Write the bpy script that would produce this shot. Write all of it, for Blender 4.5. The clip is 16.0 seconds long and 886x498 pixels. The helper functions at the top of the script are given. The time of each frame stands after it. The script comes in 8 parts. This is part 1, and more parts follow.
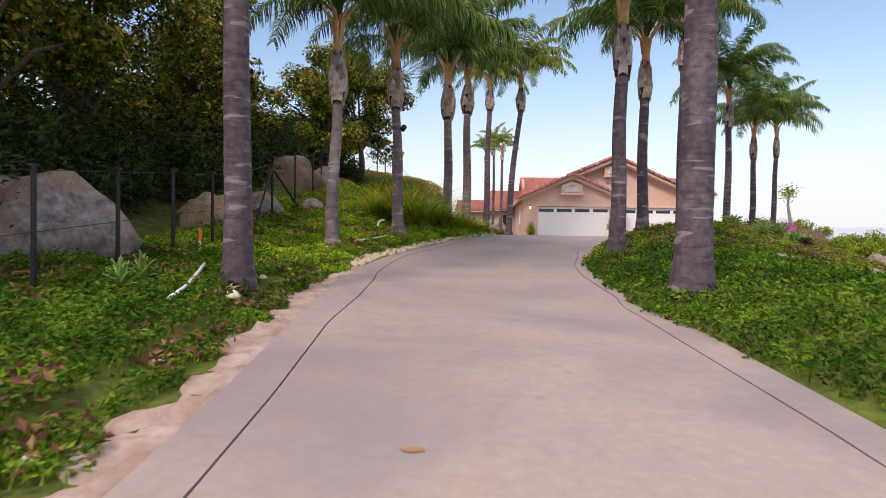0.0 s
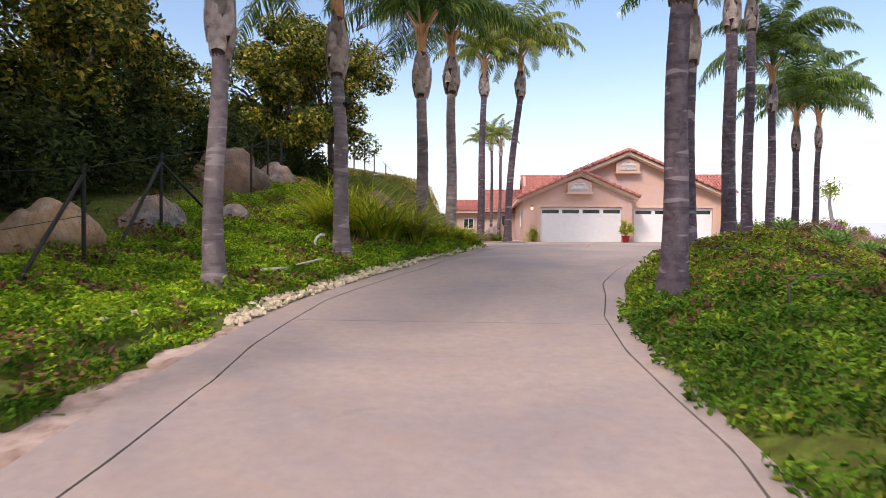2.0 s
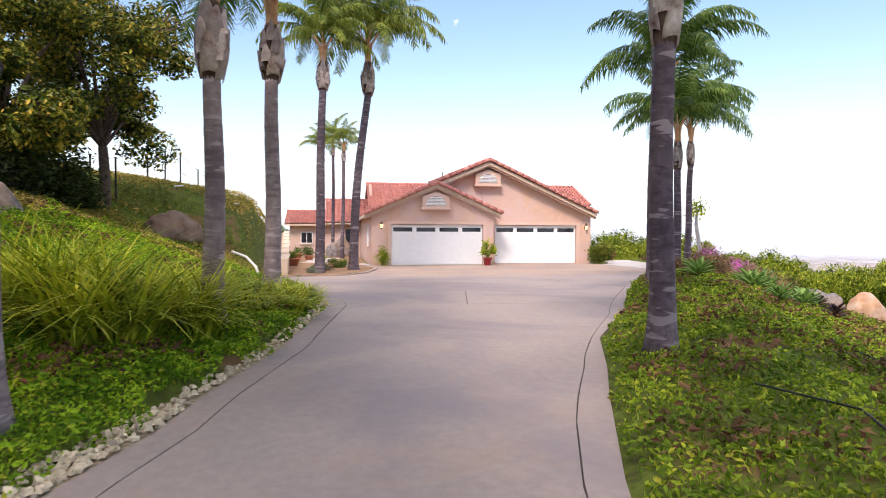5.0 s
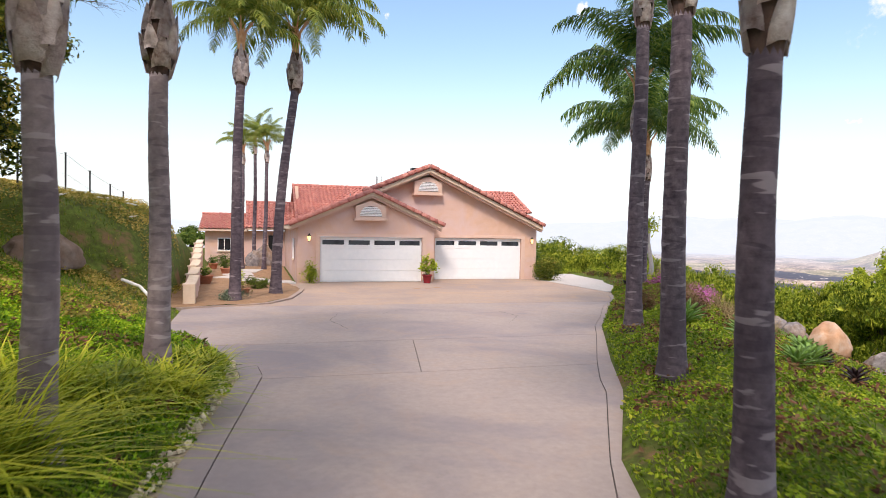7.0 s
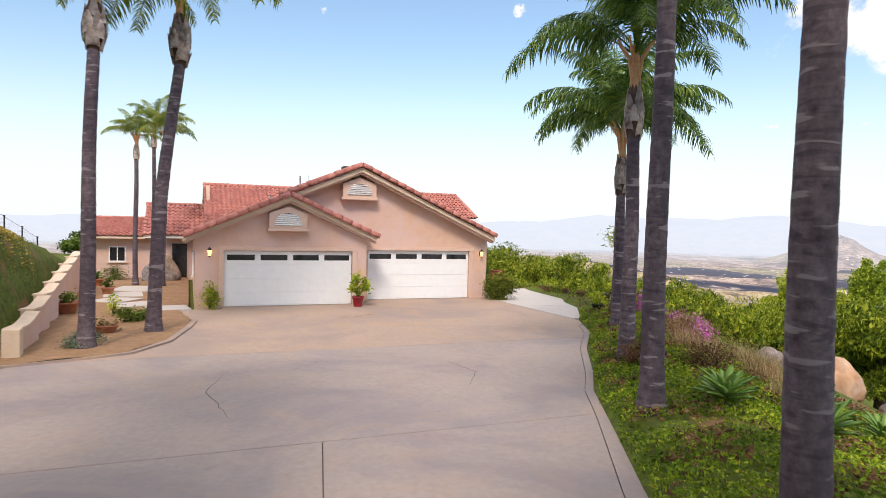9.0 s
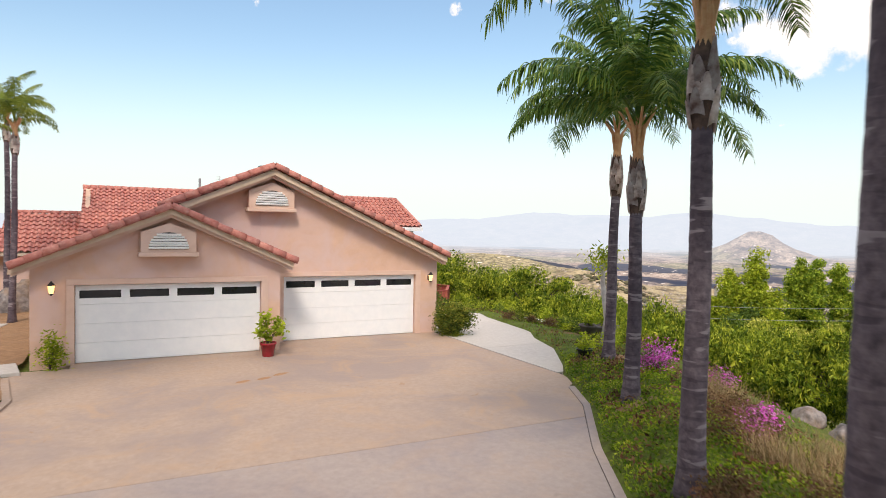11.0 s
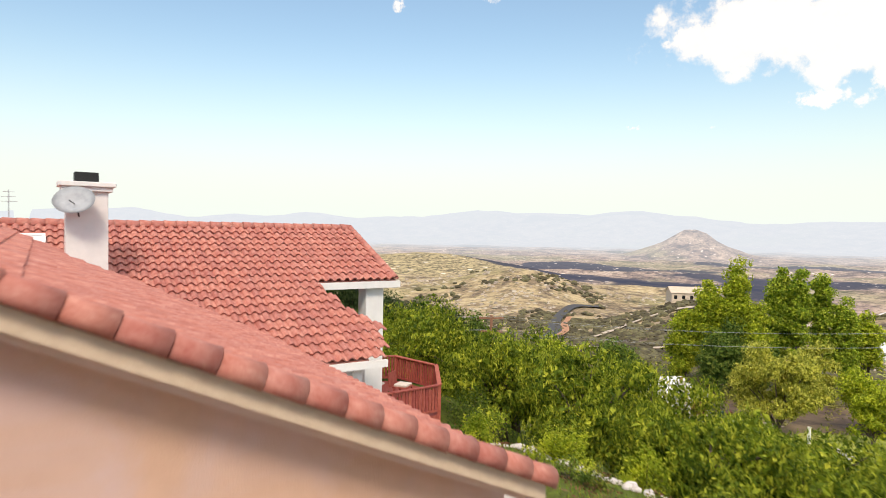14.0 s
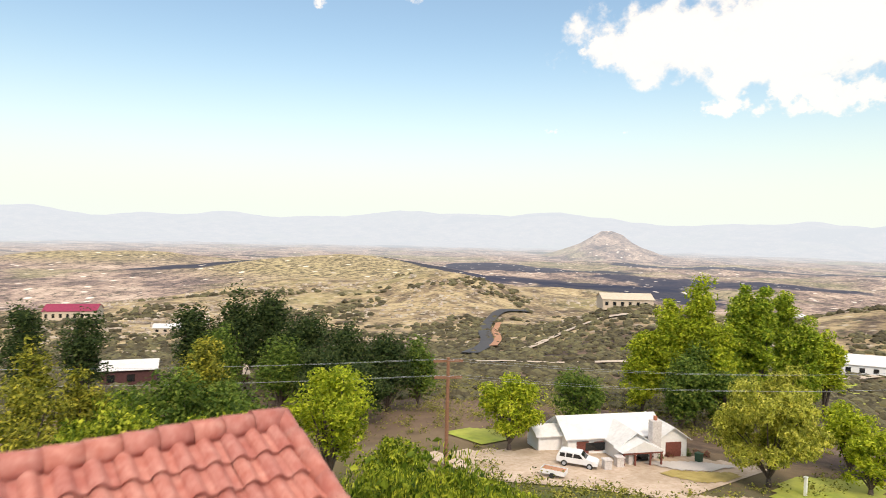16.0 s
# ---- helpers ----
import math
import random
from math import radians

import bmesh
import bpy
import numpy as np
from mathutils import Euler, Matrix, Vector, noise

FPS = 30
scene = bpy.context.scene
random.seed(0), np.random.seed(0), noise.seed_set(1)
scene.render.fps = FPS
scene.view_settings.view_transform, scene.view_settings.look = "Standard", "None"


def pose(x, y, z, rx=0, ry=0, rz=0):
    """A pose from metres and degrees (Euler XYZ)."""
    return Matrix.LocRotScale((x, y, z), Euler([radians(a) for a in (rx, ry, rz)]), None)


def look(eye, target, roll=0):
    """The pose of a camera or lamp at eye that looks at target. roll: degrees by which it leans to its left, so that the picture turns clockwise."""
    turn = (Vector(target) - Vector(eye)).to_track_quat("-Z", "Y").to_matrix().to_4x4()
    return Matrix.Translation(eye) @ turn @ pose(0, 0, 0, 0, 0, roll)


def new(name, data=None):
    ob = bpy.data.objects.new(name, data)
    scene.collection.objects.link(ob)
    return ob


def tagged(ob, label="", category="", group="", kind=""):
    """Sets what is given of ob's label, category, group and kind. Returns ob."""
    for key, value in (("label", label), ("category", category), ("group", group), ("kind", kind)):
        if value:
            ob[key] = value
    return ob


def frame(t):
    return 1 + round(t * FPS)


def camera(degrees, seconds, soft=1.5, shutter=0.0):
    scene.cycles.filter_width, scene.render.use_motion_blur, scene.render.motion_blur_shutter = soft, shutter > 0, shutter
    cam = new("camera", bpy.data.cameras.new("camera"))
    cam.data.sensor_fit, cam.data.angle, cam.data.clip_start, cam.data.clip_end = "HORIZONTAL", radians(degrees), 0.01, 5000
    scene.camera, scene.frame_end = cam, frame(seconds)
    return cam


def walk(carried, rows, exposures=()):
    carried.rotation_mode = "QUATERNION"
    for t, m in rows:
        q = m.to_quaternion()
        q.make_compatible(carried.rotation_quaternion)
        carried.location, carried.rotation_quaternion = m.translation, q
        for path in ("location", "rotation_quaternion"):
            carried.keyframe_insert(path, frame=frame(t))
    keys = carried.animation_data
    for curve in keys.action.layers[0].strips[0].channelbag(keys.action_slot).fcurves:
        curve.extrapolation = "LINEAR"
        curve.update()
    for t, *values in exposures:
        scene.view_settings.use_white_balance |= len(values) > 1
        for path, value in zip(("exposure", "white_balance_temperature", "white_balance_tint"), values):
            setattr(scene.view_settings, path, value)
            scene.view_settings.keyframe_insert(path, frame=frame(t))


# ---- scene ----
cam = camera(69.6, 16.0, soft=0.8, shutter=0.3)
PATH = [
    (0, (1.479, 2.488, 0.051), (1.335, 4.482, 0.008), 0.7),
    (0.5, (1.604, 3.625, 0.148), (1.454, 5.619, 0.102), 0.6),
    (1, (1.768, 4.861, 0.228), (1.618, 6.855, 0.178), 0.6),
    (1.5, (1.854, 6.316, 0.4), (1.699, 8.31, 0.351), 0.4),
    (2, (1.837, 7.77, 0.487), (1.685, 9.764, 0.439), 0.3),
    (2.5, (1.755, 9.196, 0.594), (1.606, 11.19, 0.546), 0.3),
    (3, (1.606, 10.477, 0.822), (1.474, 12.472, 0.773), 0.5),
    (3.5, (1.612, 11.538, 1.042), (1.566, 13.536, 0.997), -0.2),
    (4, (1.716, 12.527, 1.267), (1.797, 14.525, 1.223), -0.1),
    (4.5, (1.776, 13.329, 1.467), (1.998, 15.317, 1.424), -0.0),
    (5, (1.816, 13.953, 1.627), (2.155, 15.924, 1.582), 0.2),
    (7.5, (2.177, 18.351, 2.747), (2.774, 20.259, 2.687), 1.2),
    (8, (2.545, 19.686, 2.893), (3.189, 21.578, 2.832), 1.3),
    (8.5, (3.06, 20.947, 3.012), (3.754, 22.822, 2.952), 1.4),
    (9, (3.572, 22.071, 3.137), (4.314, 23.928, 3.077), 1.3),
    (11.5, (6.556, 29.623, 4.122), (7.507, 31.382, 4.058), 1.0),
    (12, (7.471, 31.743, 4.368), (8.449, 33.487, 4.304), 0.9),
    (12.5, (8.479, 34.134, 4.629), (9.483, 35.862, 4.565), 0.8),
    (13, (9.483, 36.666, 4.894), (10.511, 38.381, 4.832), 0.6),
    (13.5, (10.571, 39.665, 5.325), (11.623, 41.366, 5.259), 1.0),
    (14, (11.791, 43.055, 5.766), (12.862, 44.743, 5.698), 1.1),
    (14.5, (13.107, 46.382, 6.324), (14.202, 48.054, 6.257), 1.1),
    (15, (14.675, 50.233, 6.794), (15.794, 51.889, 6.728), 1.1),
    (15.5, (16.589, 54.274, 7.47), (17.751, 55.901, 7.404), 1.3),
    (16, (18.253, 58.029, 8.079), (19.521, 59.574, 8.016), 1.4),
]
walk(cam, [(t, look(eye, target, roll)) for t, eye, target, roll in PATH], [(0, 0.16, 6800, 24), (2.5, 0.46, 6800, 25), (4, 0.6, 6500, 24), (5, 0.58, 6600, 23), (9, 0.28, 6750, 17), (16, 0.2, 7250, 14)])
# azimuth, elevation, width, height, cover of the clouds
PUFFS = [(66, 15.6, 0.27, 0.074, 0.30), (70, 10.8, 0.14, 0.03, 0.20), (53.5, 15.6, 0.06, 0.024, 0.14), (62.5, 10.4, 0.045, 0.02, 0.13), (36.5, 20.0, 0.045, 0.022, 0.04), (28.3, 18.8, 0.026, 0.016, 0.04), (10.5, 18.2, 0.016, 0.009, 0.07), (49, 8.8, 0.028, 0.007, 0.05), (55, 8.6, 0.012, 0.005, 0.06)]
# azimuth, distance, height, width in degrees, depth of the hills
HILLS = [(30, 900, 37, 13, 260), (40, 620, 25, 6, 130), (57, 330, 20, 8, 90), (76, 420, 26, 10, 120), (12, 1300, 32, 12, 300)]
# x, y, height of the neck, radius, lean, seed, sunny, fronds, scale, boots
PALMS = [
    (-1.89, 10.8, 6.0, 0.19, (0, 0), 1), (-1.95, 16.2, 2.9, 0.145, (0.1, 0), 2), (-0.99, 19.7, 3.45, 0.155, (-0.1, 0), 3),
    (0.06, 23.9, 3.95, 0.17, (0, 0), 4), (0.56, 27.7, 4.85, 0.18, (0, 0), 5), (1.28, 39.6, 7.3, 0.19, (0.12, 0), 6, True),
    (2.66, 41.9, 7.7, 0.20, (0.62, 0), 7, True, 28, 1.25), (4.12, 10.9, 6.2, 0.235, (0, 0), 11), (4.15, 16.1, 3.4, 0.17, (0.05, 0), 12),
    (5.9, 21.42, 4.05, 0.17, (0, 0), 13), (8.28, 25.75, 6.0, 0.20, (0, 0), 14), (10.5, 30.25, 7.4, 0.19, (0.05, 0), 15),
    (12.75, 33.75, 5.3, 0.18, (0, 0), 16), (15.52, 37.77, 4.3, 0.17, (0, 0), 17), (18.15, 41.4, 4.9, 0.16, (0.1, 0), 18),
    (1.1, 57.5, 6.3, 0.13, (0, 0), 21, True, 14, 0.62), (1.8, 60, 7.2, 0.13, (0, 0), 22, True, 14, 0.66), (2.4, 56.5, 6.4, 0.13, (0.1, 0), 23, True, 14, 0.62),
]
# x, y, top, radius of the pepper trees
PEPPERS = [
    (27.6, 49, 0.8, 2.9), (27.8, 54, 1.2, 3.0), (28.0, 59, 1.6, 3.2), (28.6, 64.5, 1.9, 3.5), (27.6, 70.5, 2.2, 3.6), (33, 69, 0.0, 3.3), (33.6, 61, 0.5, 3.7), (33, 54.5, 0.3, 3.6), (32.2, 48, 0.4, 3.5),
    (30.0, 43, 0.9, 3.2), (28.5, 38.5, 1.0, 2.8), (27, 33.5, 1.0, 2.8), (25.5, 29, 0.9, 2.6), (33, 37, 0.4, 3.2), (36, 43, -0.5, 3.4), (38, 50, -1.5, 3.6), (39, 58, -2.0, 3.6), (39, 67, -2.0, 3.6), (33, 76, -0.8, 3.4),
    (26.5, 77, -0.5, 3.2), (38, 76, -2.5, 3.6), (30, 28, 0.6, 3.0), (21, 80, -0.8, 3.0),
]
# azimuth and distance of the valley road
ROAD = [(42.0, 225), (43.2, 262), (43.6, 305), (43.3, 355), (43.6, 415), (44.8, 475), (47.5, 520)]
# sideways place, depth, top, radius, half height, leaf, count of the valley trees
VALLEY = [
    (1146, 116, -6.0, 4.4, 9.5, "l", 11000), (1192, 114, 0.4, 4.6, 12.5, "l", 15000), (1240, 113, 3.2, 4.6, 14.0, "l", 17000), (1278, 110, -4.5, 4.2, 10.0, "l", 11000), (1318, 117, 2.4, 3.8, 13.5, "g", 14000), (1352, 115, 3.4, 3.4, 14.0, "g", 14000), (1392, 118, 2.4, 3.4, 13.5, "g", 13000), (1434, 117, -3.5, 4.2, 10.5, "g", 11000), (1470, 120, -8.5, 4.2, 7.0, "l", 8000), (1215, 104, -11.0, 4.4, 5.0, "m", 7000), (1290, 103, -12.0, 4.4, 4.6, "m", 7000), (1400, 104, -12.5, 4.4, 4.6, "w", 7000),
    (1376, 77, -9.2, 7.6, 5.95, "w", 22000), (910, 88, -11.5, 5.0, 4.0, "l", 9000), (590, 60, -4.2, 4.6, 4.0, "l", 9000),
    (1030, 100, -12.5, 4.5, 3.6, "m", 6000), (1520, 84, -13.0, 4.5, 3.0, "l", 7000), (1560, 76, -14.0, 3.4, 2.4, "l", 5000), (1240, 108, -9.0, 4.5, 4.5, "m", 6000),
    (345, 122, -5.0, 6.0, 5.5, "d", 7000), (425, 124, -3.2, 7.0, 5.9, "d", 8000), (480, 128, -2.6, 7.0, 5.9, "d", 8000), (545, 120, -6.0, 7.5, 5.5, "d", 8000), (615, 116, -8.0, 7.0, 5.0, "d", 7000), (690, 112, -9.5, 7.0, 5.0, "d", 7000), (745, 116, -11.0, 5.0, 4.5, "m", 5000), (390, 108, -8.0, 6.0, 4.6, "m", 6000), (500, 108, -9.5, 6.0, 4.4, "m", 6000), (570, 104, -11.0, 6.0, 4.0, "d", 6000), (640, 100, -12.0, 5.5, 4.0, "d", 6000),
    (150, 112, -5.5, 5.5, 4.8, "d", 6000), (40, 112, -5.0, 5.5, 4.6, "d", 6000), (365, 60, -1.0, 3.4, 4.2, "o", 8000), (320, 48, -1.9, 4.6, 3.6, "m", 8000), (410, 50, -3.0, 4.0, 3.2, "m", 7000), (240, 60, -6.0, 3.4, 2.8, "m", 6000), (60, 50, -0.8, 3.4, 3.4, "o", 6000), (150, 54, -3.0, 3.0, 3.0, "o", 6000),
    (30, 36, -1.0, 3.4, 2.8, "o", 6000), (200, 36, -1.4, 3.4, 2.6, "p", 6000), (340, 36, -1.6, 3.4, 2.6, "p", 6000), (430, 42, -3.6, 3.0, 2.4, "m", 5000), (700, 45, -6.5, 3.0, 2.4, "p", 5000), (760, 36, -4.8, 3.0, 2.2, "p", 5000),
    (850, 40, -7.5, 3.0, 2.2, "p", 5000),
]
# x, y, half sizes and turn of the cloud shadows painted on the valley floor
CLOUD_SHADE = [(822, 733, 260, 150, -50), (764, 561, 140, 110, -56), (1115, 1081, 220, 160, -47), (1122, 645, 260, 120, -62), (360, 998, 110, 60, -20), (1726, 891, 420, 120, -64), (406, 1507, 200, 80, -15)]
# x, y, half sizes and turn of the rust stains
STAINS = [(1.05, 6.17, 0.07, 0.05, 0), (8.62, 43.85, 0.2, 0.1, 30), (9.17, 44.0, 0.22, 0.1, 30), (9.66, 44.32, 0.24, 0.1, 30), (17.89, 46.83, 0.2, 0.1, 60)]

# ---- world, sun ----
SUN_FROM = Vector((-0.46, -0.86, 1.02)).normalized()
world = bpy.data.worlds.new("World")
scene.world = world
world.use_nodes = True
wn, wl = world.node_tree.nodes, world.node_tree.links
wn.clear()
w_out = wn.new("ShaderNodeOutputWorld")
w_bg = wn.new("ShaderNodeBackground")
w_sky = wn.new("ShaderNodeTexSky")
w_sky.sky_type = "NISHITA"
w_sky.sun_disc = False
w_sky.sun_elevation = math.asin(SUN_FROM.z)
w_sky.sun_rotation = math.atan2(SUN_FROM.x, SUN_FROM.y)
w_sky.air_density, w_sky.dust_density, w_sky.ozone_density = 1.3, 0.6, 4.0
w_bg.inputs["Strength"].default_value = 0.15
# thin bright haze low over the land, and broken cumulus higher up
w_geo = wn.new("ShaderNodeTexCoord")
w_sep = wn.new("ShaderNodeSeparateXYZ")
wl.new(w_geo.outputs["Generated"], w_sep.inputs[0])
w_haze = wn.new("ShaderNodeMapRange")
w_haze.interpolation_type = "SMOOTHSTEP"
w_haze.inputs["From Min"].default_value = 0.36
w_haze.inputs["From Max"].default_value = 0.0
wl.new(w_sep.outputs["Z"], w_haze.inputs["Value"])
w_mix = wn.new("ShaderNodeMix")
w_mix.data_type = "RGBA"
w_pow = wn.new("ShaderNodeMath")
w_pow.operation = "POWER"
w_pow.inputs[1].default_value = 2.1
wl.new(w_haze.outputs[0], w_pow.inputs[0])
wl.new(w_pow.outputs[0], w_mix.inputs["Factor"])
w_hsv = wn.new("ShaderNodeHueSaturation")
w_hsv.inputs["Saturation"].default_value = 0.96
w_hsv.inputs["Value"].default_value = 1.05
wl.new(w_sky.outputs[0], w_hsv.inputs["Color"])
w_tone = wn.new("ShaderNodeMix")
w_tone.data_type, w_tone.blend_type = "RGBA", "MULTIPLY"
w_tone.inputs["Factor"].default_value = 1.0
w_tone.inputs["B"].default_value = (0.93, 1.0, 0.965, 1)
wl.new(w_hsv.outputs[0], w_tone.inputs["A"])
# a bright veil over the upper sky, unseen, added to lift the fill light
w_veil_fill = wn.new("ShaderNodeMapRange")
w_veil_fill.interpolation_type = "SMOOTHSTEP"
w_veil_fill.inputs["From Min"].default_value = 0.38
w_veil_fill.inputs["From Max"].default_value = 0.75
wl.new(w_sep.outputs["Z"], w_veil_fill.inputs["Value"])
w_high = wn.new("ShaderNodeMix")
w_high.data_type = "RGBA"
wl.new(w_veil_fill.outputs[0], w_high.inputs["Factor"])
wl.new(w_tone.outputs["Result"], w_high.inputs["A"])
w_high.inputs["B"].default_value = (7.6, 7.8, 8.0, 1)
wl.new(w_high.outputs["Result"], w_mix.inputs["A"])
w_mix.inputs["B"].default_value = (5.1, 5.85, 5.75, 1)


def world_puff(prev, azimuth, elevation, wide, high, cover):
    """One cumulus of soft noise round a direction of the sky."""
    a, e = radians(azimuth), radians(elevation)
    centre = Vector((math.sin(a) * math.cos(e), math.cos(a) * math.cos(e), math.sin(e)))
    right = Vector((math.cos(a), -math.sin(a), 0))
    dots = []
    for axis, size in ((right, wide), (Vector((0, 0, 1)), high)):
        sub = wn.new("ShaderNodeVectorMath")
        sub.operation = "SUBTRACT"
        wl.new(w_geo.outputs["Generated"], sub.inputs[0])
        sub.inputs[1].default_value = centre
        dot = wn.new("ShaderNodeVectorMath")
        dot.operation = "DOT_PRODUCT"
        wl.new(sub.outputs[0], dot.inputs[0])
        dot.inputs[1].default_value = axis / size
        sq = wn.new("ShaderNodeMath")
        sq.operation = "MULTIPLY"
        wl.new(dot.outputs["Value"], sq.inputs[0])
        wl.new(dot.outputs["Value"], sq.inputs[1])
        dots.append(sq)
    far = wn.new("ShaderNodeMath")
    wl.new(dots[0].outputs[0], far.inputs[0])
    wl.new(dots[1].outputs[0], far.inputs[1])
    tex = wn.new("ShaderNodeTexNoise")
    tex.inputs["Scale"].default_value = 2.2 / high ** 0.75
    tex.inputs["Detail"].default_value = 7
    tex.inputs["Roughness"].default_value = 0.6
    wl.new(w_geo.outputs["Generated"], tex.inputs["Vector"])
    edge = wn.new("ShaderNodeMath")
    edge.operation = "MULTIPLY_ADD"
    wl.new(far.outputs[0], edge.inputs[0])
    edge.inputs[1].default_value = -0.3
    wl.new(tex.outputs["Fac"], edge.inputs[2])
    ramp = wn.new("ShaderNodeMapRange")
    ramp.interpolation_type = "SMOOTHSTEP"
    ramp.inputs["From Min"].default_value = 0.5 - cover
    ramp.inputs["From Max"].default_value = 0.68 - cover
    wl.new(edge.outputs[0], ramp.inputs["Value"])
    front = wn.new("ShaderNodeVectorMath")
    front.operation = "DOT_PRODUCT"
    wl.new(w_geo.outputs["Generated"], front.inputs[0])
    front.inputs[1].default_value = centre
    gate = wn.new("ShaderNodeMath")
    gate.operation = "GREATER_THAN"
    wl.new(front.outputs["Value"], gate.inputs[0])
    gate.inputs[1].default_value = 0.5
    both = wn.new("ShaderNodeMath")
    both.operation = "MULTIPLY"
    wl.new(gate.outputs[0], both.inputs[0])
    wl.new(ramp.outputs[0], both.inputs[1])
    mix = wn.new("ShaderNodeMix")
    mix.data_type = "RGBA"
    wl.new(both.outputs[0], mix.inputs["Factor"])
    wl.new(prev, mix.inputs["A"])
    mix.inputs["B"].default_value = (6.6, 6.5, 6.3, 1)
    return mix.outputs["Result"]


sky_now = w_mix.outputs["Result"]
for puff in PUFFS:
    sky_now = world_puff(sky_now, *puff)
wl.new(sky_now, w_bg.inputs["Color"])
wl.new(w_bg.outputs[0], w_out.inputs[0])

sun_data = bpy.data.lights.new("sun", "SUN")
sun_data.energy, sun_data.angle, sun_data.color = 2.4, radians(14), (1.0, 0.92, 0.80)
sun = new("sun", sun_data)
sun.matrix_world = look(SUN_FROM * 60, (0, 0, 0))

# ---- materials ----
def ramp_node(nt, fac, stops):
    r = nt.nodes.new("ShaderNodeValToRGB")
    els = r.color_ramp.elements
    els[0].position, els[0].color = stops[0][0], (*stops[0][1], 1)
    els[1].position, els[1].color = stops[-1][0], (*stops[-1][1], 1)
    for p, c in stops[1:-1]:
        e = els.new(p)
        e.color = (*c, 1)
    nt.links.new(fac, r.inputs[0])
    return r.outputs[0]


def noise_node(nt, scale, detail=4.0, rough=0.55, vec=None, distortion=0.0):
    n = nt.nodes.new("ShaderNodeTexNoise")
    n.inputs["Scale"].default_value = scale
    n.inputs["Detail"].default_value = detail
    n.inputs["Roughness"].default_value = rough
    n.inputs["Distortion"].default_value = distortion
    if vec is not None:
        nt.links.new(vec, n.inputs["Vector"])
    return n.outputs["Fac"]


def mix_node(nt, fac, a, b, mode="MIX"):
    m = nt.nodes.new("ShaderNodeMix")
    m.data_type, m.blend_type = "RGBA", mode
    for key, v in (("Factor", fac), ("A", a), ("B", b)):
        if isinstance(v, (int, float)):
            m.inputs[key].default_value = v
        elif isinstance(v, tuple):
            m.inputs[key].default_value = (*v, 1)
        else:
            nt.links.new(v, m.inputs[key])
    return m.outputs["Result"]


def map_node(nt, value, a, b, c=0.0, d=1.0):
    m = nt.nodes.new("ShaderNodeMapRange")
    m.interpolation_type = "SMOOTHSTEP"
    for key, v in (("From Min", a), ("From Max", b), ("To Min", c), ("To Max", d)):
        m.inputs[key].default_value = v
    nt.links.new(value, m.inputs["Value"])
    return m.outputs[0]


def start_mat(name, rough=0.7, metal=0.0, spec=0.4):
    m = bpy.data.materials.new(name)
    m.use_nodes = True
    nt = m.node_tree
    b = nt.nodes["Principled BSDF"]
    b.inputs["Roughness"].default_value = rough
    b.inputs["Metallic"].default_value = metal
    b.inputs["Specular IOR Level"].default_value = spec
    pos = nt.nodes.new("ShaderNodeNewGeometry").outputs["Position"]
    return m, nt, b, pos


def bump(nt, b, height, strength, distance=0.02):
    n = nt.nodes.new("ShaderNodeBump")
    n.inputs["Strength"].default_value = strength
    n.inputs["Distance"].default_value = distance
    nt.links.new(height, n.inputs["Height"])
    nt.links.new(n.outputs[0], b.inputs["Normal"])


def mottled(name, stops, scale, rough=0.7, bump_scale=None, bump_strength=0.3, metal=0.0, spec=0.4, big=None, island=0.0, random_ob=0.0):
    """Colour by fine noise over a ramp, with broad stains (big = scale, strength), fine relief, and chance between pieces."""
    m, nt, b, pos = start_mat(name, rough, metal, spec)
    fac = noise_node(nt, scale, 6, 0.6, pos)
    col = ramp_node(nt, fac, stops)
    if big:
        stain = noise_node(nt, big[0], 4, 0.6, pos, 0.6)
        col = mix_node(nt, map_node(nt, stain, 0.35, 0.7, 0, big[1]), col, big[2], "MIX")
    for strength, node, key in ((island, "ShaderNodeNewGeometry", "Random Per Island"), (random_ob, "ShaderNodeObjectInfo", "Random")):
        if strength:
            rnd = nt.nodes.new(node).outputs[key]
            hsv = nt.nodes.new("ShaderNodeHueSaturation")
            nt.links.new(map_node(nt, rnd, 0, 1, 1 - strength, 1 + strength), hsv.inputs["Value"])
            nt.links.new(map_node(nt, rnd, 0, 1, 0.5 - strength * 0.03, 0.5 + strength * 0.03), hsv.inputs["Hue"])
            nt.links.new(col, hsv.inputs["Color"])
            col = hsv.outputs[0]
    nt.links.new(col, b.inputs["Base Color"])
    if bump_scale:
        bump(nt, b, noise_node(nt, bump_scale, 5, 0.6, pos), bump_strength)
    return m


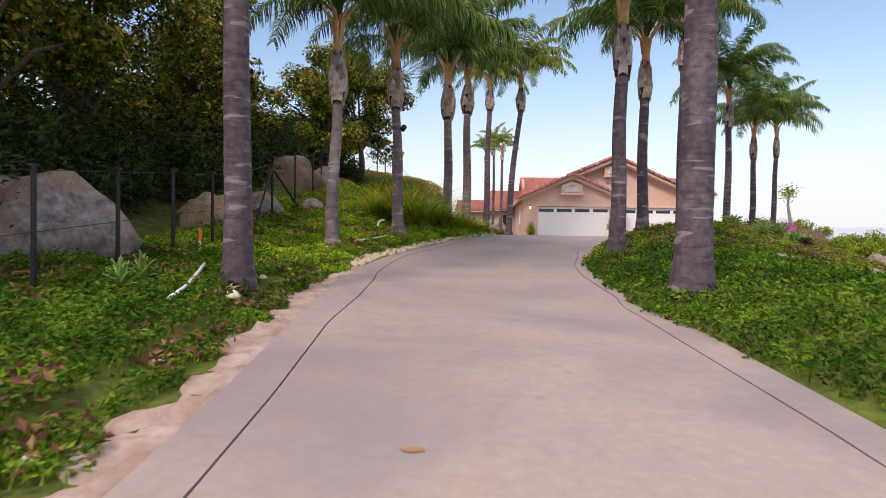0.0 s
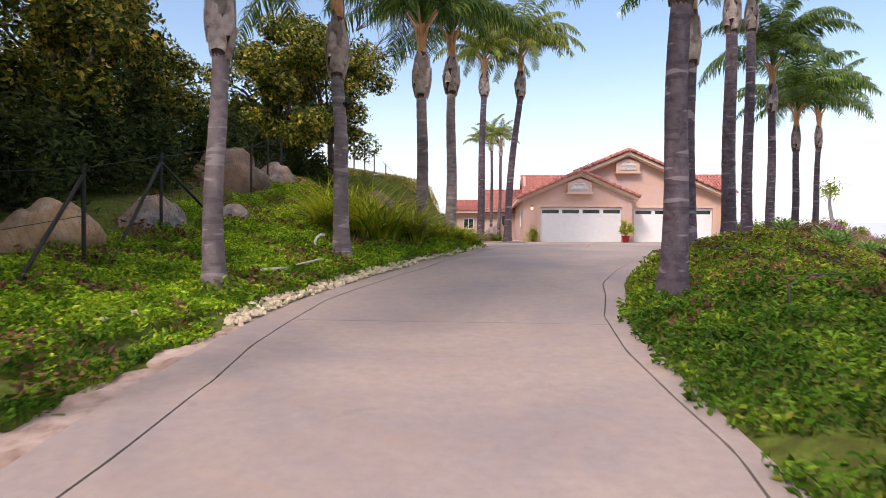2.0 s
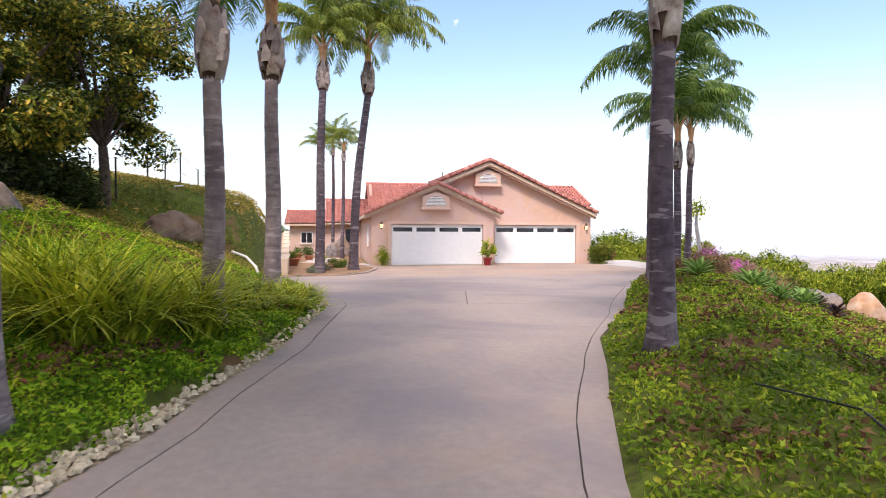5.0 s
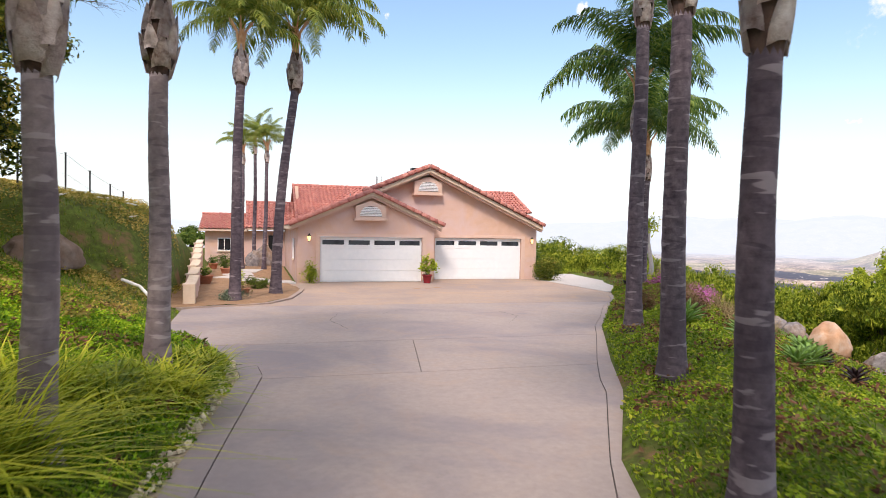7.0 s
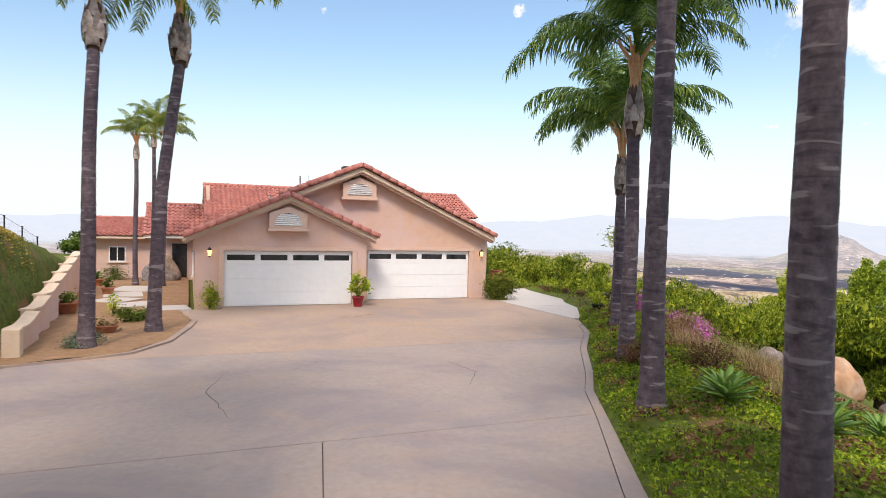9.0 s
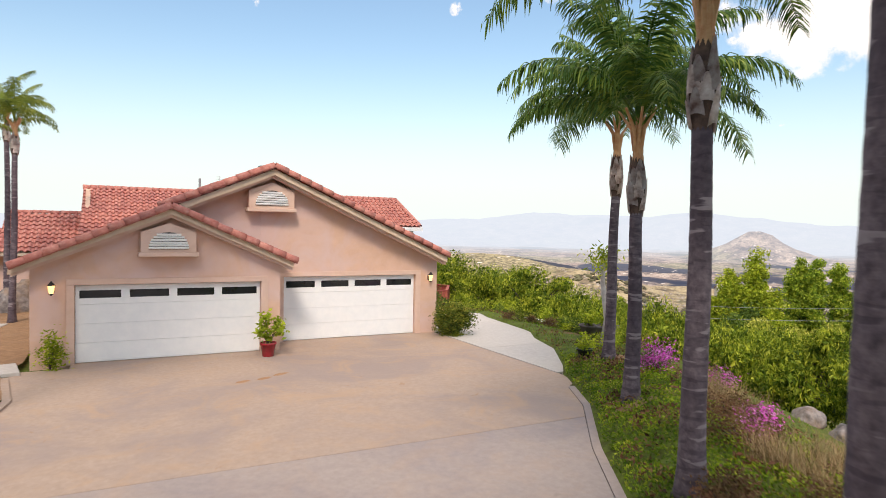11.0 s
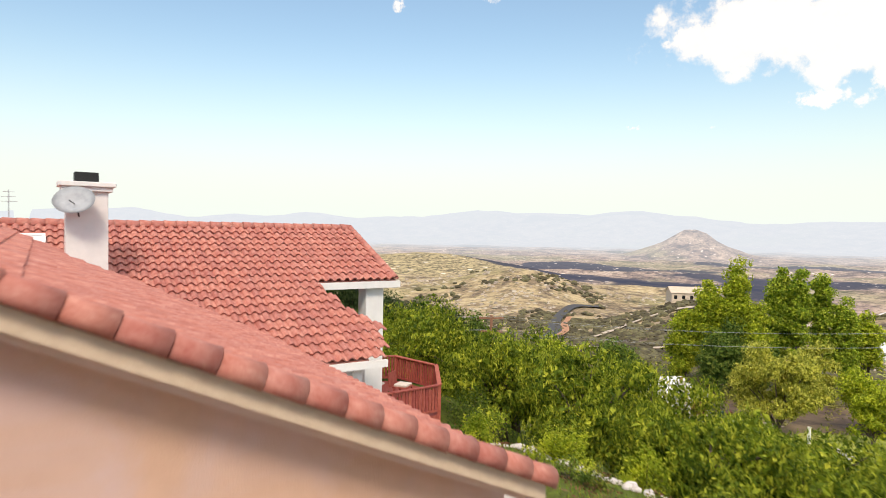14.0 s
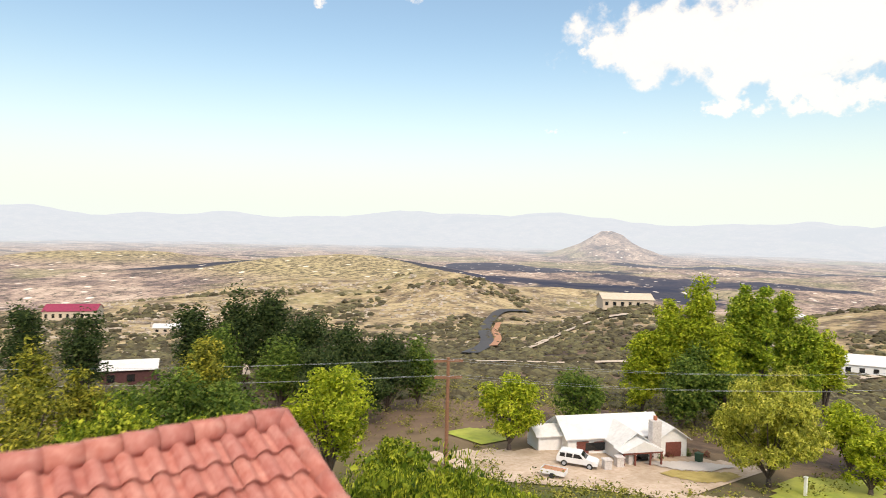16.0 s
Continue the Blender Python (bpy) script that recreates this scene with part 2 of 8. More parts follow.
def leaf_mat(name, stops, rough=0.55, trans=0.25):
    """Foliage: colour by leaf, some light let through."""
    m, nt, b, pos = start_mat(name, rough, 0, 0.12)
    rnd = nt.nodes.new("ShaderNodeNewGeometry").outputs["Random Per Island"]
    col = ramp_node(nt, rnd, stops)
    # lighter and darker drifts by noise, clump light and shade put into the colour
    drift = noise_node(nt, 1.3, 3, 0.55, pos)
    hsv = nt.nodes.new("ShaderNodeHueSaturation")
    nt.links.new(map_node(nt, drift, 0.32, 0.66, 0.55, 1.4), hsv.inputs["Value"])
    nt.links.new(map_node(nt, drift, 0.32, 0.66, 0.515, 0.485), hsv.inputs["Hue"])
    nt.links.new(col, hsv.inputs["Color"])
    col = hsv.outputs[0]
    nt.links.new(col, b.inputs["Base Color"])
    tr = nt.nodes.new("ShaderNodeBsdfTranslucent")
    nt.links.new(col, tr.inputs["Color"])
    ms = nt.nodes.new("ShaderNodeMixShader")
    ms.inputs[0].default_value = trans
    out = nt.nodes["Material Output"]
    nt.links.new(b.outputs[0], ms.inputs[1])
    nt.links.new(tr.outputs[0], ms.inputs[2])
    nt.links.new(ms.outputs[0], out.inputs["Surface"])
    return m


def concrete_mat(name, pale, deep, stain, warm):
    """Worn broom-finished concrete: grain, wide grey weathering, warm stains, small dark spots."""
    m, nt, b, pos = start_mat(name, 0.75, 0, 0.35)
    fine = noise_node(nt, 9, 8, 0.65, pos)
    col = ramp_node(nt, fine, [(0.3, deep), (0.7, pale)])
    wide = noise_node(nt, 0.28, 5, 0.6, pos, 0.8)
    col = mix_node(nt, map_node(nt, wide, 0.40, 0.66, 0, 0.7), col, stain)
    rust = noise_node(nt, 0.75, 6, 0.7, pos, 1.2)
    col = mix_node(nt, map_node(nt, rust, 0.46, 0.72, 0, warm), col, (0.43, 0.285, 0.19))
    drip = noise_node(nt, 1.7, 4, 0.65, pos, 2.0)
    col = mix_node(nt, map_node(nt, drip, 0.66, 0.74, 0, warm * 0.8), col, (0.33, 0.17, 0.08))
    spots = noise_node(nt, 3.0, 3, 0.5, pos)
    col = mix_node(nt, map_node(nt, spots, 0.70, 0.78, 0, 0.35), col, (0.2, 0.17, 0.16))
    nt.links.new(col, b.inputs["Base Color"])
    bump(nt, b, noise_node(nt, 60, 4, 0.6, pos), 0.15, 0.01)
    return m


def ground_mat():
    """Grass and soil close by; dry scrub with pale rocks on the far hills; fields beyond."""
    m, nt, b, pos = start_mat("ground_cover", 0.95, 0, 0.15)
    fine = noise_node(nt, 5, 8, 0.7, pos)
    near = ramp_node(nt, fine, [(0.25, (0.06, 0.045, 0.022)), (0.45, (0.075, 0.095, 0.018)), (0.7, (0.14, 0.19, 0.03))])
    soil = noise_node(nt, 0.7, 5, 0.65, pos)
    near = mix_node(nt, map_node(nt, soil, 0.55, 0.68), near, (0.20, 0.115, 0.06))
    scrub = noise_node(nt, 0.04, 9, 0.8, pos)
    far = ramp_node(nt, scrub, [(0.36, (0.065, 0.05, 0.045)), (0.45, (0.20, 0.15, 0.10)), (0.54, (0.40, 0.31, 0.18)), (0.68, (0.60, 0.49, 0.31))])
    tint = noise_node(nt, 0.004, 5, 0.6, pos)
    far = mix_node(nt, map_node(nt, tint, 0.54, 0.62, 0, 0.4), far, (0.28, 0.27, 0.11))
    vor = nt.nodes.new("ShaderNodeTexVoronoi")
    vor.inputs["Scale"].default_value = 0.11
    nt.links.new(pos, vor.inputs["Vector"])
    far = mix_node(nt, map_node(nt, vor.outputs["Distance"], 0.3, 0.14, 0, 0.85), far, (0.46, 0.40, 0.32))
    vor2 = nt.nodes.new("ShaderNodeTexVoronoi")
    vor2.inputs["Scale"].default_value = 0.16
    nt.links.new(pos, vor2.inputs["Vector"])
    far = mix_node(nt, map_node(nt, vor2.outputs["Distance"], 0.3, 0.2, 0, 0.6), far, (0.04, 0.055, 0.03))
    dist = nt.nodes.new("ShaderNodeVectorMath")
    dist.operation = "DISTANCE"
    nt.links.new(pos, dist.inputs[0])
    dist.inputs[1].default_value = (10, 40, 0)
    brush = noise_node(nt, 0.02, 6, 0.7, pos)
    dense = mix_node(nt, map_node(nt, brush, 0.40, 0.52), (0.045, 0.033, 0.036), (0.15, 0.10, 0.075))
    far = mix_node(nt, map_node(nt, dist.outputs["Value"], 330, 250, 0, 0.85), far, dense)
    col = mix_node(nt, map_node(nt, dist.outputs["Value"], 60, 130), near, far)
    nt.links.new(col, b.inputs["Base Color"])
    bump(nt, b, fine, 0.5, 0.05)
    return m


def far_mat():
    """The far valley: fields, scrub and specks of houses, with cloud shadow and blue haze painted on."""
    m, nt, b, pos = start_mat("far_valley", 1.0, 0, 0.0)
    scrub = noise_node(nt, 0.014, 10, 0.82, pos)
    col = ramp_node(nt, scrub, [(0.36, (0.04, 0.036, 0.045)), (0.45, (0.19, 0.14, 0.13)), (0.53, (0.42, 0.31, 0.25)), (0.66, (0.68, 0.55, 0.44))])
    tint = noise_node(nt, 0.0026, 4, 0.6, pos)
    col = mix_node(nt, map_node(nt, tint, 0.54, 0.62, 0, 0.4), col, (0.27, 0.28, 0.11))
    # broad dark patches by noise, cloud shadow put into the colour
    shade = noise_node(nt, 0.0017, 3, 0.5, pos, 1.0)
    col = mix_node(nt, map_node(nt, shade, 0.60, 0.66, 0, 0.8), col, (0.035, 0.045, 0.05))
    grit = noise_node(nt, 0.13, 6, 0.75, pos)
    col = mix_node(nt, map_node(nt, grit, 0.50, 0.40, 0, 0.75), col, (0.045, 0.045, 0.035))
    col = mix_node(nt, map_node(nt, grit, 0.58, 0.66, 0, 0.7), col, (0.56, 0.47, 0.38))
    dist = nt.nodes.new("ShaderNodeVectorMath")
    dist.operation = "DISTANCE"
    nt.links.new(pos, dist.inputs[0])
    dist.inputs[1].default_value = (18, 58, 0)
    # sun-bleached grass on the rocky hilltops
    sp = nt.nodes.new("ShaderNodeSeparateXYZ")
    nt.links.new(pos, sp.inputs[0])
    top = mix_node(nt, map_node(nt, grit, 0.40, 0.60), (0.10, 0.083, 0.045), (0.52, 0.425, 0.225))
    ridge = nt.nodes.new("ShaderNodeMath")
    ridge.operation = "MULTIPLY"
    nt.links.new(map_node(nt, sp.outputs["Z"], -62, -48, 0, 0.85), ridge.inputs[0])
    nt.links.new(map_node(nt, dist.outputs["Value"], 1700, 1200), ridge.inputs[1])
    col = mix_node(nt, ridge.outputs[0], col, top)
    # cloud shadows painted dark blue on the valley floor
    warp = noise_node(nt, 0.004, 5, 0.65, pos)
    for wx, wy, sx, sy, turn in CLOUD_SHADE:
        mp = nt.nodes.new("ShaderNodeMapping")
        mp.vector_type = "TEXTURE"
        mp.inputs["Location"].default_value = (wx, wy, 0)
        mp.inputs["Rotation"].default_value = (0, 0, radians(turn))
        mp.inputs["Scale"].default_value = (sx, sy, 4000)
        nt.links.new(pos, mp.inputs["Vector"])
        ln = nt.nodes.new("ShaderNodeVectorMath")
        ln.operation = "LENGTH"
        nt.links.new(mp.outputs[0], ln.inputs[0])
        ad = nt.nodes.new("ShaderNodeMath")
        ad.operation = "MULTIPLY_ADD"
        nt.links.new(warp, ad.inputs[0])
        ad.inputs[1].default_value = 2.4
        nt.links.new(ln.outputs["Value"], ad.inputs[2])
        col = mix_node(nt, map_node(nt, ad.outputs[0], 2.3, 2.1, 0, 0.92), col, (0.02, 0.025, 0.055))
    vor = nt.nodes.new("ShaderNodeTexVoronoi")
    vor.inputs["Scale"].default_value = 0.036
    nt.links.new(pos, vor.inputs["Vector"])
    col = mix_node(nt, map_node(nt, vor.outputs["Distance"], 0.17, 0.10, 0, 0.9), col, (0.85, 0.77, 0.68))
    nt.links.new(col, b.inputs["Base Color"])
    # haze painted as a pale blue glow that grows with distance
    haze_glow = ramp_node(nt, map_node(nt, dist.outputs["Value"], 600, 4700), [(0.0, (0.05, 0.05, 0.05)), (0.25, (0.20, 0.20, 0.20)), (0.6, (0.55, 0.55, 0.55)), (0.8, (0.88, 0.88, 0.88)), (1.0, (0.93, 0.93, 0.93))])
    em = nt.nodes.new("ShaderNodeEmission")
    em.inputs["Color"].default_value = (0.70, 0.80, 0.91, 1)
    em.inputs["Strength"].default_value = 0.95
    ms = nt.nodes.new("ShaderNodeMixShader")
    nt.links.new(haze_glow, ms.inputs[0])
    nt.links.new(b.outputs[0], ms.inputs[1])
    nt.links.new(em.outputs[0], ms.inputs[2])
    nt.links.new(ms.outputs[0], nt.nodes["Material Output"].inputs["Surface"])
    return m


M_CONC = concrete_mat("drive_concrete", (0.38, 0.31, 0.28), (0.305, 0.248, 0.228), (0.215, 0.185, 0.205), 0.28)
M_APRON = concrete_mat("apron_concrete", (0.42, 0.315, 0.25), (0.345, 0.25, 0.195), (0.27, 0.215, 0.205), 0.7)
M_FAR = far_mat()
M_GROUND = ground_mat()
M_JOINT = mottled("joint_tar", [(0.3, (0.05, 0.045, 0.045)), (0.7, (0.12, 0.10, 0.09))], 20, 0.9)
M_STUCCO = mottled("stucco", [(0.3, (0.60, 0.385, 0.285)), (0.7, (0.67, 0.445, 0.335))], 2.5, 0.9, 55, 0.35, spec=0.2, big=(0.7, 0.95, (0.64, 0.47, 0.44)))
M_TRIM = mottled("trim_paint", [(0.3, (0.60, 0.46, 0.34)), (0.7, (0.68, 0.54, 0.41))], 6, 0.7, 50, 0.15)
M_DOORTRIM = mottled("stucco_trim", [(0.3, (0.62, 0.425, 0.335)), (0.7, (0.69, 0.49, 0.39))], 3, 0.85, 50, 0.25, spec=0.2, big=(0.8, 0.6, (0.66, 0.49, 0.44)))
M_WHITE = mottled("white_paint", [(0.3, (0.78, 0.79, 0.80)), (0.7, (0.84, 0.84, 0.84))], 4, 0.55, 30, 0.06)
M_WHITEWALL = mottled("white_stucco", [(0.3, (0.72, 0.71, 0.70)), (0.7, (0.80, 0.79, 0.78))], 3, 0.85, 50, 0.3)
M_TILE = mottled("clay_tile", [(0.3, (0.37, 0.115, 0.09)), (0.55, (0.46, 0.19, 0.155)), (0.75, (0.54, 0.275, 0.23))], 7, 0.8, 35, 0.25, big=(1.6, 0.25, (0.40, 0.10, 0.07)), island=0.10, random_ob=0.08)
M_GLASS = mottled("dark_glass", [(0.3, (0.012, 0.014, 0.016)), (0.7, (0.02, 0.022, 0.025))], 3, 0.06, spec=0.6)
M_IRON = mottled("black_iron", [(0.3, (0.012, 0.012, 0.013)), (0.7, (0.03, 0.03, 0.03))], 30, 0.5, metal=0.3)
M_BOOT = mottled("leaf_boots", [(0.3, (0.27, 0.16, 0.13)), (0.48, (0.60, 0.49, 0.45)), (0.72, (0.82, 0.75, 0.72))], 6, 0.9, 30, 0.6, island=0.35)
M_BOOT_CORE = mottled("boot_core", [(0.3, (0.05, 0.03, 0.025)), (0.7, (0.13, 0.08, 0.06))], 8, 0.95)
M_SHAFT = mottled("crown_shaft", [(0.3, (0.44, 0.19, 0.085)), (0.7, (0.58, 0.36, 0.19))], 6, 0.8, 25, 0.5)
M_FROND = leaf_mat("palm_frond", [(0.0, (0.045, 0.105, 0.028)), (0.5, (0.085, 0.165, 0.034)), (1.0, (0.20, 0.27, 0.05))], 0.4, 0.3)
# brighter, yellower copy of palm_frond with sunlight put into the colour
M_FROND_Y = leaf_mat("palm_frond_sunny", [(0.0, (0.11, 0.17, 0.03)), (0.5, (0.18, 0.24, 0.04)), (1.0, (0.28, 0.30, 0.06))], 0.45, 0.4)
# sunlit leaves and black gaps put into the spread of leaf colours
M_LEAF_DARK = leaf_mat("dark_leaf", [(0.0, (0.015, 0.03, 0.006)), (0.45, (0.075, 0.11, 0.013)), (0.78, (0.26, 0.26, 0.028)), (1.0, (0.52, 0.38, 0.06))], 0.35, 0.2)
M_LEAF_MID = leaf_mat("mid_leaf", [(0.0, (0.055, 0.10, 0.018)), (0.5, (0.10, 0.165, 0.026)), (1.0, (0.17, 0.22, 0.04))])
M_LEAF_LIGHT = leaf_mat("light_leaf", [(0.0, (0.18, 0.26, 0.02)), (0.5, (0.36, 0.44, 0.03)), (1.0, (0.52, 0.54, 0.06))], 0.55, 0.42)
M_GRASS = leaf_mat("grass_blade", [(0.0, (0.08, 0.16, 0.012)), (0.5, (0.15, 0.26, 0.018)), (1.0, (0.27, 0.32, 0.035))])
M_TALLGRASS = leaf_mat("tall_grass", [(0.0, (0.07, 0.13, 0.008)), (0.3, (0.26, 0.34, 0.018)), (1.0, (0.50, 0.50, 0.05))])
M_DRY = leaf_mat("dry_grass", [(0.0, (0.20, 0.13, 0.06)), (0.5, (0.32, 0.23, 0.11)), (1.0, (0.42, 0.32, 0.17))])
M_ROCK = mottled("granite", [(0.3, (0.065, 0.058, 0.062)), (0.5, (0.19, 0.17, 0.17)), (0.72, (0.37, 0.33, 0.32))], 4.5, 0.9, 9, 1.0, big=(0.9, 0.55, (0.36, 0.22, 0.12)))
M_PEPPER = leaf_mat("pepper_leaf", [(0.0, (0.045, 0.085, 0.008)), (0.5, (0.17, 0.24, 0.02)), (1.0, (0.44, 0.47, 0.05))])
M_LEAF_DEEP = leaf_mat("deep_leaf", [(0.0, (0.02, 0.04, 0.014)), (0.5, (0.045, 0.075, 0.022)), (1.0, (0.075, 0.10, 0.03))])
M_BARKPALE = mottled("pale_bark", [(0.3, (0.30, 0.27, 0.26)), (0.7, (0.45, 0.42, 0.41))], 6, 0.9, 20, 0.4)
M_BARK = mottled("bark", [(0.3, (0.05, 0.035, 0.028)), (0.7, (0.16, 0.12, 0.10))], 12, 0.9, 20, 0.7)


def trunk_mat(name, deep, pale, scar, shade):
    """Palm trunk: smooth grey skin with uneven pale rings, darker scars between them and broad weathering."""
    m, nt, b, pos = start_mat(name, 0.85, 0, 0.25)
    fine = noise_node(nt, 9, 7, 0.65, pos)
    col = ramp_node(nt, fine, [(0.3, deep), (0.7, pale)])
    wide = nt.nodes.new("ShaderNodeMapping")
    wide.inputs["Scale"].default_value = (1.2, 1.2, 0.5)
    nt.links.new(pos, wide.inputs["Vector"])
    col = mix_node(nt, map_node(nt, noise_node(nt, 1.4, 3, 0.5, wide.outputs[0]), 0.42, 0.62, 0, 0.55), col, shade)
    flat = nt.nodes.new("ShaderNodeMapping")
    flat.inputs["Scale"].default_value = (1.5, 1.5, 8.0)
    nt.links.new(pos, flat.inputs["Vector"])
    ring = noise_node(nt, 1.3, 2, 0.45, flat.outputs[0], 0.25)
    col = mix_node(nt, map_node(nt, ring, 0.60, 0.66, 0, 0.6), col, scar)
    col = mix_node(nt, map_node(nt, ring, 0.42, 0.36, 0, 0.5), col, shade)
    nt.links.new(col, b.inputs["Base Color"])
    bump(nt, b, ring, 0.5, 0.03)
    return m


M_TRUNK = trunk_mat("palm_trunk", (0.062, 0.045, 0.056), (0.185, 0.145, 0.162), (0.31, 0.265, 0.28), (0.045, 0.033, 0.045))
# paler copy of palm_trunk; the left row's sunlit tone put into its colour
M_TRUNK_PALE = trunk_mat("palm_trunk_pale", (0.18, 0.138, 0.14), (0.31, 0.25, 0.248), (0.40, 0.34, 0.335), (0.10, 0.075, 0.085))


# ---- mesh helpers ----
def mesh_np(name, verts, faces, smooth=False):
    """A mesh from an (n,3) array and an (m,k) array of corners."""
    verts, faces = np.asarray(verts, np.float32), np.asarray(faces, np.int32)
    me = bpy.data.meshes.new(name)
    m, k = faces.shape
    me.vertices.add(len(verts))
    me.vertices.foreach_set("co", verts.ravel())
    me.loops.add(m * k)
    me.loops.foreach_set("vertex_index", faces.ravel())
    me.polygons.add(m)
    me.polygons.foreach_set("loop_start", np.arange(0, m * k, k, dtype=np.int32))
    me.polygons.foreach_set("use_smooth", np.full(m, smooth))
    me.update(calc_edges=True)
    me.validate()
    return me


def bm_mesh(name, bm, smooth=False):
    me = bpy.data.meshes.new(name)
    bmesh.ops.recalc_face_normals(bm, faces=bm.faces)
    for f in bm.faces:
        f.smooth = smooth
    bm.to_mesh(me)
    bm.free()
    return me


def part(name, data, material, parent=None, label="", m=None, smooth=False):
    """Links a mesh or bmesh as one mesh object, under a thing or part."""
    me = bm_mesh(name, data, smooth) if isinstance(data, bmesh.types.BMesh) else data
    if material is not None and not me.materials:
        me.materials.append(material)
    ob = new(name, me)
    if parent is not None:
        ob.parent = parent
    if m is not None:
        ob.matrix_basis = m
    return tagged(ob, label)


def thing(name, label, category, m=None, group="", kind=""):
    ob = new(name)
    ob.empty_display_size = 0.2
    if m is not None:
        ob.matrix_basis = m
    return tagged(ob, label, category, group, kind)


def box(x0, y0, z0, x1, y1, z1, bevel=0.0, bm=None):
    bm = bm or bmesh.new()
    r = bmesh.ops.create_cube(bm, size=1.0, matrix=Matrix.Translation(((x0 + x1) / 2, (y0 + y1) / 2, (z0 + z1) / 2)) @ Matrix.Diagonal((x1 - x0, y1 - y0, z1 - z0, 1)))
    if bevel:
        edges = list({e for v in r["verts"] for e in v.link_edges})
        bmesh.ops.bevel(bm, geom=edges, offset=bevel, segments=2, affect="EDGES", profile=0.6)
    return bm


def prism(poly, y0, y1, bm=None):
    """A slab whose outline poly lies in x, z and which runs from y0 to y1."""
    bm = bm or bmesh.new()
    a = [bm.verts.new((x, y0, z)) for x, z in poly]
    c = [bm.verts.new((x, y1, z)) for x, z in poly]
    bm.faces.new(a)
    bm.faces.new(c[::-1])
    for i in range(len(a)):
        j = (i + 1) % len(a)
        bm.faces.new((a[i], c[i], c[j], a[j]))
    return bm


def tube(points, radii, sides=8, bm=None, caps=True):
    """A tapered tube along points."""
    bm = bm or bmesh.new()
    rings, pts = [], [Vector(p) for p in points]
    side = None
    for i, p in enumerate(pts):
        d = (pts[min(i + 1, len(pts) - 1)] - pts[max(i - 1, 0)]).normalized()
        if side is None:
            side = d.orthogonal().normalized()
        side = (side - d * side.dot(d)).normalized()
        other = d.cross(side)
        rings.append([bm.verts.new(p + (side * math.cos(a) + other * math.sin(a)) * radii[i]) for a in np.arange(sides) * 2 * math.pi / sides])
    for a, c in zip(rings, rings[1:]):
        for k in range(sides):
            bm.faces.new((a[k], a[(k + 1) % sides], c[(k + 1) % sides], c[k]))
    if caps:
        bm.faces.new(rings[0][::-1])
        bm.faces.new(rings[-1])
    return bm


def lathe(profile, sides=16, bm=None, centre=(0, 0, 0)):
    """A turned shape from (radius, z) pairs."""
    bm = bm or bmesh.new()
    cx, cy, cz = centre
    rings = [[bm.verts.new((cx + r * math.cos(a), cy + r * math.sin(a), cz + z)) for a in np.arange(sides) * 2 * math.pi / sides] for r, z in profile]
    for a, c in zip(rings, rings[1:]):
        for k in range(sides):
            bm.faces.new((a[k], a[(k + 1) % sides], c[(k + 1) % sides], c[k]))
    bm.faces.new(rings[0][::-1])
    bm.faces.new(rings[-1])
    return bm


# ---- the lie of the land ----
Y_P = [-8, 0, 5, 10, 12.5, 15, 18, 21, 24, 30, 48]
Z_P = [-2.5, -1.75, -1.3, -0.9, -0.73, -0.56, -0.35, -0.08, 0.03, 0.1, 0.0]
LEFT_Y = [-8, 5.5, 7.1, 9.5, 12.5, 15, 16.5, 18.9, 20, 23.3, 25.2, 28.1, 29, 30.3, 31.6, 32.4, 37.6, 38.2, 38.6, 40.1, 42.6, 43.9, 46.3, 47.2]
LEFT_X = [-0.1, -0.4, -0.5, -0.72, -0.97, -0.97, -0.85, -0.25, 0.22, 1.1, 1.35, 1.75, 1.65, 1.35, 0.5, -0.1, -0.14, 1.6, 2.4, 3.2, 3.7, 3.86, 3.5, 3.4]
RIGHT_Y = [-8, 6.7, 9.35, 10.8, 12.6, 15.6, 17.2, 18.4, 20.5, 21.6, 23.4, 26, 28.15, 32.4, 33.75, 36.4, 38.7, 41.5, 42.3, 44.5, 46.5, 47.8, 51.8, 57, 62, 70]
RIGHT_X = [4.9, 4.03, 3.77, 3.45, 3.42, 3.45, 3.8, 4.0, 4.8, 5.27, 5.95, 7.6, 8.66, 10.92, 11.86, 13.5, 15.2, 16.65, 17.25, 18.6, 19.25, 19.97, 20.48, 22.0, 24.0, 27.0]


def profile(y):
    return np.interp(y, Y_P, Z_P)


def terrace(x, y):
    """How far the ground behind the garage steps down to the lower terrace."""
    return -smooth01((np.asarray(x, float) - 17) / 1.5) * np.interp(y, [53, 57.5, 61.5, 90], [0, 0.55, 2.0, 2.2])


def smooth01(v):
    v = np.clip(v, 0, 1)
    return v * v * (3 - 2 * v)


def waves(x, y, size, seed=0.0):
    """A cheap smooth unevenness, about -1 to 1."""
    u, v = x / size + seed, y / size - seed * 1.7
    return (np.sin(u * 2.1 + 1.3 * np.sin(v * 1.7)) + np.sin(v * 2.6 + 1.1 * np.sin(u * 1.9 + 2)) + np.sin((u + v) * 4.3 + seed) * 0.5) / 2.5


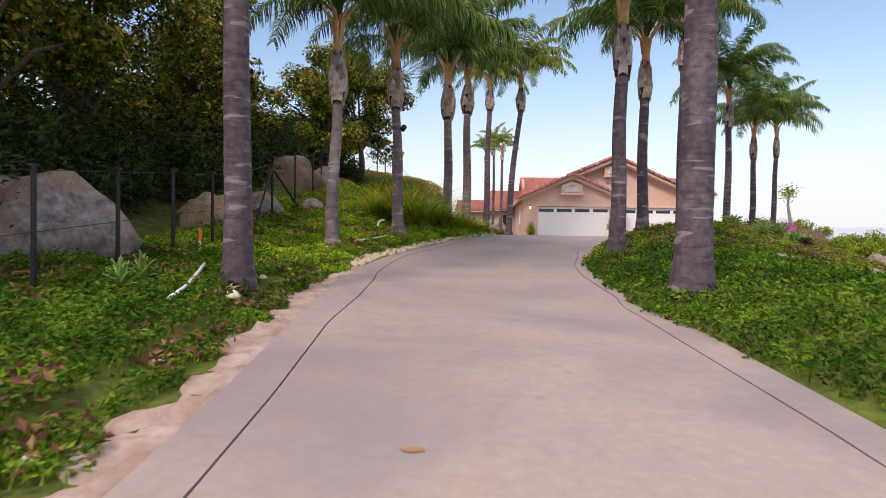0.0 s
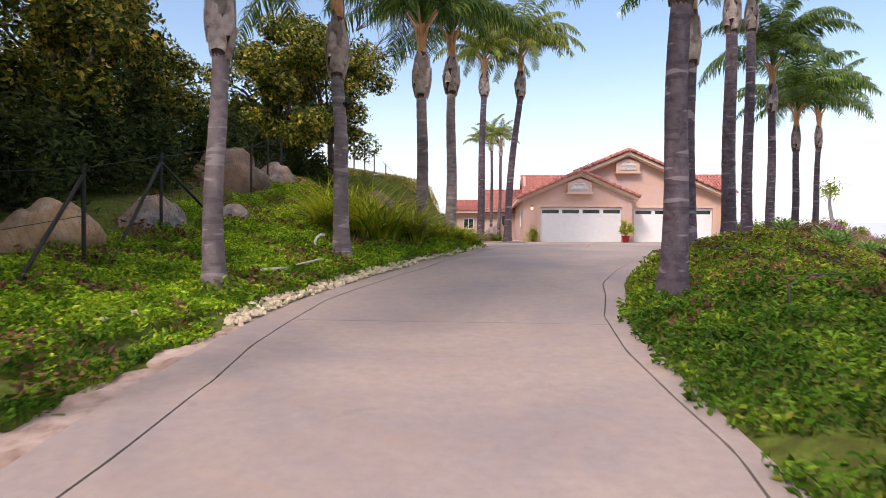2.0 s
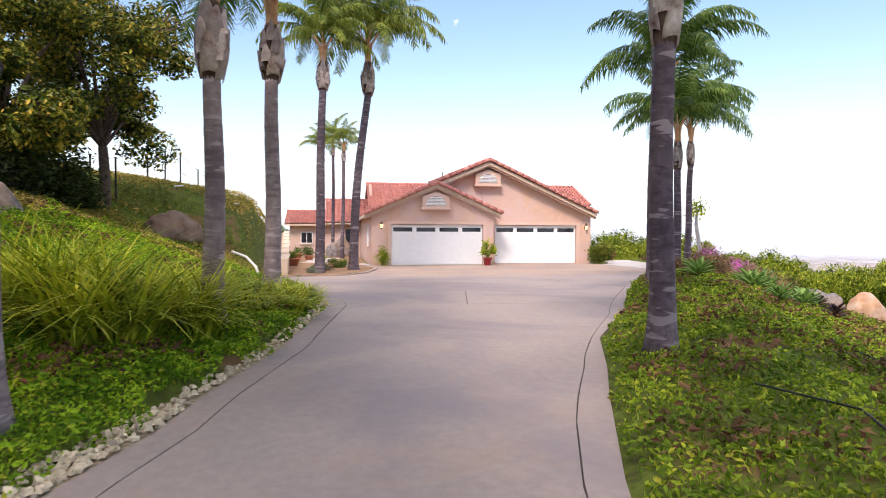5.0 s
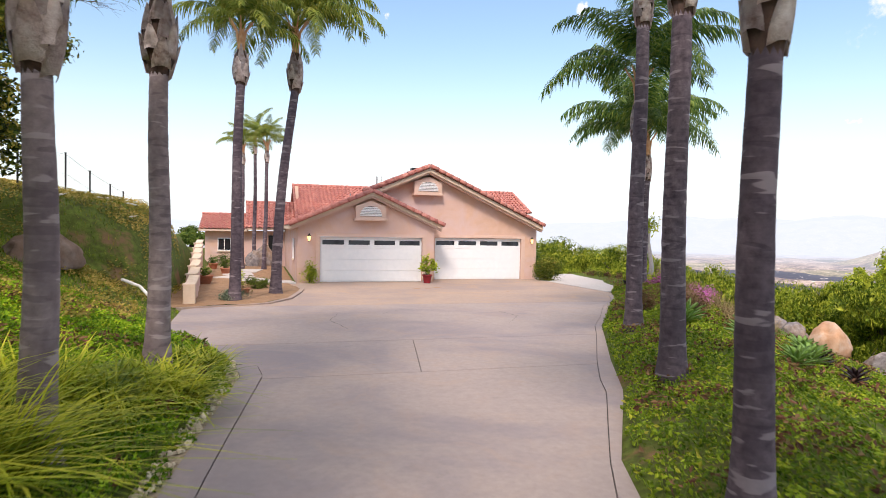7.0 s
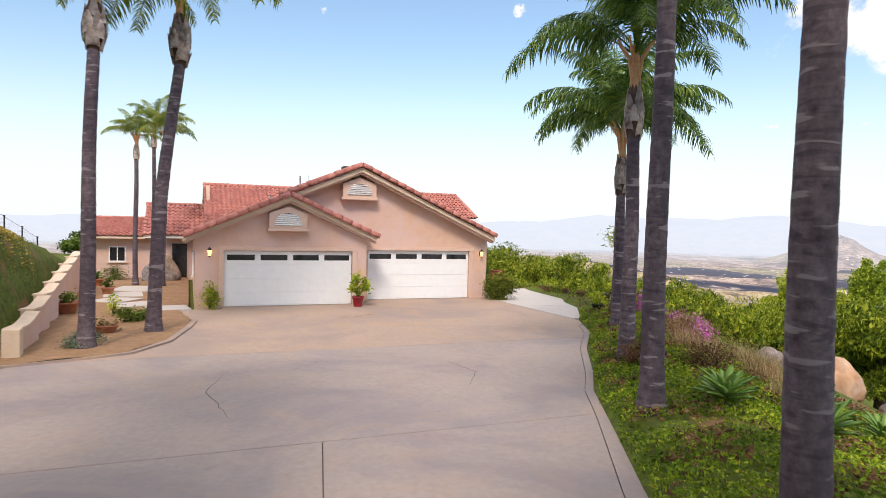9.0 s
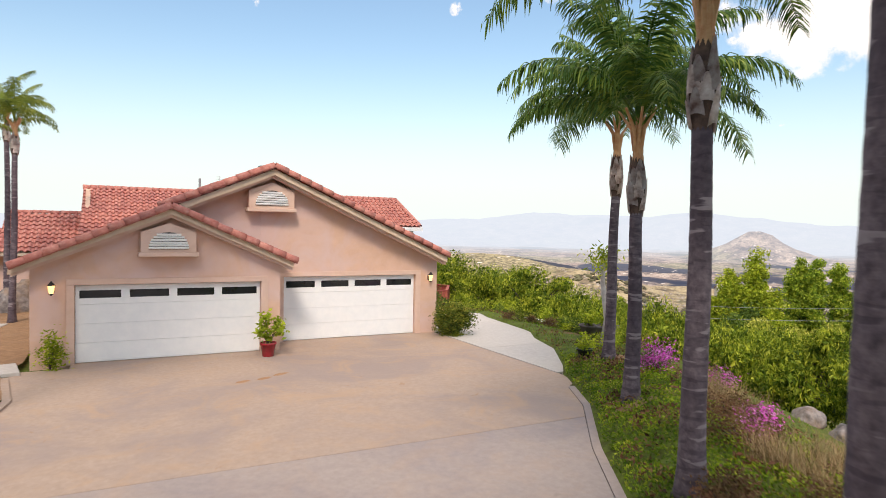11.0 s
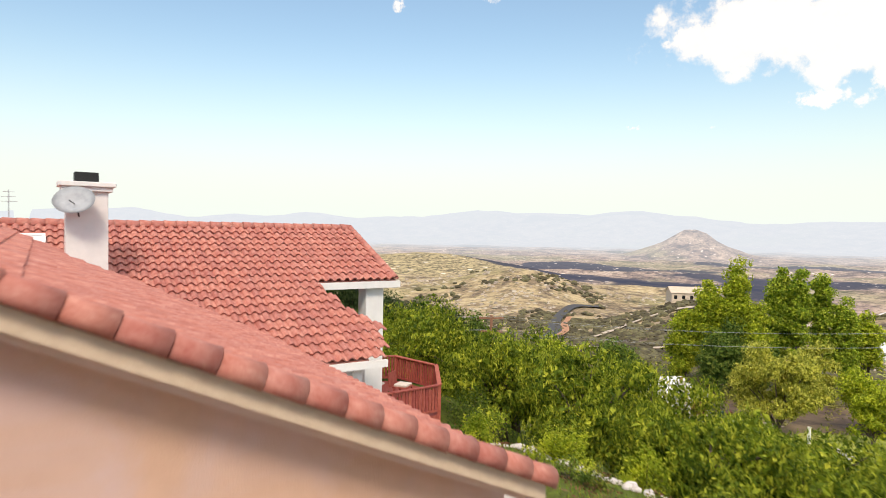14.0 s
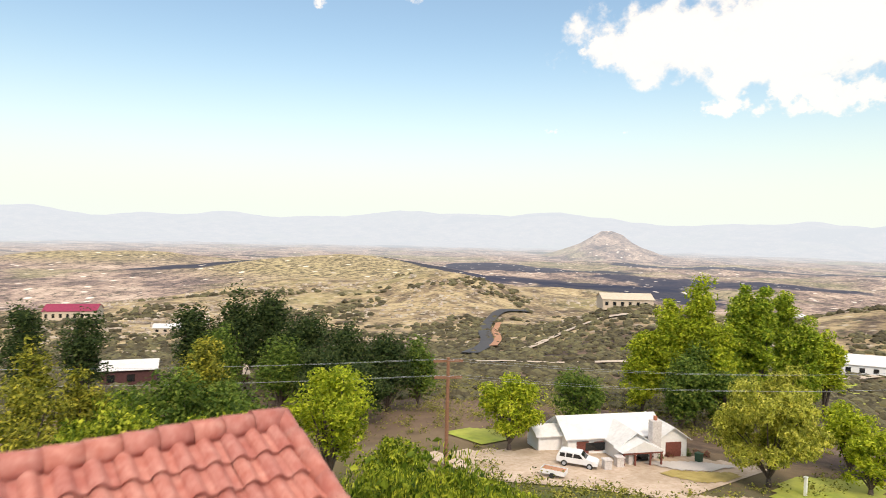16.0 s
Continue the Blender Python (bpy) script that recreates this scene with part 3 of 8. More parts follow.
def far_land(x, y):
    """The valley and its hills east of the house."""
    d = np.hypot(x - 18, y - 58)
    z = np.interp(d, [0, 40, 75, 110, 160, 300, 700, 1200, 2000, 5000, 9000], [-3, -9.5, -21.5, -24.3, -28.5, -47, -70, -80, -86, -90, -92])
    az = np.degrees(np.arctan2(x - 18, y - 58))
    for a, dist, top, wa, wd in HILLS:
        z = z + top * np.exp(-((((az - a + 180) % 360 - 180) / wa) ** 2) - (((d - dist) / wd) ** 2))
    rough = smooth01((d - 180) / 500)
    z = z + rough * (waves(x, y, 160, 3) * 7 + waves(x, y, 60, 1) * 2.5)
    cone = np.hypot(x - 2040, y - 1530)
    z = z + 140 * np.exp(-np.maximum(cone, 12) / 105.0) * smooth01((330 - cone) / 200)
    cone2 = np.hypot(x - 3760, y - 1350)
    z = z + 34 * np.exp(-((cone2 / 70) ** 2))
    mount = smooth01((d - 3700) / 900)
    ridge = 205 + 28 * np.sin(np.radians(az) * 9 + 1.0) + 16 * np.sin(np.radians(az) * 23) + 9 * np.sin(np.radians(az) * 51 + 2) - 60 * smooth01((28 - az) / 25)
    return z + mount * ridge * (0.93 + 0.07 * waves(x, y, 260, 5))


def land(x, y):
    x, y = np.asarray(x, float), np.asarray(y, float)
    p = profile(y)
    xl, xr = np.interp(y, LEFT_Y, LEFT_X), np.interp(y, RIGHT_Y, RIGHT_X)
    dl, dr = xl - x, x - xr
    slope = np.interp(y, [-5, 8, 14, 20, 25, 31, 37, 44, 52, 60], [0.05, 0.05, 0.08, 0.15, 0.20, 0.37, 0.53, 0.56, 0.40, 0.12])
    bank = 0.10 * smooth01(dl / 0.5) + slope * np.clip(dl - 0.5, 0, 5.5) + np.interp(y, [0, 20, 28, 60], [0.14, 0.16, 0.22, 0.05]) * np.clip(dl - 5.5, 0, 16) + 0.05 * waves(x, y, 1.1) * smooth01(dl)
    court = smooth01((y - 37.4) / 0.5) * smooth01((x + 1.6) / 0.6)
    bank = bank * (1 - court) - 0.02 * court
    fall = 0.10 * smooth01(dr / 0.4) + 0.28 * smooth01(dr / 2.0) * smooth01((46 - y) / 8) - np.interp(y, [0, 20, 40, 48, 62], [0.20, 0.26, 0.3, 0.2, 0.2]) * np.clip(dr - np.interp(y, [0, 44, 50], [2.4, 2.4, 0.3]), 0, 400) - smooth01((y - 36) / 10) * 0.32 * np.clip(dr - np.interp(y, [40, 50, 58, 66], [6.5, 4.0, 2.0, 1.0]), 0, 60) + 0.05 * waves(x, y, 1.3, 2) * smooth01(dr)
    z = p + np.where(dl > 0, bank, 0) + np.where(dr > 0, fall, 0)
    z = np.where((dl <= 0) & (dr <= 0), p - 0.10, z)
    z = np.where((dl > 0) & (dl < np.interp(y, [13, 15.6], [0.85, 0.25])), np.minimum(z, p - 0.05), z)
    z = z + terrace(x, y)
    # the plot ends behind the house
    back = 0.3 * np.clip(y - 74, 0, 400)
    z = z - back
    f = far_land(x, y)
    east = smooth01((np.maximum(dr - 8, (y - 78)) ) / 22)
    west = smooth01((x + 70) / 50)
    return np.where(x > -120, z * (1 - east * west) + f * east * west, z * (1 - smooth01((y - 90) / 200)) + f * smooth01((y - 90) / 200))


def axis_lines(lo, hi, fine, grow_lo, grow_hi, end_lo, end_hi):
    mid = list(np.arange(lo, hi + 1e-6, fine))
    step, v, low = fine, lo, []
    while v > end_lo:
        step *= grow_lo
        v -= step
        low.append(v)
    step, v, high = fine, hi, []
    while v < end_hi:
        step *= grow_hi
        v += step
        high.append(v)
    return np.array(low[::-1] + mid + high)


FAR = 640.0


def sheet(xs, ys, keep):
    gx, gy = np.meshgrid(xs, ys)
    gz = land(gx, gy)
    n, m = len(ys), len(xs)
    idx = np.arange(n * m).reshape(n, m)
    faces = np.stack([idx[:-1, :-1], idx[:-1, 1:], idx[1:, 1:], idx[1:, :-1]], -1).reshape(-1, 4)
    far = np.maximum(np.abs(gx - 10), np.abs(gy - 40)).ravel()
    return np.stack([gx, gy, gz], -1).reshape(-1, 3), faces[keep(far[faces])]


def trim(verts, faces):
    used = np.unique(faces)
    back = np.zeros(len(verts), int)
    back[used] = np.arange(len(used))
    return verts[used], back[faces]


def build_ground():
    xs = axis_lines(-9, 27, 0.4, 1.09, 1.032, -4800, 4700)
    ys = axis_lines(-4, 66, 0.45, 1.12, 1.032, -4800, 4700)
    v, f = trim(*sheet(xs, ys, lambda d: d.min(1) < FAR))
    tagged(part("ground", mesh_np("ground", v, f, True), M_GROUND), "green grassy hillside falling to a dry rocky valley", "ground", kind="structure")
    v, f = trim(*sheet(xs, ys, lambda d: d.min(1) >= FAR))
    tagged(part("backdrop", mesh_np("backdrop", v, f, True), M_FAR), "far valley, low hills and mountains with painted blue haze", "backdrop", kind="structure")


build_ground()

# ---- driveway ----
def strip(xa, xb, y0, y1, lift=0.0, step=0.3, across=6, skirt=0.14):
    """A slab between two edges that are functions of y, lying on the driveway's profile, with a skirt all round."""
    n = max(2, int((y1 - y0) / step))
    ys = np.linspace(y0, y1, n + 1)
    a, c = np.array([xa(v) for v in ys]), np.array([xb(v) for v in ys])
    t = np.linspace(0, 1, across + 1)
    gx = a[:, None] * (1 - t) + c[:, None] * t
    gy = np.repeat(ys[:, None], across + 1, 1)
    gz = profile(gy) + lift + terrace(gx, gy)
    top = np.stack([gx, gy, gz], -1).reshape(-1, 3)
    idx = np.arange(len(top)).reshape(n + 1, across + 1)
    faces = [np.stack([idx[:-1, :-1], idx[:-1, 1:], idx[1:, 1:], idx[1:, :-1]], -1).reshape(-1, 4)]
    rim = np.concatenate([idx[0, :], idx[1:, -1], idx[-1, -2::-1], idx[-2:0:-1, 0]])
    low = top[rim] - np.array([0, 0, skirt])
    li = len(top) + np.arange(len(rim))
    faces.append(np.stack([rim, li, np.roll(li, -1), np.roll(rim, -1)], -1))
    return mesh_np("slab", np.concatenate([top, low]), np.concatenate(faces))


def edge_l(y):
    return float(np.interp(y, LEFT_Y, LEFT_X))


def edge_r(y):
    return float(np.interp(y, RIGHT_Y, RIGHT_X))


def joint_l(y):
    return edge_l(y) + float(np.interp(y, [5, 9.5, 11.3, 12.7, 13.9, 15, 17.6, 18.8, 20.7, 25, 29], [0.40, 0.41, 0.54, 0.57, 0.44, 0.44, 0.33, 0.39, 0.34, 0.35, 0.36]))


def joint_r(y):
    return edge_r(y) - float(np.interp(y, [5, 7.2, 9.3, 10.2, 11.6, 14, 15.5, 18.4, 19.8, 22.3, 23.4, 24.6, 26.8, 31], [0.36, 0.38, 0.40, 0.3, 0.16, 0.30, 0.24, 0.34, 0.39, 0.28, 0.14, 0.22, 0.35, 0.20]))


drive = thing("driveway", "pale worn concrete driveway curving up to the garage", "driveway", kind="structure")
G = 0.008
for y0, y1 in ((-7.5, 3.0), (3.0, 15.2), (15.2, 27.9)):
    part("slab", strip(lambda v: joint_l(v) + G, lambda v: joint_r(v) - G, y0 + G, y1 - G), M_CONC, drive)
for y0, y1 in ((-7.5, 9.0), (9.0, 20.0), (20.0, 29.0)):
    part("edge_strip", strip(lambda v: edge_l(v), lambda v: joint_l(v) - G, y0, y1, 0.004, across=2), M_CONC, drive)
for y0, y1 in ((-7.5, 9.0), (9.0, 24.0), (24.0, 40.2)):
    part("edge_strip", strip(lambda v: joint_r(v) + G, lambda v: edge_r(v), y0, y1, 0.004, across=2), M_CONC, drive)
part("slab", strip(lambda v: edge_l(v) + (0.36 + G) * float(v < 29), lambda v: 4.72 + 0.19 * (v - 27.6) - G, 27.9 + G, 31.0 - G, across=5), M_CONC, drive)
part("slab", strip(lambda v: 4.72 + 0.19 * (v - 27.6) + G, lambda v: joint_r(v) - G, 27.9 + G, 31.0 - G, across=6), M_CONC, drive)
part("slab", strip(edge_l, lambda v: joint_r(v) - G, 31.0 + G, 38.0 - G, across=10), M_CONC, drive)
part("slab", strip(edge_l, lambda v: min(joint_r(v) - G if v < 40.2 else edge_r(v), 16.5 - G), 38.0 + G, 47.1, across=10), M_APRON, drive)
part("slab", strip(lambda v: 9.9, lambda v: 16.5 - G, 47.1 + G, 49.5, across=5), M_APRON, drive)
part("slab", strip(lambda v: 4.75, lambda v: 9.9, 47.1 + G, 47.9, across=5), M_APRON, drive)
M_WALKWAY = mottled("walkway_concrete", [(0.3, (0.43, 0.39, 0.36)), (0.7, (0.52, 0.48, 0.45))], 8, 0.8, 50, 0.15, big=(0.6, 0.4, (0.45, 0.41, 0.38)))
walkway = thing("walkway", "light concrete walkway round the garage corner", "walkway", kind="structure")
for y0, y1 in ((41.6, 45.5), (45.5, 50.5), (50.5, 56.0), (56.0, 62.0)):
    part("slab", strip(lambda v: 16.5 + G if v < 49.2 else 16.62, edge_r, y0 + G, y1 - G, 0.012, across=4), M_WALKWAY, walkway)
sub = part("joint_filler", strip(lambda v: edge_l(v) + 0.05, lambda v: edge_r(v) - 0.05, -7.5, 47.0, -0.03), M_JOINT, drive)


def crack(points, label):
    """A thin dark crack in the slab along plan points."""
    line = []
    rnd = random.Random(int(points[0][0] * 100))
    for (x0, y0), (x1, y1) in zip(points, points[1:]):
        for k in range(8):
            line.append((x0 + (x1 - x0) * k / 8 + rnd.uniform(-0.025, 0.025), y0 + (y1 - y0) * k / 8 + rnd.uniform(-0.025, 0.025)))
    v, f = [], []
    for k, (x, y) in enumerate(line):
        w = 0.007 * math.sin(math.pi * (k + 0.5) / len(line)) + 0.002
        z = float(profile(y)) + 0.003
        v += [(x - w, y - w * 0.4, z), (x + w, y + w * 0.4, z)]
        if k:
            f.append((2 * k - 2, 2 * k - 1, 2 * k + 1, 2 * k))
    part("crack", mesh_np("crack", np.array(v), np.array(f)), M_JOINT, drive, label)


for line in (((4.2, 32.6), (3.9, 34.4), (4.3, 36.0)), ((5.3, 35.4), (6.4, 36.6), (7.2, 36.4)), ((2.2, 33.5), (3.9, 34.4)), ((8.6, 33.2), (9.4, 34.6), (9.2, 36.0)), ((17.2, 45.6), (18.0, 44.7), (18.4, 43.6))):
    crack(line, "thin dark crack in the concrete")


# ---- palms ----
def frond_mesh(seed, start, bend, length=3.7, pairs=70):
    """A feather frond leaving the origin along +x at a start angle over the level, arching over by bend degrees, its leaflets hanging."""
    rnd = random.Random(seed)
    steps = 16
    rib, ways = [Vector((0, 0, 0))], []
    sway = rnd.uniform(-14, 14)
    for i in range(steps):
        q = (i + 0.5) / steps
        e, a = radians(start - bend * q ** 1.25), radians(sway * q * q)
        way = Vector((math.cos(e) * math.cos(a), math.cos(e) * math.sin(a), math.sin(e)))
        ways.append(way)
        rib.append(rib[-1] + way * length / steps)
    verts, faces = [], []
    for i in range(steps):
        p, q = rib[i], rib[i + 1]
        w0, w1 = 0.034 * (1 - i / steps) + 0.006, 0.034 * (1 - (i + 1) / steps) + 0.006
        k = len(verts)
        verts += [p + Vector((0, w0, 0)), p + Vector((0, -w0, 0)), p + Vector((0, 0, w0)), q + Vector((0, w1, 0)), q + Vector((0, -w1, 0)), q + Vector((0, 0, w1))]
        faces += [(k, k + 1, k + 4, k + 3), (k + 1, k + 2, k + 5, k + 4), (k + 2, k, k + 3, k + 5)]
    down = Vector((0, 0, -1))
    for i in range(pairs):
        s = 0.20 + 0.80 * (i + rnd.random() * 0.7) / pairs
        f = min(s * steps, steps - 0.001)
        p, along = rib[int(f)].lerp(rib[int(f) + 1], f - int(f)), ways[int(f)]
        across = along.cross(down)
        across = across.normalized() if across.length > 0.05 else Vector((0, 1, 0))
        upward = across.cross(along)
        ln = 0.185 * length * (0.42 + 0.72 * math.sin(math.pi * min(1, 0.16 + 0.82 * s)))
        for side in (1, -1):
            size = ln * rnd.uniform(0.78, 1.15)
            way = along * rnd.uniform(0.35, 0.75) + across * side * rnd.uniform(0.6, 1.0) + upward * rnd.uniform(-0.25, 0.55)
            way.normalize()
            hang = rnd.uniform(0.75, 1.25)
            k, at = len(verts), p.copy()
            for c, w in ((0, 0.012), (1, 0.020), (2, 0.016), (3, 0.003)):
                flat = along * w
                verts += [at - flat, at + flat]
                bent = (way * (1 - 0.30 * c * hang) + down * 0.36 * (c + 0.4) * hang).normalized()
                at = at + bent * size / 3
            faces += [(k + 2 * c, k + 2 * c + 1, k + 2 * c + 3, k + 2 * c + 2) for c in range(3)]
    return mesh_np("frond", np.array([tuple(v) for v in verts]), np.array(faces))


# upright spears, arching fronds, level fronds and old hanging ones
FROND_KINDS = ((90, 66), (82, 98), (72, 112), (58, 110), (44, 100))
FRONDS = [[frond_mesh(10 * k + c, e + 6 * c - 5, b + 5 * c, 3.25 + 0.2 * c) for c in range(3)] for k, (e, b) in enumerate(FROND_KINDS)]
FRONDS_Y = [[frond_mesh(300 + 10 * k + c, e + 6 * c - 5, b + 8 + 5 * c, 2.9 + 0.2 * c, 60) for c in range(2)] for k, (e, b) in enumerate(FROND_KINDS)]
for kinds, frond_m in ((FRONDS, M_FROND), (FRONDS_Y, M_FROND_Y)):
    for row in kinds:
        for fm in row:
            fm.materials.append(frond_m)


def palm(x, y, neck, radius, lean=(0, 0), seed=0, sunny=False, fronds=24, scale=1.0, boots=True):
    """A queen palm: ringed trunk to the neck, peeling boots round it, a brown shaft and a feathery crown."""
    rnd = random.Random(seed)
    z0 = float(land(x, y)) - 0.05
    pm = thing("palm_tree", "tall queen palm with grey ringed trunk and feathery green crown", "palm tree", Matrix.Translation((x, y, z0)), "palms along the driveway")
    h = neck - z0
    steps = max(10, int(h / 0.16))
    pts, rad = [], []
    for i in range(steps + 1):
        s = i / steps
        bow = s * s * (1.5 - 0.5 * s)
        pts.append((lean[0] * bow + 0.02 * math.sin(s * 7 + seed), lean[1] * bow, h * s))
        flare = 0.55 * math.exp(-s * h / 0.28)
        rad.append(radius * (1.0 - 0.25 * s + flare) * (1 + 0.012 * (-1) ** i + rnd.uniform(-0.012, 0.012)))
    part("trunk", tube(pts, rad, 14), M_TRUNK_PALE if 2 <= seed <= 5 else M_TRUNK, pm, smooth=True)
    top = Vector(pts[-1])
    r = rad[-1]
    boot_h = 1.15 * scale
    puff = 1.0 if seed < 11 else 0.55
    if boots:
        core = part("boot_core", lathe([(r * 0.95, -0.1), (r * 1.1, 0.08), (r * (1.05 + 0.6 * puff), boot_h * 0.4), (r * (1.0 + 0.35 * puff), boot_h * 0.75), (r * 0.85, boot_h)], 12, centre=top), M_BOOT_CORE, pm, "dark fibrous core")
        bm = bmesh.new()
        for k in range(17):
            z = boot_h * (-0.06 + 0.78 * (k + rnd.random() * 0.6) / 17)
            a = k * 2.39996 + rnd.uniform(-0.3, 0.3)
            ln, half = rnd.uniform(0.3, 0.5) * boot_h, rnd.uniform(0.65, 1.05)
            lift = rnd.uniform(0.0, 0.38) * puff
            grid = []
            for row in range(5):
                q = row / 4
                zz = z + ln * q
                rr = r * (1.15 + 0.12 * puff + 0.7 * puff * math.sin(math.pi * min(1, max(0, zz / boot_h + 0.08)))) + r * lift * q * q
                line = []
                for c in range(5):
                    g = (c / 4 - 0.5) * 2
                    t = a + g * half * (1 - 0.72 * q ** 1.5)
                    line.append(bm.verts.new(top + Vector((rr * math.cos(t) * (1 - 0.10 * g * g), rr * math.sin(t) * (1 - 0.10 * g * g), zz - 0.10 * ln * g * g))))
                grid.append(line)
            for row in range(4):
                for c in range(4):
                    bm.faces.new((grid[row][c], grid[row][c + 1], grid[row + 1][c + 1], grid[row + 1][c]))
        bmesh.ops.solidify(bm, geom=bm.faces[:], thickness=0.014)
        part("boot_sheath", bm, M_BOOT, pm, "peeling grey leaf bases", smooth=True)
    s0 = top + Vector((0, 0, boot_h * 0.9 if boots else 0))
    bm = tube([s0, s0 + Vector((0.02, 0, 0.5 * scale)), s0 + Vector((0, 0.02, 1.0 * scale))], [r * 0.95, r * 0.8, r * 0.4], 10)
    for k in range(7):
        a = k * 0.9 + rnd.random()
        d = Vector((math.cos(a), math.sin(a), 0))
        tube([s0 + d * r * 0.5 + Vector((0, 0, 0.25)), s0 + d * r * 1.1 + Vector((0, 0, 0.7 * scale)), s0 + d * (r + 0.28 * scale) + Vector((0, 0, 1.1 * scale))], [0.05, 0.04, 0.025], 5, bm)
    part("crown_shaft", bm, M_SHAFT, pm, "orange-brown crown shaft")
    hub = s0 + Vector((0, 0, 0.95 * scale))
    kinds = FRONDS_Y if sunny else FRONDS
    for k in range(fronds):
        a = math.degrees(k * 2.39996) + rnd.uniform(-14, 14)
        row = kinds[min(len(kinds) - 1, int(len(kinds) * (k / fronds) ** 0.85))]
        m = Matrix.Translation(hub + Vector((0, 0, -0.25 * scale * k / fronds))) @ pose(0, 0, 0, 0, rnd.uniform(-7, 7), a) @ Matrix.Scale(scale * rnd.uniform(0.85, 1.1), 4)
        part("frond", row[rnd.randrange(len(row))], None, pm, m=m)
    return pm


for spec in PALMS:
    palm(*spec)


# ---- roofs ----
def tile_mesh():
    """One S-shaped clay tile: 0.28 wide (x), 0.46 long (y up the slope), a rounded barrel and a pan, with a thick front lip."""
    prof = [(-0.140, 0.008), (-0.118, 0.046), (-0.081, 0.078), (-0.037, 0.086), (0.006, 0.068), (0.037, 0.028), (0.070, 0.007), (0.107, 0.003), (0.140, 0.009)]
    verts, faces = [], []
    for y, lift in ((-0.03, 0.062), (0.43, 0.0)):
        verts += [(px, y, pz + lift) for px, pz in prof]
    n = len(prof)
    faces = [(i, i + 1, n + i + 1, n + i) for i in range(n - 1)]
    verts += [(px, -0.022, pz + 0.022) for px, pz in prof]
    faces += [(2 * n + i, 2 * n + i + 1, i + 1, i) for i in range(n - 1)]
    return np.array(verts), np.array(faces)


TILE_V, TILE_F = tile_mesh()
TILE_ME = mesh_np("tile", TILE_V, TILE_F, False)
TILE_ME.materials.append(M_TILE)
TILE_W, TILE_L = 0.28, 0.40


def tiled_slope(parent, eave, ridge, inside, near=None, thick=0.12):
    """A tiled roof plane. eave: two points of its lower edge (left, right seen from below the eave); ridge: a point on its upper edge.
    inside(u, v): whether the place u metres along and v metres up the slope belongs to it. near: the rectangle of u, v whose tiles are parts."""
    o, e = Vector(eave[0]), Vector(eave[1])
    ux = (e - o).normalized()
    up = Vector(ridge) - o
    vy = (up - ux * up.dot(ux))
    length = vy.length
    vy.normalize()
    nz = ux.cross(vy)
    width = (e - o).length
    m = Matrix((ux, vy, nz)).transposed().to_4x4()
    m.translation = o
    rest, count = [], 0
    rot = np.array(m.to_3x3())
    rnd = random.Random(int(width * 100))
    for j in range(int(length / TILE_L) + 1):
        for i in range(int(width / TILE_W) + 1):
            u, v = (i + 0.5) * TILE_W, j * TILE_L
            if not inside(u, v + 0.15):
                continue
            place = m @ Matrix.Translation((u + rnd.uniform(-0.006, 0.006), v + rnd.uniform(-0.012, 0.012), rnd.uniform(0, 0.006))) @ pose(0, 0, 0, 0, 0, rnd.uniform(-0.8, 0.8))
            if near and near[0] <= u <= near[1] and near[2] <= v <= near[3] and count < 300:
                part("tile", TILE_ME, None, parent, m=place)
                count += 1
            else:
                rest.append(TILE_V @ np.array(place.to_3x3()).T + np.array(place.translation))
    if rest:
        k = len(TILE_V)
        faces = np.concatenate([TILE_F + k * i for i in range(len(rest))])
        tagged(part("roof_tiles", mesh_np("roof_tiles", np.concatenate(rest), faces), M_TILE, parent), kind="stuff")
    return m, length


def barrel_row(parent, a, c, radius=0.13, step=0.36, name="ridge_tile"):
    """Barrel tiles laid one after the other from a to c, each overlapping the next."""
    a, c = Vector(a), Vector(c)
    n = max(1, round((c - a).length / step))
    d = (c - a) / n
    q = d.to_track_quat("Y", "Z").to_matrix().to_4x4()
    ln = d.length
    verts, sides = [], 9
    for y, r in ((-0.03, radius), (ln * 1.02, radius * 0.86)):
        for k in range(sides):
            t = math.pi * (k / (sides - 1)) * 1.25 - math.pi * 0.125
            verts.append((r * math.cos(t), y, r * math.sin(t)))
    faces = [(k, k + 1, sides + k + 1, sides + k) for k in range(sides - 1)]
    me = mesh_np(name, np.array(verts), np.array(faces), True)
    me.materials.append(M_TILE)
    bm = bmesh.new()
    bm.from_mesh(me)
    bmesh.ops.solidify(bm, geom=bm.faces, thickness=0.016)
    bm.to_mesh(me)
    bm.free()
    rnd = random.Random(n)
    for i in range(n):
        p = a + d * i
        part(name, me, None, parent, m=Matrix.Translation(p + Vector((0, 0, rnd.uniform(-0.006, 0.006)))) @ q @ pose(0, 0, 0, 0, 0, rnd.uniform(-1.2, 1.2)))


# ---- house ----
house = thing("house", "peach stucco house with red clay tile roofs and two garages", "house")
LX0, LX1, LY = 3.80, 10.41, 47.7
RX1, RY = 16.58, 49.1
APEX_L, APEX_R = (7.22, 4.16), (10.38, 5.55)


def front_wall(y, x0, x1, door, poly_top, depth=0.22):
    """A gable wall with a real garage opening through it: two piers and the piece above."""
    d0, d1, dz = door
    part("wall", prism([(x0, -0.15), (d0, -0.15), (d0, dz), (x0, dz)], y, y + depth), M_STUCCO, house)
    part("wall", prism([(d1, -0.15), (x1, -0.15), (x1, dz), (d1, dz)], y, y + depth), M_STUCCO, house)
    part("wall", prism([(x0, dz)] + [(x1, dz)] + poly_top, y, y + depth), M_STUCCO, house)


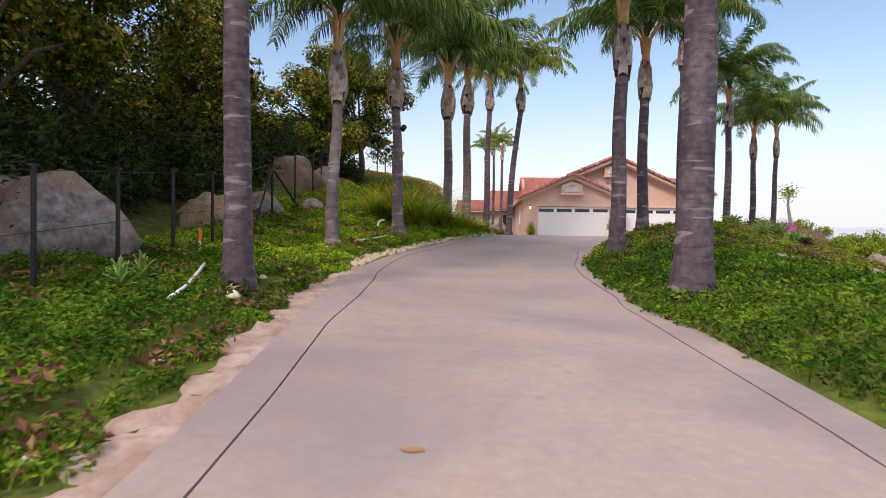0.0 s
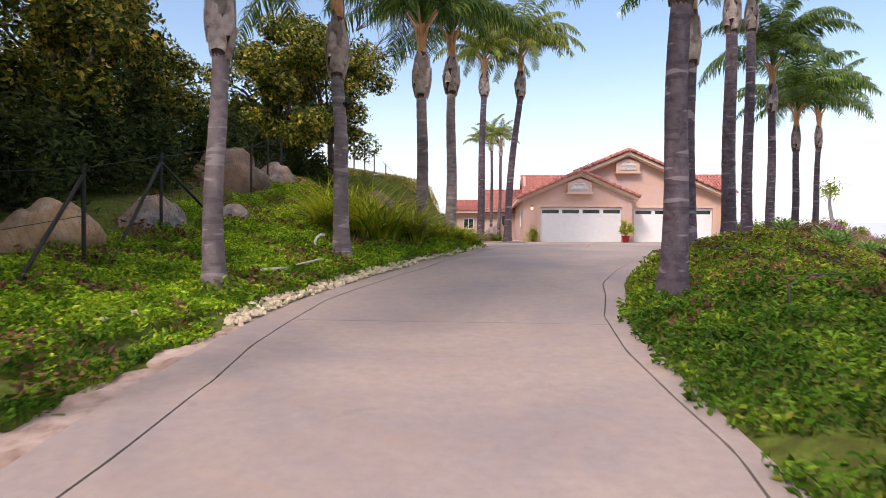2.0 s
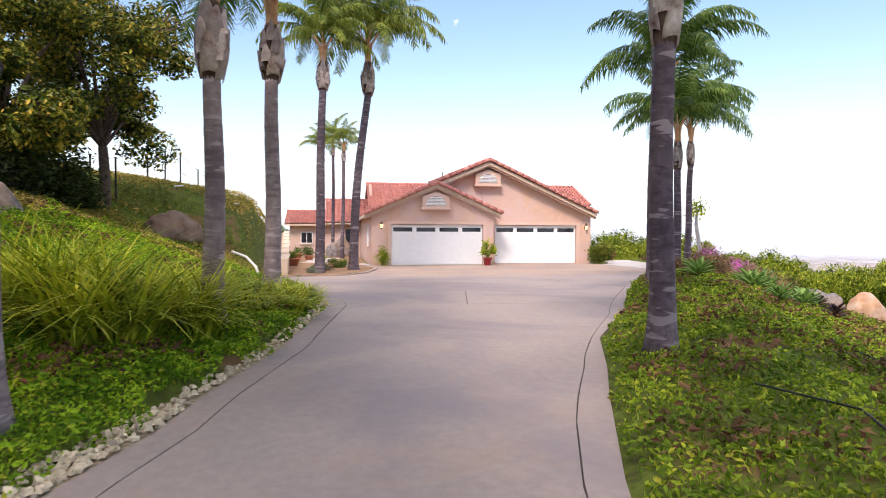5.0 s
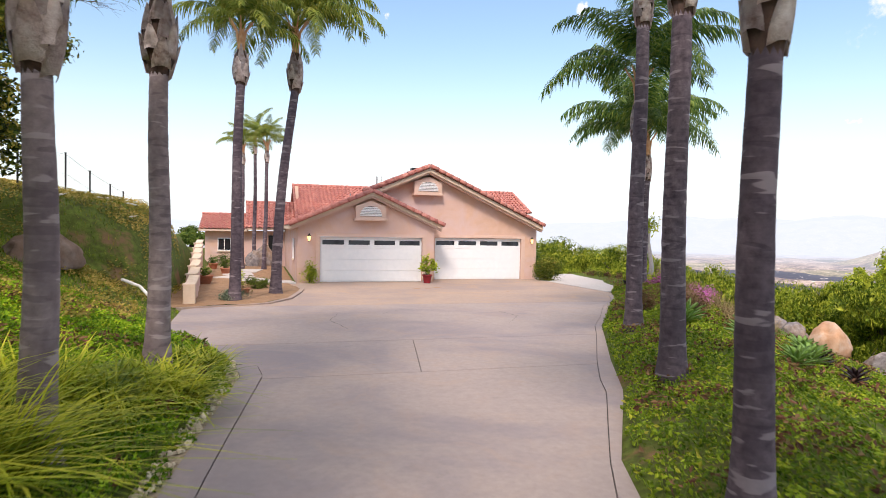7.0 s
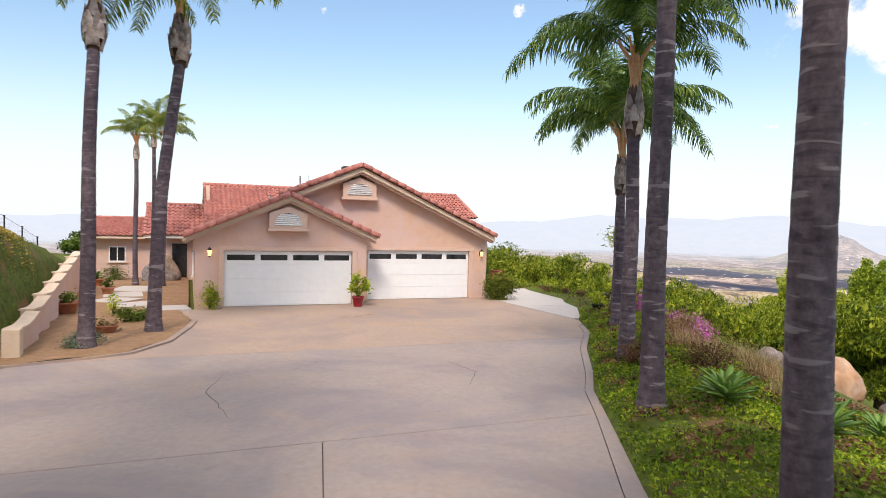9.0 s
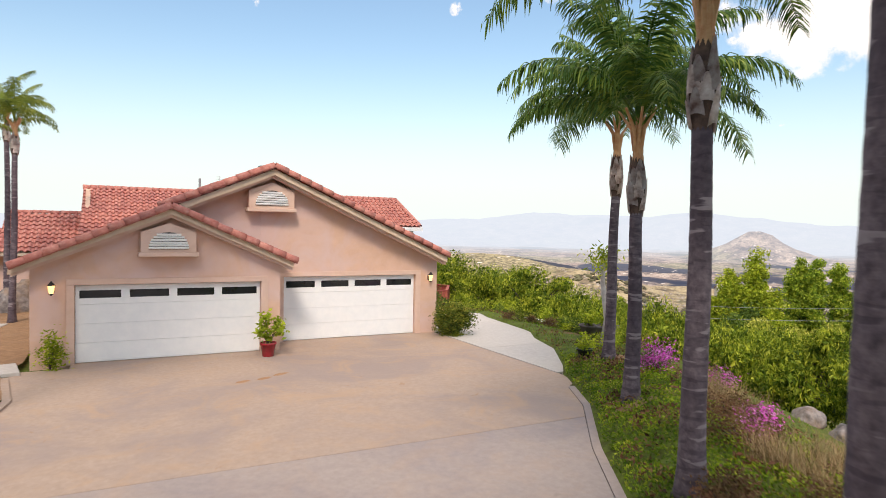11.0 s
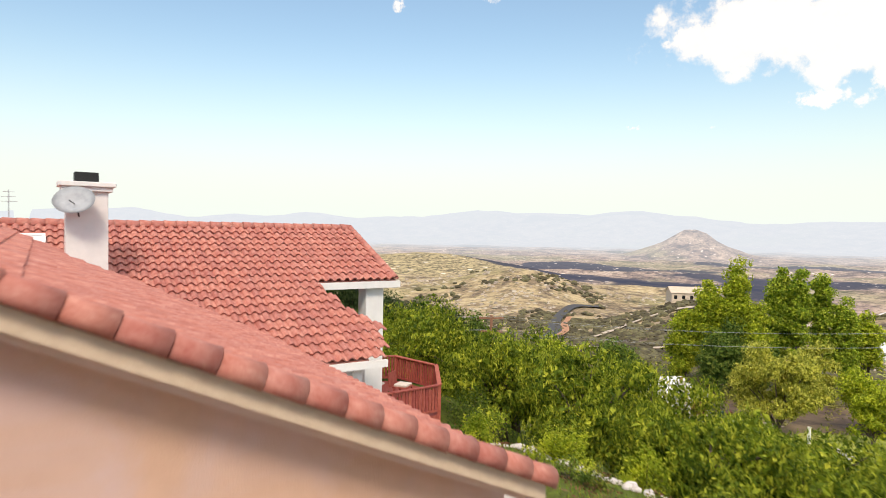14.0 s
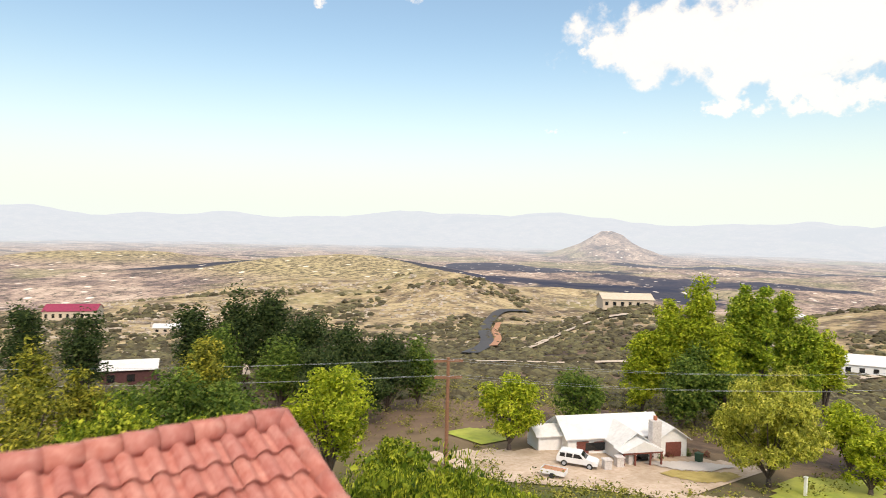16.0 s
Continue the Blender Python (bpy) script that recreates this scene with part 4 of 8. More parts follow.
front_wall(LY, LX0, LX1, (4.84, 9.82, 2.17), [(LX1, 2.74), APEX_L, (LX0, 2.66)])
front_wall(RY, 10.06, RX1, (10.84, 15.69, 2.18), [(16.58, 2.74), APEX_R, (10.06, 5.38)])
part("wall", prism([(10.056, 2.18), (10.056, 5.36), (5.9, 3.58), (5.9, 2.9)], RY, RY + 0.22), M_STUCCO, house)
part("wall", box(LX0, LY + 0.22, -0.15, LX0 + 0.22, 62, 2.66), M_STUCCO, house)
part("wall", box(LX1 - 0.22, LY + 0.22, -0.15, LX1, RY, 2.7), M_STUCCO, house)
part("wall", box(RX1 - 0.22, RY + 0.22, -0.6, RX1, 58.2, 2.66), M_STUCCO, house)
M_FLOOR = mottled("garage_floor", [(0.3, (0.2, 0.19, 0.18)), (0.7, (0.28, 0.27, 0.26))], 5, 0.8)
part("garage_floor", box(LX0 + 0.22, RY + 0.25, -0.12, RX1 - 0.22, 58, -0.02), M_FLOOR, house)


def door_trim(y, d0, d1, dz):
    w, p = 0.20, 0.05
    part("door_trim", box(d0 - w, y - p, -0.02, d0, y - 0.002, dz, 0.008), M_DOORTRIM, house)
    part("door_trim", box(d1, y - p, -0.02, d1 + w, y - 0.002, dz, 0.008), M_DOORTRIM, house)
    part("door_trim", box(d0 - w, y - p - 0.01, dz, d1 + w, y - 0.002, dz + 0.16, 0.008), M_DOORTRIM, house)


def garage_door(y, d0, d1, dz, label):
    """Four white panels one above the other, the top one with four dark lights."""
    gd = part("garage_door", box(d0 + 0.01, y + 0.14, 0.0, d1 - 0.01, y + 0.17, dz - 0.01), M_WHITE, house, label)
    h = (dz - 0.04) / 4
    for k in range(4):
        z0, z1 = 0.02 + k * h, 0.02 + (k + 1) * h - 0.005
        if k < 3:
            part("door_panel", box(d0 + 0.015, y + 0.10, z0, d1 - 0.015, y + 0.139, z1, 0.003), M_WHITE, gd)
        else:
            bm = bmesh.new()
            n, m, lo, hi = 4, 0.22, z0 + 0.17, z1 - 0.14
            pitch = (d1 - d0) / n
            box(d0 + 0.015, y + 0.10, z0, d1 - 0.015, y + 0.139, lo, 0.004, bm)
            box(d0 + 0.015, y + 0.10, hi, d1 - 0.015, y + 0.139, z1, 0.004, bm)
            for i in range(n + 1):
                a = d0 + i * pitch - (m / 2 if 0 < i < n else (0 if i else -0.015))
                box(max(a, d0 + 0.015), y + 0.10, lo, min(d0 + i * pitch + m / 2, d1 - 0.015) if i < n else d1 - 0.015, y + 0.139, hi, 0.0, bm) if i < n else box(d1 - m / 2, y + 0.10, lo, d1 - 0.015, y + 0.139, hi, 0.0, bm)
            part("window_panel", bm, M_WHITE, gd)
            for i in range(n):
                part("pane", box(d0 + i * pitch + m / 2, y + 0.120, lo, d0 + (i + 1) * pitch - m / 2, y + 0.126, hi), M_GLASS, gd, "dark glass")


door_trim(LY, 4.84, 9.82, 2.17)
door_trim(RY, 10.84, 15.69, 2.18)
garage_door(LY, 4.84, 9.82, 2.17, "white sectional garage door with four dark lights, closed")
garage_door(RY, 10.84, 15.69, 2.18, "white sectional garage door with four dark lights, closed")


def vent(x, z, y, w=1.46, h=0.62):
    """A boxed gable vent with an arched louvre."""
    v = part("gable_vent", box(x - w / 2, y - 0.34, z - h / 2, x + w / 2, y, z + h * 0.42, 0.015), M_DOORTRIM, house, "boxed vent with arched white louvre")
    part("vent_sill", box(x - w / 2 - 0.06, y - 0.42, z - h / 2 - 0.12, x + w / 2 + 0.06, y, z - h / 2, 0.02), M_DOORTRIM, v)
    bm = prism([(x - w / 2, z + h * 0.42), (x + w / 2, z + h * 0.42), (x, z + h * 0.42 + 0.26)], y - 0.34, y)
    part("vent_cap", bm, M_DOORTRIM, v)
    r = 0.50
    arch = [(x + r * 1.05 * math.cos(a), z - h * 0.36 + 0.98 * r * math.sin(a)) for a in np.linspace(0, math.pi, 13)]
    part("vent_backing", prism(arch, y - 0.347, y - 0.338), M_JOINT, v)
    for k in range(6):
        zz = z - h * 0.34 + k * 0.075
        half = r * 1.05 * math.sqrt(max(0.02, 1 - ((zz - (z - h * 0.36)) / (0.98 * r)) ** 2))
        bm = bmesh.new()
        bmesh.ops.create_cube(bm, size=1, matrix=Matrix.Translation((x, y - 0.365, zz + 0.03)) @ pose(0, 0, 0, 25) @ Matrix.Diagonal((2 * half, 0.05, 0.045, 1)))
        part("louvre_slat", bm, M_WHITE, v)


vent(7.18, 3.38, LY - 0.002)
vent(10.36, 4.76, RY - 0.002)

roof = part("roof", box(4.2, 50.2, 2.2, 16.2, 57.2, 2.32), M_TRIM, house, "red clay tile roof")
# underlay boards, then tiles
def slab_between(p0, p1, p2, p3, drop=0.1):
    bm = bmesh.new()
    top = [bm.verts.new(p) for p in (p0, p1, p2, p3)]
    low = [bm.verts.new(Vector(p) - Vector((0, 0, drop))) for p in (p0, p1, p2, p3)]
    bm.faces.new(top)
    bm.faces.new(low[::-1])
    for i in range(4):
        bm.faces.new((top[i], low[i], low[(i + 1) % 4], top[(i + 1) % 4]))
    return bm


EAVE_Z = 2.66
RID = (10.38, 5.67)
ML, MR, MY0, MY1, MZ0, MZ1 = 4.4, 21.9, 58.5, 65.4, 2.15, 5.61


def main_z(y):
    return MZ0 + (y - MY0) * (MZ1 - MZ0) / (MY1 - MY0)


# west slope over both garages
part("roof_board", slab_between((3.45, 47.33, EAVE_Z), (7.24, 47.33, 4.30), (7.24, 61, 4.30), (3.45, 61, EAVE_Z)), M_TRIM, roof)
part("roof_board", slab_between((7.24, 48.55, 4.30), (RID[0], 48.55, RID[1]), (RID[0], 64.8, RID[1]), (7.24, 61, 4.30)), M_TRIM, roof)
west_len = math.hypot(RID[0] - 3.45, RID[1] - EAVE_Z)
v_l = west_len * (7.24 - 3.45) / (RID[0] - 3.45)
tiled_slope(roof, ((3.45, 62.0, EAVE_Z), (3.45, 47.33, EAVE_Z)), (RID[0], 62, RID[1]), lambda u, v: v < west_len and (u < 13.45 or v < v_l))
# east half of the small gable
part("roof_board", slab_between((7.24, 47.33, 4.30), (10.72, 47.33, 2.76), (10.72, 49.1, 2.76), (7.24, 49.1, 4.30)), M_TRIM, roof)
tiled_slope(roof, ((10.72, 47.33, 2.78), (10.72, 49.2, 2.78)), (7.24, 47.33, 4.32), lambda u, v: u < 1.77 and v < math.hypot(3.48, 1.54))
# east slope of the large gable
part("roof_board", slab_between((RID[0], 48.55, RID[1]), (16.66, 48.55, 2.80), (16.66, 58.6, 2.80), (RID[0], 64.8, RID[1])), M_TRIM, roof)
east_len = math.hypot(16.66 - RID[0], RID[1] - 2.8)


def east_inside(u, v):
    y = 48.55 + u
    z = 2.8 + (RID[1] - 2.8) * v / east_len
    return v < east_len and (y < MY0 or z > main_z(y) - 0.15)


tiled_slope(roof, ((16.66, 48.55, 2.82), (16.66, 65.2, 2.82)), (RID[0], 48.55, RID[1] + 0.02), east_inside, near=(2.0, 9.5, 1.0, 5.2))
# main roof, front
part("roof_board", slab_between((ML, MY0, MZ0), (19.3, MY0, MZ0), (19.3, MY1, MZ1), (ML, MY1, MZ1)), M_TILE, roof)
main_len = math.hypot(MY1 - MY0, MZ1 - MZ0)
UY = 62.1


def main_inside(u, v):
    x = ML + u
    if v > main_len:
        return False
    y = MY0 + v * (MY1 - MY0) / main_len
    if y > UY:
        return x < 22.0 - 0.35 * (y - UY) / (MY1 - UY)
    return x < np.interp(y, [58.5, 59.8, 60.8, 62.1], [19.75, 20.3, 19.5, 19.2])


tiled_slope(roof, ((ML, MY0, MZ0 + 0.02), (22.6, MY0, MZ0 + 0.02)), (ML, MY1, MZ1 + 0.02), main_inside, near=(12.9, 18.0, 3.4, 8.0))
part("roof_board", slab_between((19.2, UY, main_z(UY)), (22.0, UY, main_z(UY)), (21.75, MY1, MZ1), (19.2, MY1, MZ1)), M_TILE, roof)
# main roof, back and east hip
part("roof_board", slab_between((ML, MY1, MZ1), (21.75, MY1, MZ1), (22.1, 70.5, 3.2), (ML, 71.5, 2.8)), M_TILE, roof)
part("roof_board", slab_between((21.75, MY1, MZ1), (22.0, UY, main_z(UY)), (22.4, 66, 3.9), (22.1, 70.5, 3.2)), M_TILE, roof)
# ridges and rakes
barrel_row(roof, (ML, MY1, MZ1 + 0.03), (21.75, MY1, MZ1 + 0.03), 0.16)
barrel_row(roof, (RID[0], 48.5, RID[1] + 0.07), (RID[0], 65.0, RID[1] + 0.02), 0.12)
barrel_row(roof, (21.75, MY1, MZ1 + 0.06), (22.0, UY, main_z(UY) + 0.05), 0.11)
for a, c in (((3.42, 47.3, EAVE_Z + 0.07), (7.24, 47.3, 4.39)), ((10.79, 47.3, 2.82), (7.24, 47.3, 4.39)), ((7.0, 48.5, 4.42), (RID[0], 48.5, RID[1] + 0.15)), ((16.72, 48.5, 2.93), (RID[0], 48.5, RID[1] + 0.15))):
    barrel_row(roof, Vector(a) - Vector((0, 0, 0.035)), Vector(c) - Vector((0, 0, 0.035)), 0.145, 0.42, "rake_tile")


def rake_board(a, c, y, h=0.14, t=0.09, mat=None):
    """A painted board under a sloping gable edge."""
    (x0, z0), (x1, z1) = a, c
    part("rake_board", prism([(x0, z0), (x1, z1), (x1, z1 - h), (x0, z0 - h)], y, y + t), mat or M_TRIM, roof)


for a, c, y in (((3.42, 2.66), (7.24, 4.29), 47.28), ((10.72, 2.74), (7.24, 4.29), 47.28), ((6.6, 4.03), (10.38, 5.65), 48.48), ((16.69, 2.79), (10.38, 5.65), 48.48)):
    rake_board((a[0], a[1] + 0.05), (c[0], c[1] + 0.05), y, 0.19)
    rake_board((a[0], a[1] - 0.12), (c[0], c[1] - 0.12), y + 0.12, 0.11, 0.28, M_DOORTRIM)


# chimney with dish
chim = part("chimney", box(12.35, 61.5, 4.0, 13.3, 62.5, 6.5, 0.02), M_WHITEWALL, house, "white stucco chimney with stepped cap")
part("chimney_cap", box(12.25, 61.4, 6.5, 13.4, 62.6, 6.62, 0.02), M_WHITEWALL, chim)
part("chimney_cap", box(12.18, 61.33, 6.62, 13.47, 62.67, 6.74, 0.02), M_WHITEWALL, chim)
part("flue_cowl", box(12.55, 61.7, 6.74, 13.1, 62.3, 7.0, 0.02), M_IRON, chim)

# east end: white walls below the lower eave, a post under the upper eave
part("wall", box(RX1, 58.9, -2.6, 19.3, 59.1, MZ0 + 0.1), M_WHITEWALL, house)
part("wall", box(19.1, 59.1, -2.6, 19.3, 62.0, 1.95), M_WHITEWALL, house)
part("wall", box(18.5, 62.0, -2.6, 18.7, 69, 3.7), M_WHITEWALL, house)
part("fascia", box(16.5, 58.35, MZ0 - 0.2, 19.8, 58.48, MZ0 - 0.01), M_WHITEWALL, house)
part("fascia", box(19.15, UY - 0.15, main_z(UY) - 0.24, 22.1, UY - 0.02, main_z(UY) - 0.02), M_WHITEWALL, house)
part("fascia", box(19.3, UY, main_z(UY) - 0.24, 22.0, 66, main_z(UY) - 0.16), M_WHITEWALL, house)
part("post", box(20.95, 62.2, -2.6, 21.6, 62.8, main_z(UY) - 0.2, 0.02), M_WHITEWALL, house)
part("wall", box(19.3, 68.8, -2.6, 22.2, 69.0, 3.2), M_WHITEWALL, house)

# west wing
part("wall", box(-1.35, 62, -0.1, 4.4, 62.2, 2.3), M_STUCCO, house)
part("wall", box(-1.35, 62.2, -0.1, -1.15, 68, 2.3), M_STUCCO, house)
for x0, x1, z0, z1 in ((-1.7, 1.3, 2.35, 3.35), (1.2, 4.6, 2.45, 4.25)):
    part("roof_board", slab_between((x0, 61.4, z0), (x1, 61.4, z0), (x1, 64.6, z1), (x0, 64.6, z1)), M_TRIM, roof)
    ln = math.hypot(3.2, z1 - z0)
    tiled_slope(roof, ((x0, 61.4, z0 + 0.02), (x1, 61.4, z0 + 0.02)), (x0, 64.6, z1 + 0.02), lambda u, v, w=x1 - x0, q=ln: u < w and v < q)
    barrel_row(roof, (x0, 64.6, z1 + 0.06), (x1, 64.6, z1 + 0.06), 0.11)
    part("roof_board", slab_between((x0, 64.6, z1), (x1, 64.6, z1), (x1, 68.2, z0), (x0, 68.2, z0)), M_TILE, roof)
# gable end of the main ridge, facing west
bm = prism([(0, 2.4), (6.6, 2.4), (3.3, 5.55)], 0, 0.2)
part("wall", bm, M_STUCCO, house, m=Matrix.Translation((4.75, 60.9, 0)) @ pose(0, 0, 0, 0, 0, 90))

# ---- foliage ----
def leaf_quads(rng, centres, size, aspect=0.45, droop=0.0, fold=0.12):
    """One small pointed leaf at each centre, turned at random; droop pulls the tips down."""
    n = len(centres)
    d = rng.normal(size=(n, 3))
    d[:, 2] = d[:, 2] * 0.6 - droop
    d /= np.linalg.norm(d, axis=1)[:, None]
    s = np.cross(d, rng.normal(size=(n, 3)))
    s /= np.linalg.norm(s, axis=1)[:, None] + 1e-9
    up = np.cross(d, s)
    ln = size * rng.uniform(0.6, 1.25, (n, 1))
    a = centres - d * ln * 0.5
    b = centres + s * ln * aspect * 0.5 + up * ln * fold
    c = centres + d * ln * 0.5
    e = centres - s * ln * aspect * 0.5 + up * ln * fold
    v = np.stack([a, b, c, e], 1).reshape(-1, 3)
    f = np.arange(4 * n).reshape(n, 4)
    return v, f


def clumps(rng, n, centre, radii, shell=0.55):
    """Centres of leaf clumps through an ellipsoid, more of them near its outside."""
    d = rng.normal(size=(n, 3))
    d /= np.linalg.norm(d, axis=1)[:, None]
    r = shell + (1 - shell) * rng.uniform(0, 1, (n, 1)) ** 0.6
    r *= rng.uniform(0.75, 1.12, (n, 1))
    return np.array(centre) + d * r * np.array(radii)


def leaf_shells(rng, centres, radii, per, leaf, aspect, droop, flat=0.72):
    """Leaves on the outside of round clumps, facing outwards and up, over a filling of larger inner leaves."""
    n = len(centres)
    c, r = np.repeat(centres, per, 0), np.repeat(radii, per)[:, None]
    d = rng.normal(size=(n * per, 3))
    d /= np.linalg.norm(d, axis=1)[:, None]
    lump = 1 + 0.22 * np.sin(d[:, :1] * 5 + c[:, :1] * 3) * np.sin(d[:, 1:2] * 6 + c[:, 2:] * 2)
    p = c + d * r * lump * (0.70 + 0.36 * rng.uniform(0, 1, (n * per, 1)) ** 0.7) * np.array([1, 1, flat])
    face = d * np.array([0.8, 0.8, 0.7]) + np.array([0, 0, 0.45]) + rng.normal(size=d.shape) * 0.55
    way = np.cross(face, rng.normal(size=d.shape)) + np.array([0, 0, -droop])
    way /= np.linalg.norm(way, axis=1)[:, None]
    side = np.cross(way, face)
    side /= np.linalg.norm(side, axis=1)[:, None] + 1e-9
    up = np.cross(side, way)
    ln = leaf * rng.uniform(0.6, 1.3, (n * per, 1))
    v = np.stack([p - way * ln * 0.5, p + side * ln * aspect * 0.5 + up * ln * 0.10, p + way * ln * 0.5, p - side * ln * aspect * 0.5 + up * ln * 0.10], 1).reshape(-1, 3)
    inner = max(6, per // 4)
    q = np.repeat(centres, inner, 0) + rng.normal(size=(n * inner, 3)) * np.repeat(radii, inner)[:, None] * 0.34 * np.array([1, 1, flat])
    v2, f2 = leaf_quads(rng, q, leaf * 1.35, 0.6, droop * 0.4)
    return np.concatenate([v, v2]), np.concatenate([np.arange(4 * n * per).reshape(-1, 4), f2 + len(v)])


def tree(x, y, top, crown, lift, mat, seed, leaves, leaf, label, category="tree", group="", n_clumps=30, clump=0.30, droop=0.15, trunk_r=0.16, aspect=0.45, lean=(0, 0), taper=0.0):
    """Trunk, limbs to the clumps, and a crown of single leaves on uneven clumps with gaps between. crown: its half sizes; lift: gap under it; taper: how far it narrows upwards."""
    rng = np.random.default_rng(seed)
    z0 = float(land(x, y)) - 0.1
    tr = thing("tree", label, category, Matrix.Translation((x, y, z0)), group)
    h = top - z0
    mid = np.array([lean[0], lean[1], h - crown[2]])
    cl = clumps(rng, n_clumps, mid, np.array(crown) * (1 - clump * 0.6), 0.35)
    rise = np.clip((cl[:, 2:] - mid[2]) / crown[2], -1, 1)
    cl[:, :2] = mid[:2] + (cl[:, :2] - mid[:2]) * (1 - taper * (0.5 + 0.5 * rise))
    size = min(crown) * clump * rng.uniform(0.7, 1.35, n_clumps)
    cl[:, 2] = np.maximum(cl[:, 2], lift + size * 0.5)
    fork = Vector((mid[0] * 0.5, mid[1] * 0.5, max(0.3, min(h * 0.35, lift + 0.4))))
    bm = tube([(0, 0, 0), (mid[0] * 0.2 + 0.05, 0.03, fork.z * 0.5), fork], [trunk_r * 1.35, trunk_r, trunk_r * 0.85], 9)
    for c in cl[:: max(1, n_clumps // 16)]:
        c = Vector(c)
        half = fork.lerp(c, 0.55) + Vector((0, 0, 0.06 * h))
        tube([fork, half, c], [trunk_r * 0.5, trunk_r * 0.28, trunk_r * 0.08], 5, bm, False)
    part("trunk", bm, M_BARK, tr, smooth=True)
    v, f = leaf_shells(rng, cl, size, max(20, leaves // n_clumps), leaf, aspect, droop)
    part("crown", mesh_np("crown", v, f), mat, tr)
    return tr


def shrub(x, y, size, mat, seed, leaves, leaf, label, name="shrub", aspect=0.4, z=None, group=""):
    """A low bush: many leaves over a few stems."""
    rng = np.random.default_rng(seed)
    z0 = float(land(x, y)) if z is None else z
    sh = thing(name, label, "shrub", Matrix.Translation((x, y, z0)), group)
    cl = clumps(rng, 16, (0, 0, size[2] * 0.5), (size[0] * 0.8, size[1] * 0.8, size[2] * 0.45), 0.4)
    cl[:, 2] = np.maximum(cl[:, 2], 0.06)
    bm = bmesh.new()
    for c in cl[:9]:
        tube([(0, 0, -0.05), tuple(c * 0.6), tuple(c)], [0.018, 0.012, 0.005], 5, bm)
    part("stem", bm, M_BARK, sh)
    per = leaves // 16
    pts = np.repeat(cl, per, 0) + rng.normal(size=(16 * per, 3)) * np.array(size) * 0.2
    pts[:, 2] = np.maximum(pts[:, 2], 0.02)
    v, f = leaf_quads(rng, pts, leaf, aspect)
    part("leaves", mesh_np("leaves", v, f), mat, sh)
    return sh


def blades(rng, base, height, width, bend, segs=3):
    """Arching blades from points on the ground: three-sided strips that bend over."""
    n = len(base)
    a = rng.uniform(0, 2 * np.pi, n)
    out = np.stack([np.cos(a), np.sin(a), np.zeros(n)], 1)
    side = np.stack([-np.sin(a), np.cos(a), np.zeros(n)], 1)
    h = height * rng.uniform(0.55, 1.15, (n, 1))
    bd = bend * rng.uniform(0.4, 1.3, (n, 1))
    rows = []
    for k in range(segs + 1):
        s = k / segs
        p = base + np.array([0, 0, 1.0]) * h * (s - 0.5 * s * s * np.minimum(bd, 1.5)) + out * h * bd * (0.3 * s + 0.7 * s * s)
        w = width * (1 - 0.9 * s) * 0.5
        rows += [p - side * w, p + side * w]
    v = np.stack(rows, 1)
    per = 2 * (segs + 1)
    f = np.concatenate([np.stack([np.arange(n) * per + 2 * k, np.arange(n) * per + 2 * k + 1, np.arange(n) * per + 2 * k + 3, np.arange(n) * per + 2 * k + 2], 1) for k in range(segs)])
    return v.reshape(-1, 3), f


def grass_clump(x, y, r, height, mat, seed, n, label, width=0.02, bend=0.7, name="grass_clump", z=None):
    rng = np.random.default_rng(seed)
    z0 = float(land(x, y)) if z is None else z
    a, d = rng.uniform(0, 6.283, n), r * np.sqrt(rng.uniform(0, 1, n))
    base = np.stack([x + d * np.cos(a), y + d * np.sin(a), np.zeros(n)], 1)
    base[:, 2] = land(base[:, 0], base[:, 1]) - 0.02 if z is None else z
    v, f = blades(rng, base, height, width, bend, 5)
    v = v - np.array([x, y, z0])
    ob = part(name, mesh_np(name, v, f), mat, m=Matrix.Translation((x, y, z0)))
    return tagged(ob, label, "ornamental grass")


def scatter(rng, n, region):
    """Points of a region given as (x0, x1, y0, y1, test)."""
    x0, x1, y0, y1, test = region
    x, y = rng.uniform(x0, x1, n), rng.uniform(y0, y1, n)
    ok = test(x, y)
    return np.stack([x[ok], y[ok], land(x[ok], y[ok])], 1)


def off_left(x, y):
    return np.interp(y, LEFT_Y, LEFT_X) - x


def off_right(x, y):
    return x - np.interp(y, RIGHT_Y, RIGHT_X)


def uneven(x, y, size, seed=0):
    return waves(x, y, size, seed)


